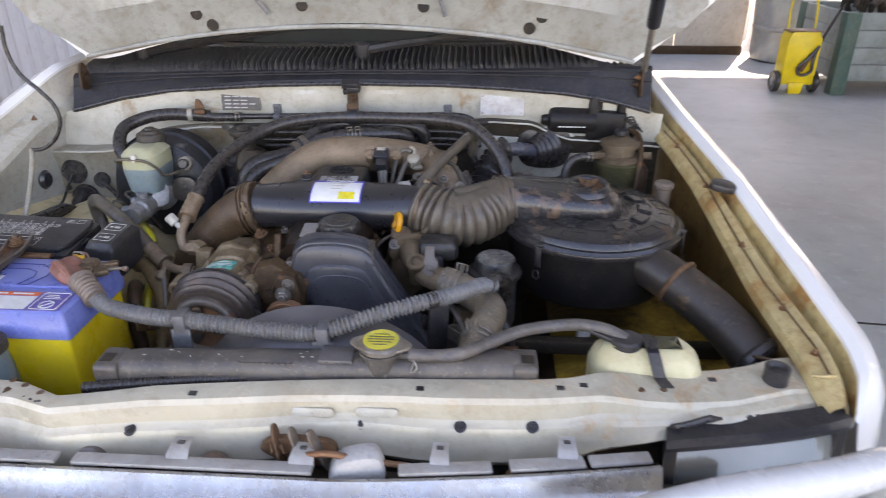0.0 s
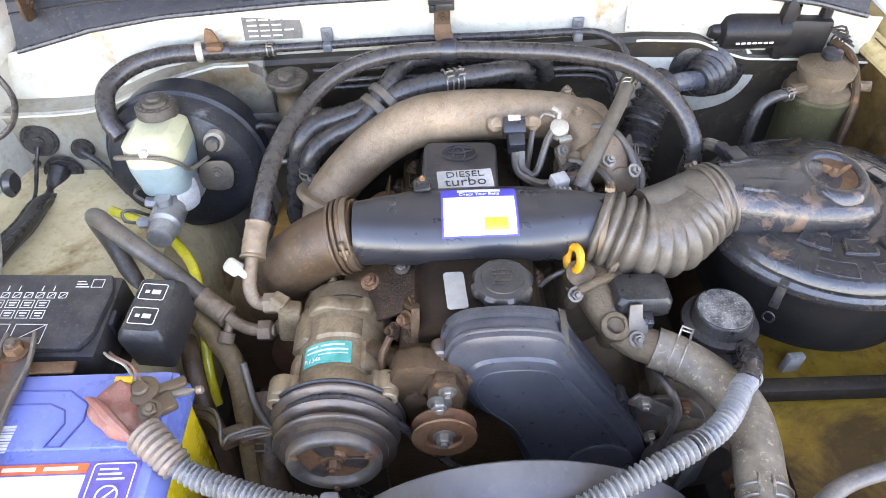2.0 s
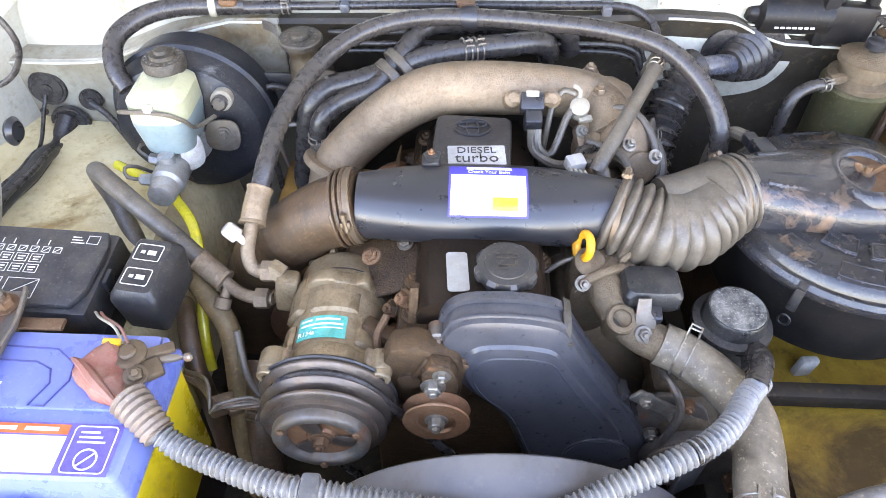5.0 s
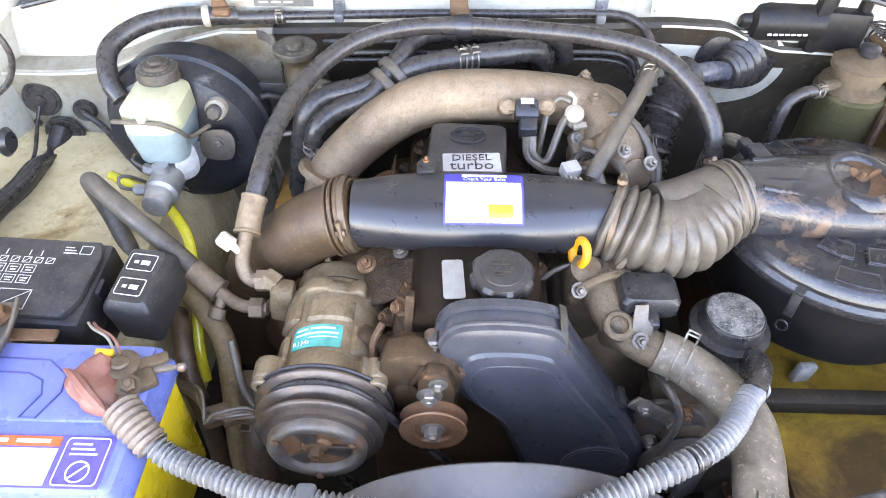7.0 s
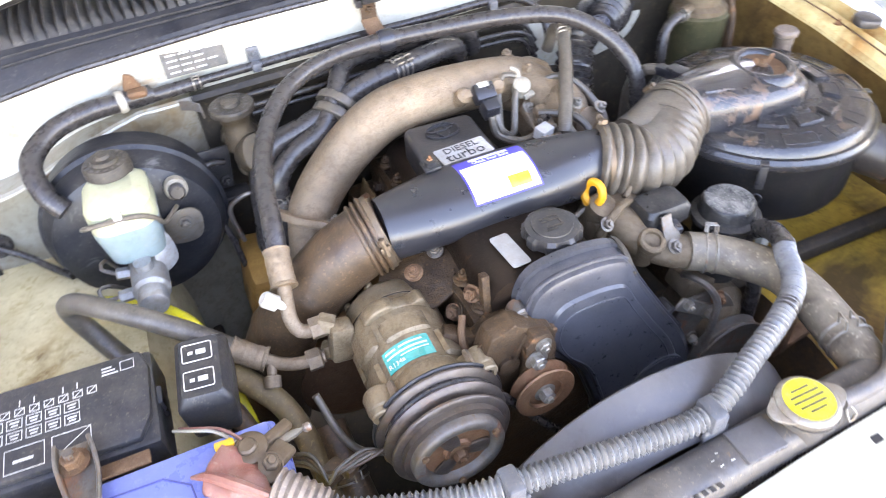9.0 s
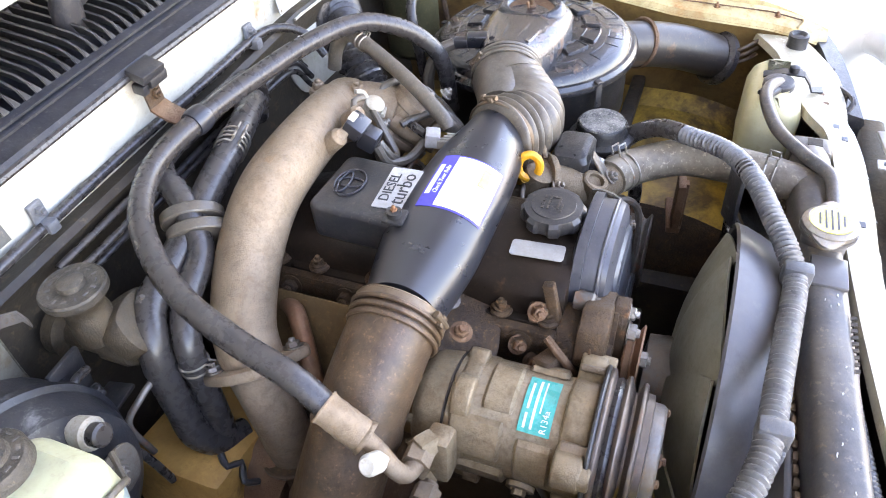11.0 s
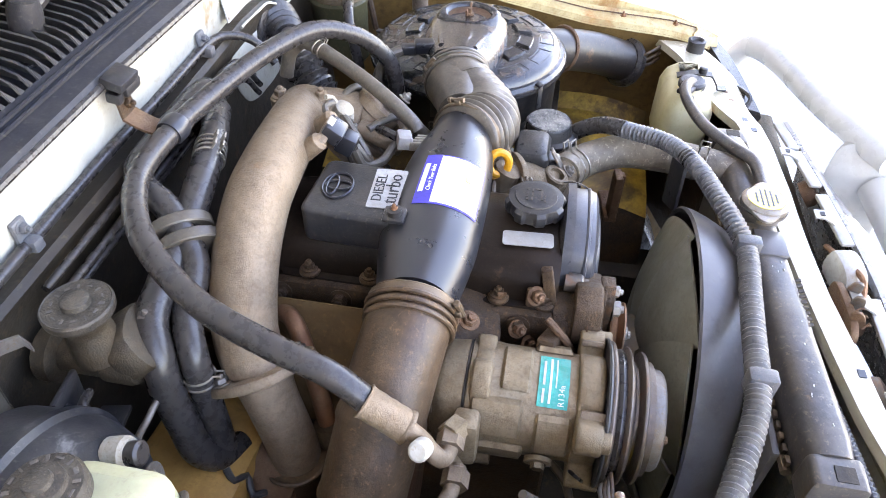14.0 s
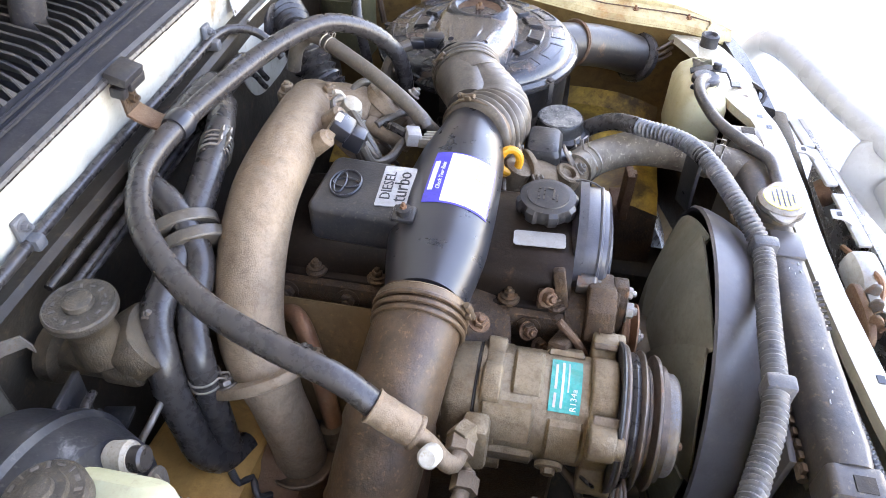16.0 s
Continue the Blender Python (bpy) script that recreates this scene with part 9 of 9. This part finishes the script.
tube(bm, [(0.424, 0.808, 1.054), (0.410, 0.79, 1.053), (0.392, 0.775, 1.052)], lambda s: 0.040 - 0.016 * s, 28, 0.002, rib=(0.010, 0.07))
part("ribs", bm, "rubber", bo)
part("shaft", tube(BM(), [(0.398, 0.778, 1.053), (0.360, 0.752, 1.066), (0.332, 0.741, 1.066)], 0.0145, 16), "loom_blue", bo, "bluish steel shaft")
bm = BM()
prism(bm, smooth_outline([(-0.13, 0.01), (-0.11, 0.055), (0.0, 0.056), (0.075, 0.045), (0.105, 0.0), (0.07, -0.055), (-0.02, -0.072), (-0.10, -0.055)], 5), 0.005, pose(0.395, 0.8165, 1.044, 90, 0, 0), 0.002)
single("bulkhead_plate", bm, "cream", "cream painted plate round the bulkhead boot", "plate")

# ---- wiper motor ----
wm = thing("wiper_motor", (0.49, 0.82, 1.11), "black cylindrical wiper motor on the firewall", "motor")
bm = BM()
lathe(bm, [(0.009, -0.018), (0.012, -0.015), (0.014, -0.004), (0.027, 0.0), (0.029, 0.006), (0.029, 0.085), (0.031, 0.088), (0.031, 0.098)], (0.428, 0.822, 1.113), (1, 0.02, -0.02), 32)
part("can", bm, "can_black", wm)
bm = BM()
box(bm, (0.555, 0.825, 1.105), (0.075, 0.055, 0.062), (0, 4, 0), 0.010)
for x in (0.53, 0.58):
    lathe(bm, [(0.010, -0.01), (0.010, 0.012)], (x, 0.815, 1.142), (0, 0, 1), 14)
part("gearbox", bm, "can_black", wm)
bm = BM()
prism(bm, smooth_outline([(-0.006, -0.04), (0.012, -0.04), (0.014, 0.03), (0.008, 0.048), (-0.006, 0.045)], 3), 0.05, pose(0.517, 0.85, 1.115, 90, 0, 0), 0.003)
part("bracket", bm, "can_black", wm)
bm = BM()
for k in range(7):
    slab(bm, patch((0.478, 0.7935, 1.104), (1, 0, 0), (0, 0.15, 1)), -0.032 + 0.0085 * k, -0.0014, -0.032 + 0.0085 * k + 0.006, 0.0014, 0.0004)
part("printed_mark", bm, "pale_print", wm)
bm = BM()
for k in range(5):
    tube(bm, [(0.585, 0.80, 1.12), (0.60 + 0.006 * k, 0.785, 1.13 - 0.008 * k), (0.61, 0.79 + 0.01 * k, 1.10), (0.605, 0.81, 1.07)], 0.0018, 6)
part("lead", bm, "rubber", wm)

# ---- fuel filter ----
ff = thing("fuel_filter", (0.565, 0.74, 0.96), "olive steel fuel filter with alloy pump head", "fuel filter")
part("can", lathe(BM(), [(0.04, 0.93), (0.048, 0.94), (0.049, 1.035), (0.051, 1.04), (0.051, 1.046), (0.045, 1.05)], (0.563, 0.735, 0), (0, 0, 1), 36), "filter", ff)
bm = BM()
lathe(bm, [(0.046, 1.05), (0.046, 1.058), (0.034, 1.063), (0.034, 1.078), (0.041, 1.080), (0.041, 1.088), (0.030, 1.091), (0.016, 1.100)], (0.563, 0.735, 0), (0, 0, 1), 36)
tube(bm, [(0.53, 0.72, 1.062), (0.505, 0.71, 1.064)], 0.008, 10)
tube(bm, [(0.60, 0.72, 1.062), (0.625, 0.71, 1.066)], 0.008, 10)
box(bm, (0.58, 0.78, 1.07), (0.06, 0.06, 0.012), (0, 0, 0), 0.003)
part("head", bm, "alloy_dirty", ff, "dusty alloy pump head")
part("plunger_cap", lathe(BM(), [(0.014, 1.103), (0.014, 1.112), (0.011, 1.114)], (0.563, 0.735, 0), (0, 0, 1), 20), "plastic", ff, "black priming cap")
hose("fuel_hose", [(0.508, 0.711, 1.064), (0.485, 0.703, 1.066), (0.465, 0.697, 1.056), (0.455, 0.69, 1.03), (0.45, 0.68, 0.98), (0.445, 0.67, 0.92)], 0.0085, "rubber", "black rubber fuel hose", [((0.505, 0.71, 1.064), (1, 0.3, 0))])
for ob in ff.children_recursive:
    ob.data.transform(Matrix.Translation((0.009, 0.012, 0.0)))
bm = BM()
box(bm, (0.618, 0.745, 1.0), (0.03, 0.05, 0.08), (0, 0, 0), 0.01)
tube(bm, [(0.60, 0.80, 1.10), (0.615, 0.76, 1.09), (0.61, 0.71, 1.05), (0.60, 0.69, 0.98)], 0.006, 8)
single("filter_bracket", bm, "bracket", "oily brown filter bracket on the inner wing", "bracket")
single("small_reservoir", lathe(BM(), [(0.014, 0.97), (0.015, 1.035), (0.019, 1.038), (0.019, 1.044), (0.016, 1.047), (0.006, 1.048)], (0.640, 0.615, 0), (0, 0, 1), 28), "boot_grey", "dusty pale round reservoir by the inner wing", "reservoir")

# ---- grommets and wiring on the driver's side bulkhead ----
for x, y, z, r in ((-0.646, 0.763, 0.990, 0.029), (-0.584, 0.762, 0.971, 0.0185), (-0.628, 0.756, 0.930, 0.031)):
    bm = lathe(BM(), [(r * 0.98, -0.003), (r, 0.0), (r * 0.95, 0.0025), (r * 0.82, 0.002), (r * 0.78, 0.0035), (r * 0.3, 0.0035), (r * 0.28, 0.006), (r * 0.1, 0.0065)], (x, y, z), (0.1, -1, 0.1), 28)
    single("rubber_grommet", bm, "rubber", "black rubber grommet in the bulkhead", "grommet", "grommets in the bulkhead")
bm = BM()
tube(bm, [(-0.632, 0.757, 0.936), (-0.636, 0.726, 0.921), (-0.634, 0.702, 0.914)], lambda q: 0.018 - 0.008 * q, 18)
single("grommet_boot", bm, "rubber", "conical black rubber boot on a bulkhead grommet", "boot")
for k, (dx, dz) in enumerate(((0.010, 0.008), (-0.010, 0.006), (0.004, -0.010))):
    hose("wiring_lead", [(-0.634 + dx, 0.702, 0.918 + dz), (-0.628 + dx, 0.66, 0.938 + dz), (-0.622 + dx, 0.605, 0.948 + dz), (-0.626 + dx, 0.55, 0.956 + dz), (-0.632 + dx, 0.48, 0.957 + dz), (-0.632, 0.41, 0.952)], 0.0045, "rubber", "black wire of the loom", cat="cable")
hose("wiring_harness", [(-0.636, 0.728, 0.921), (-0.634, 0.702, 0.920), (-0.626, 0.66, 0.940), (-0.622, 0.61, 0.947), (-0.625, 0.56, 0.953), (-0.632, 0.50, 0.953), (-0.634, 0.42, 0.952)], 0.0125, "plastic_dusty", "taped black wiring harness", cat="cable")
hose("wiring_lead", [(-0.646, 0.752, 0.985), (-0.650, 0.735, 0.965), (-0.642, 0.69, 0.945), (-0.624, 0.63, 0.950)], 0.003, "rubber", "thin black wiring lead", cat="cable")
hose("wiring_lead", [(-0.583, 0.756, 0.970), (-0.556, 0.745, 0.955), (-0.528, 0.72, 0.942), (-0.50, 0.69, 0.938)], 0.005, "rubber", "thick black wiring lead", cat="cable")
single("round_plug", lathe(BM(), [(0.0065, 0), (0.0065, 0.002), (0.003, 0.0022)], (-0.66, 0.752, 0.955), (0, -1, 0), 16), "dark", "dark hole in the cream bulkhead", "hole")
hose("alternator_lead", [(-0.252, 0.335, 0.955), (-0.238, 0.30, 0.91), (-0.215, 0.285, 0.885), (-0.185, 0.29, 0.875), (-0.165, 0.31, 0.88)], 0.0045, "rubber_grey", "grey taped alternator lead", cat="cable")
hose("washer_hose", [(-0.626, 0.62, 1.329), (-0.628, 0.62, 1.282), (-0.614, 0.62, 1.24), (-0.583, 0.62, 1.208), (-0.561, 0.62, 1.18), (-0.556, 0.62, 1.146), (-0.575, 0.62, 1.111), (-0.604, 0.62, 1.09), (-0.632, 0.62, 1.086)], 0.004, "rubber", "thin black washer hose hanging from the bonnet", cat="hose")
hose("washer_line", [(-0.632, 0.62, 1.086), (-0.622, 0.60, 1.07), (-0.612, 0.56, 1.03), (-0.605, 0.50, 0.97), (-0.61, 0.47, 0.95)], 0.0048, "bone", "yellowed clear washer line", cat="hose")
hose("conduit_sleeve", [(-0.52, 0.66, 0.925), (-0.45, 0.62, 0.93), (-0.42, 0.60, 0.94), (-0.395, 0.565, 0.945), (-0.357, 0.514, 0.935), (-0.340, 0.45, 0.895), (-0.330, 0.40, 0.862), (-0.322, 0.37, 0.82)], 0.0075, "yellow_label", "yellow conduit sleeve with black lead", cat="cable")
bm = BM()
rnd = random.Random(11)
for k in range(7):
    p = Vector((-0.60 + 0.01 * k, 0.46, 0.955))
    tube(bm, [p, p + Vector((rnd.uniform(-0.02, 0.02), -0.02, 0.025)), p + Vector((rnd.uniform(-0.02, 0.03), -0.045, 0.02 + rnd.uniform(-0.01, 0.01))), p + Vector((0.01, -0.05, -0.02))], 0.0016, 5)
single("loose_wires", bm, "white_plastic", "bunch of loose white wires by the fuse box", "wires")
single("wing_connector", box(BM(), (-0.60, 0.44, 1.0), (0.045, 0.035, 0.03), (0, 15, 10), 0.006), "bat_blue_dark", "dark blue connector block on the inner wing", "connector")
single("wing_plug", lathe(BM(), [(0.018, 0), (0.02, 0.004), (0.014, 0.010)], (-0.608, 0.60, 1.03), (1, 0, 0), 22), "plastic", "black plug in the inner wing", "plug")
# hoses in the gap between the battery and the compressor
hose("heater_feed_hose", [(-0.372, 0.475, 0.905), (-0.342, 0.442, 0.925), (-0.312, 0.412, 0.913), (-0.287, 0.384, 0.885), (-0.272, 0.335, 0.845), (-0.268, 0.295, 0.78), (-0.262, 0.27, 0.68)], 0.0145, "tan_hose", "tan dust-caked coolant hose beside the battery")
hose("drain_hose", [(-0.360, 0.43, 0.88), (-0.343, 0.395, 0.90), (-0.325, 0.345, 0.87), (-0.313, 0.325, 0.82), (-0.303, 0.30, 0.72)], 0.0125, "rubber_brown", "brown dusty rubber hose behind the battery")
hose("lower_hose", [(-0.245, 0.36, 0.86), (-0.242, 0.315, 0.83), (-0.235, 0.275, 0.78), (-0.225, 0.25, 0.70)], 0.019, "rubber_brown", "thick brown rubber hose under the compressor", [((-0.241, 0.305, 0.822), (0.05, -0.75, -0.6))])
for k in range(4):
    d = 0.004 * k
    hose("clutch_wire", [(-0.318, 0.30 + d, 0.905), (-0.290 + d, 0.282, 0.92 + d), (-0.268, 0.262 - d, 0.918), (-0.246 - d, 0.252, 0.926 + 0.5 * d), (-0.222, 0.250 + d, 0.932), (-0.203, 0.252, 0.935 - d)], 0.0021, "rubber_grey" if k % 2 else "rubber_brown", "frayed dusty clutch wire", cat="cable")
bm = BM()
box(bm, (-0.262, 0.268, 0.905), (0.030, 0.022, 0.018), (10, 12, 30), 0.004)
box(bm, (-0.244, 0.262, 0.910), (0.018, 0.016, 0.014), (10, 12, 30), 0.003)
single("wire_connector", bm, "rubber_brown", "dusty brown plug on the clutch wires", "connector")
# washer filler by the battery
wf = thing("washer_filler", (-0.38, 0.045, 0.85), "milky washer filler neck with dark cap", "filler")
part("neck", lathe(BM(), [(0.036, 0.85), (0.033, 0.94), (0.029, 0.965), (0.028, 0.972)], (-0.395, 0.080, 0), (0, 0, 1), 24), "tank_low", wf)
part("cap", lathe(BM(), [(0.030, 0.970), (0.033, 0.972), (0.033, 0.985), (0.029, 0.988), (0.012, 0.989)], (-0.395, 0.080, 0), (0, 0, 1), 30), "tar", wf, "dark grey snap cap")

hose("loom_conduit", [(-0.22, 0.022, 0.962), (-0.12, 0.037, 0.965), (-0.05, 0.046, 0.966), (0.05, 0.055, 0.966), (0.19, 0.060, 0.962), (0.30, 0.066, 0.957), (0.42, 0.080, 0.945)], 0.0075, "rubber", "black corrugated conduit behind the slam panel", rib=(0.005, 0.08), cat="cable")
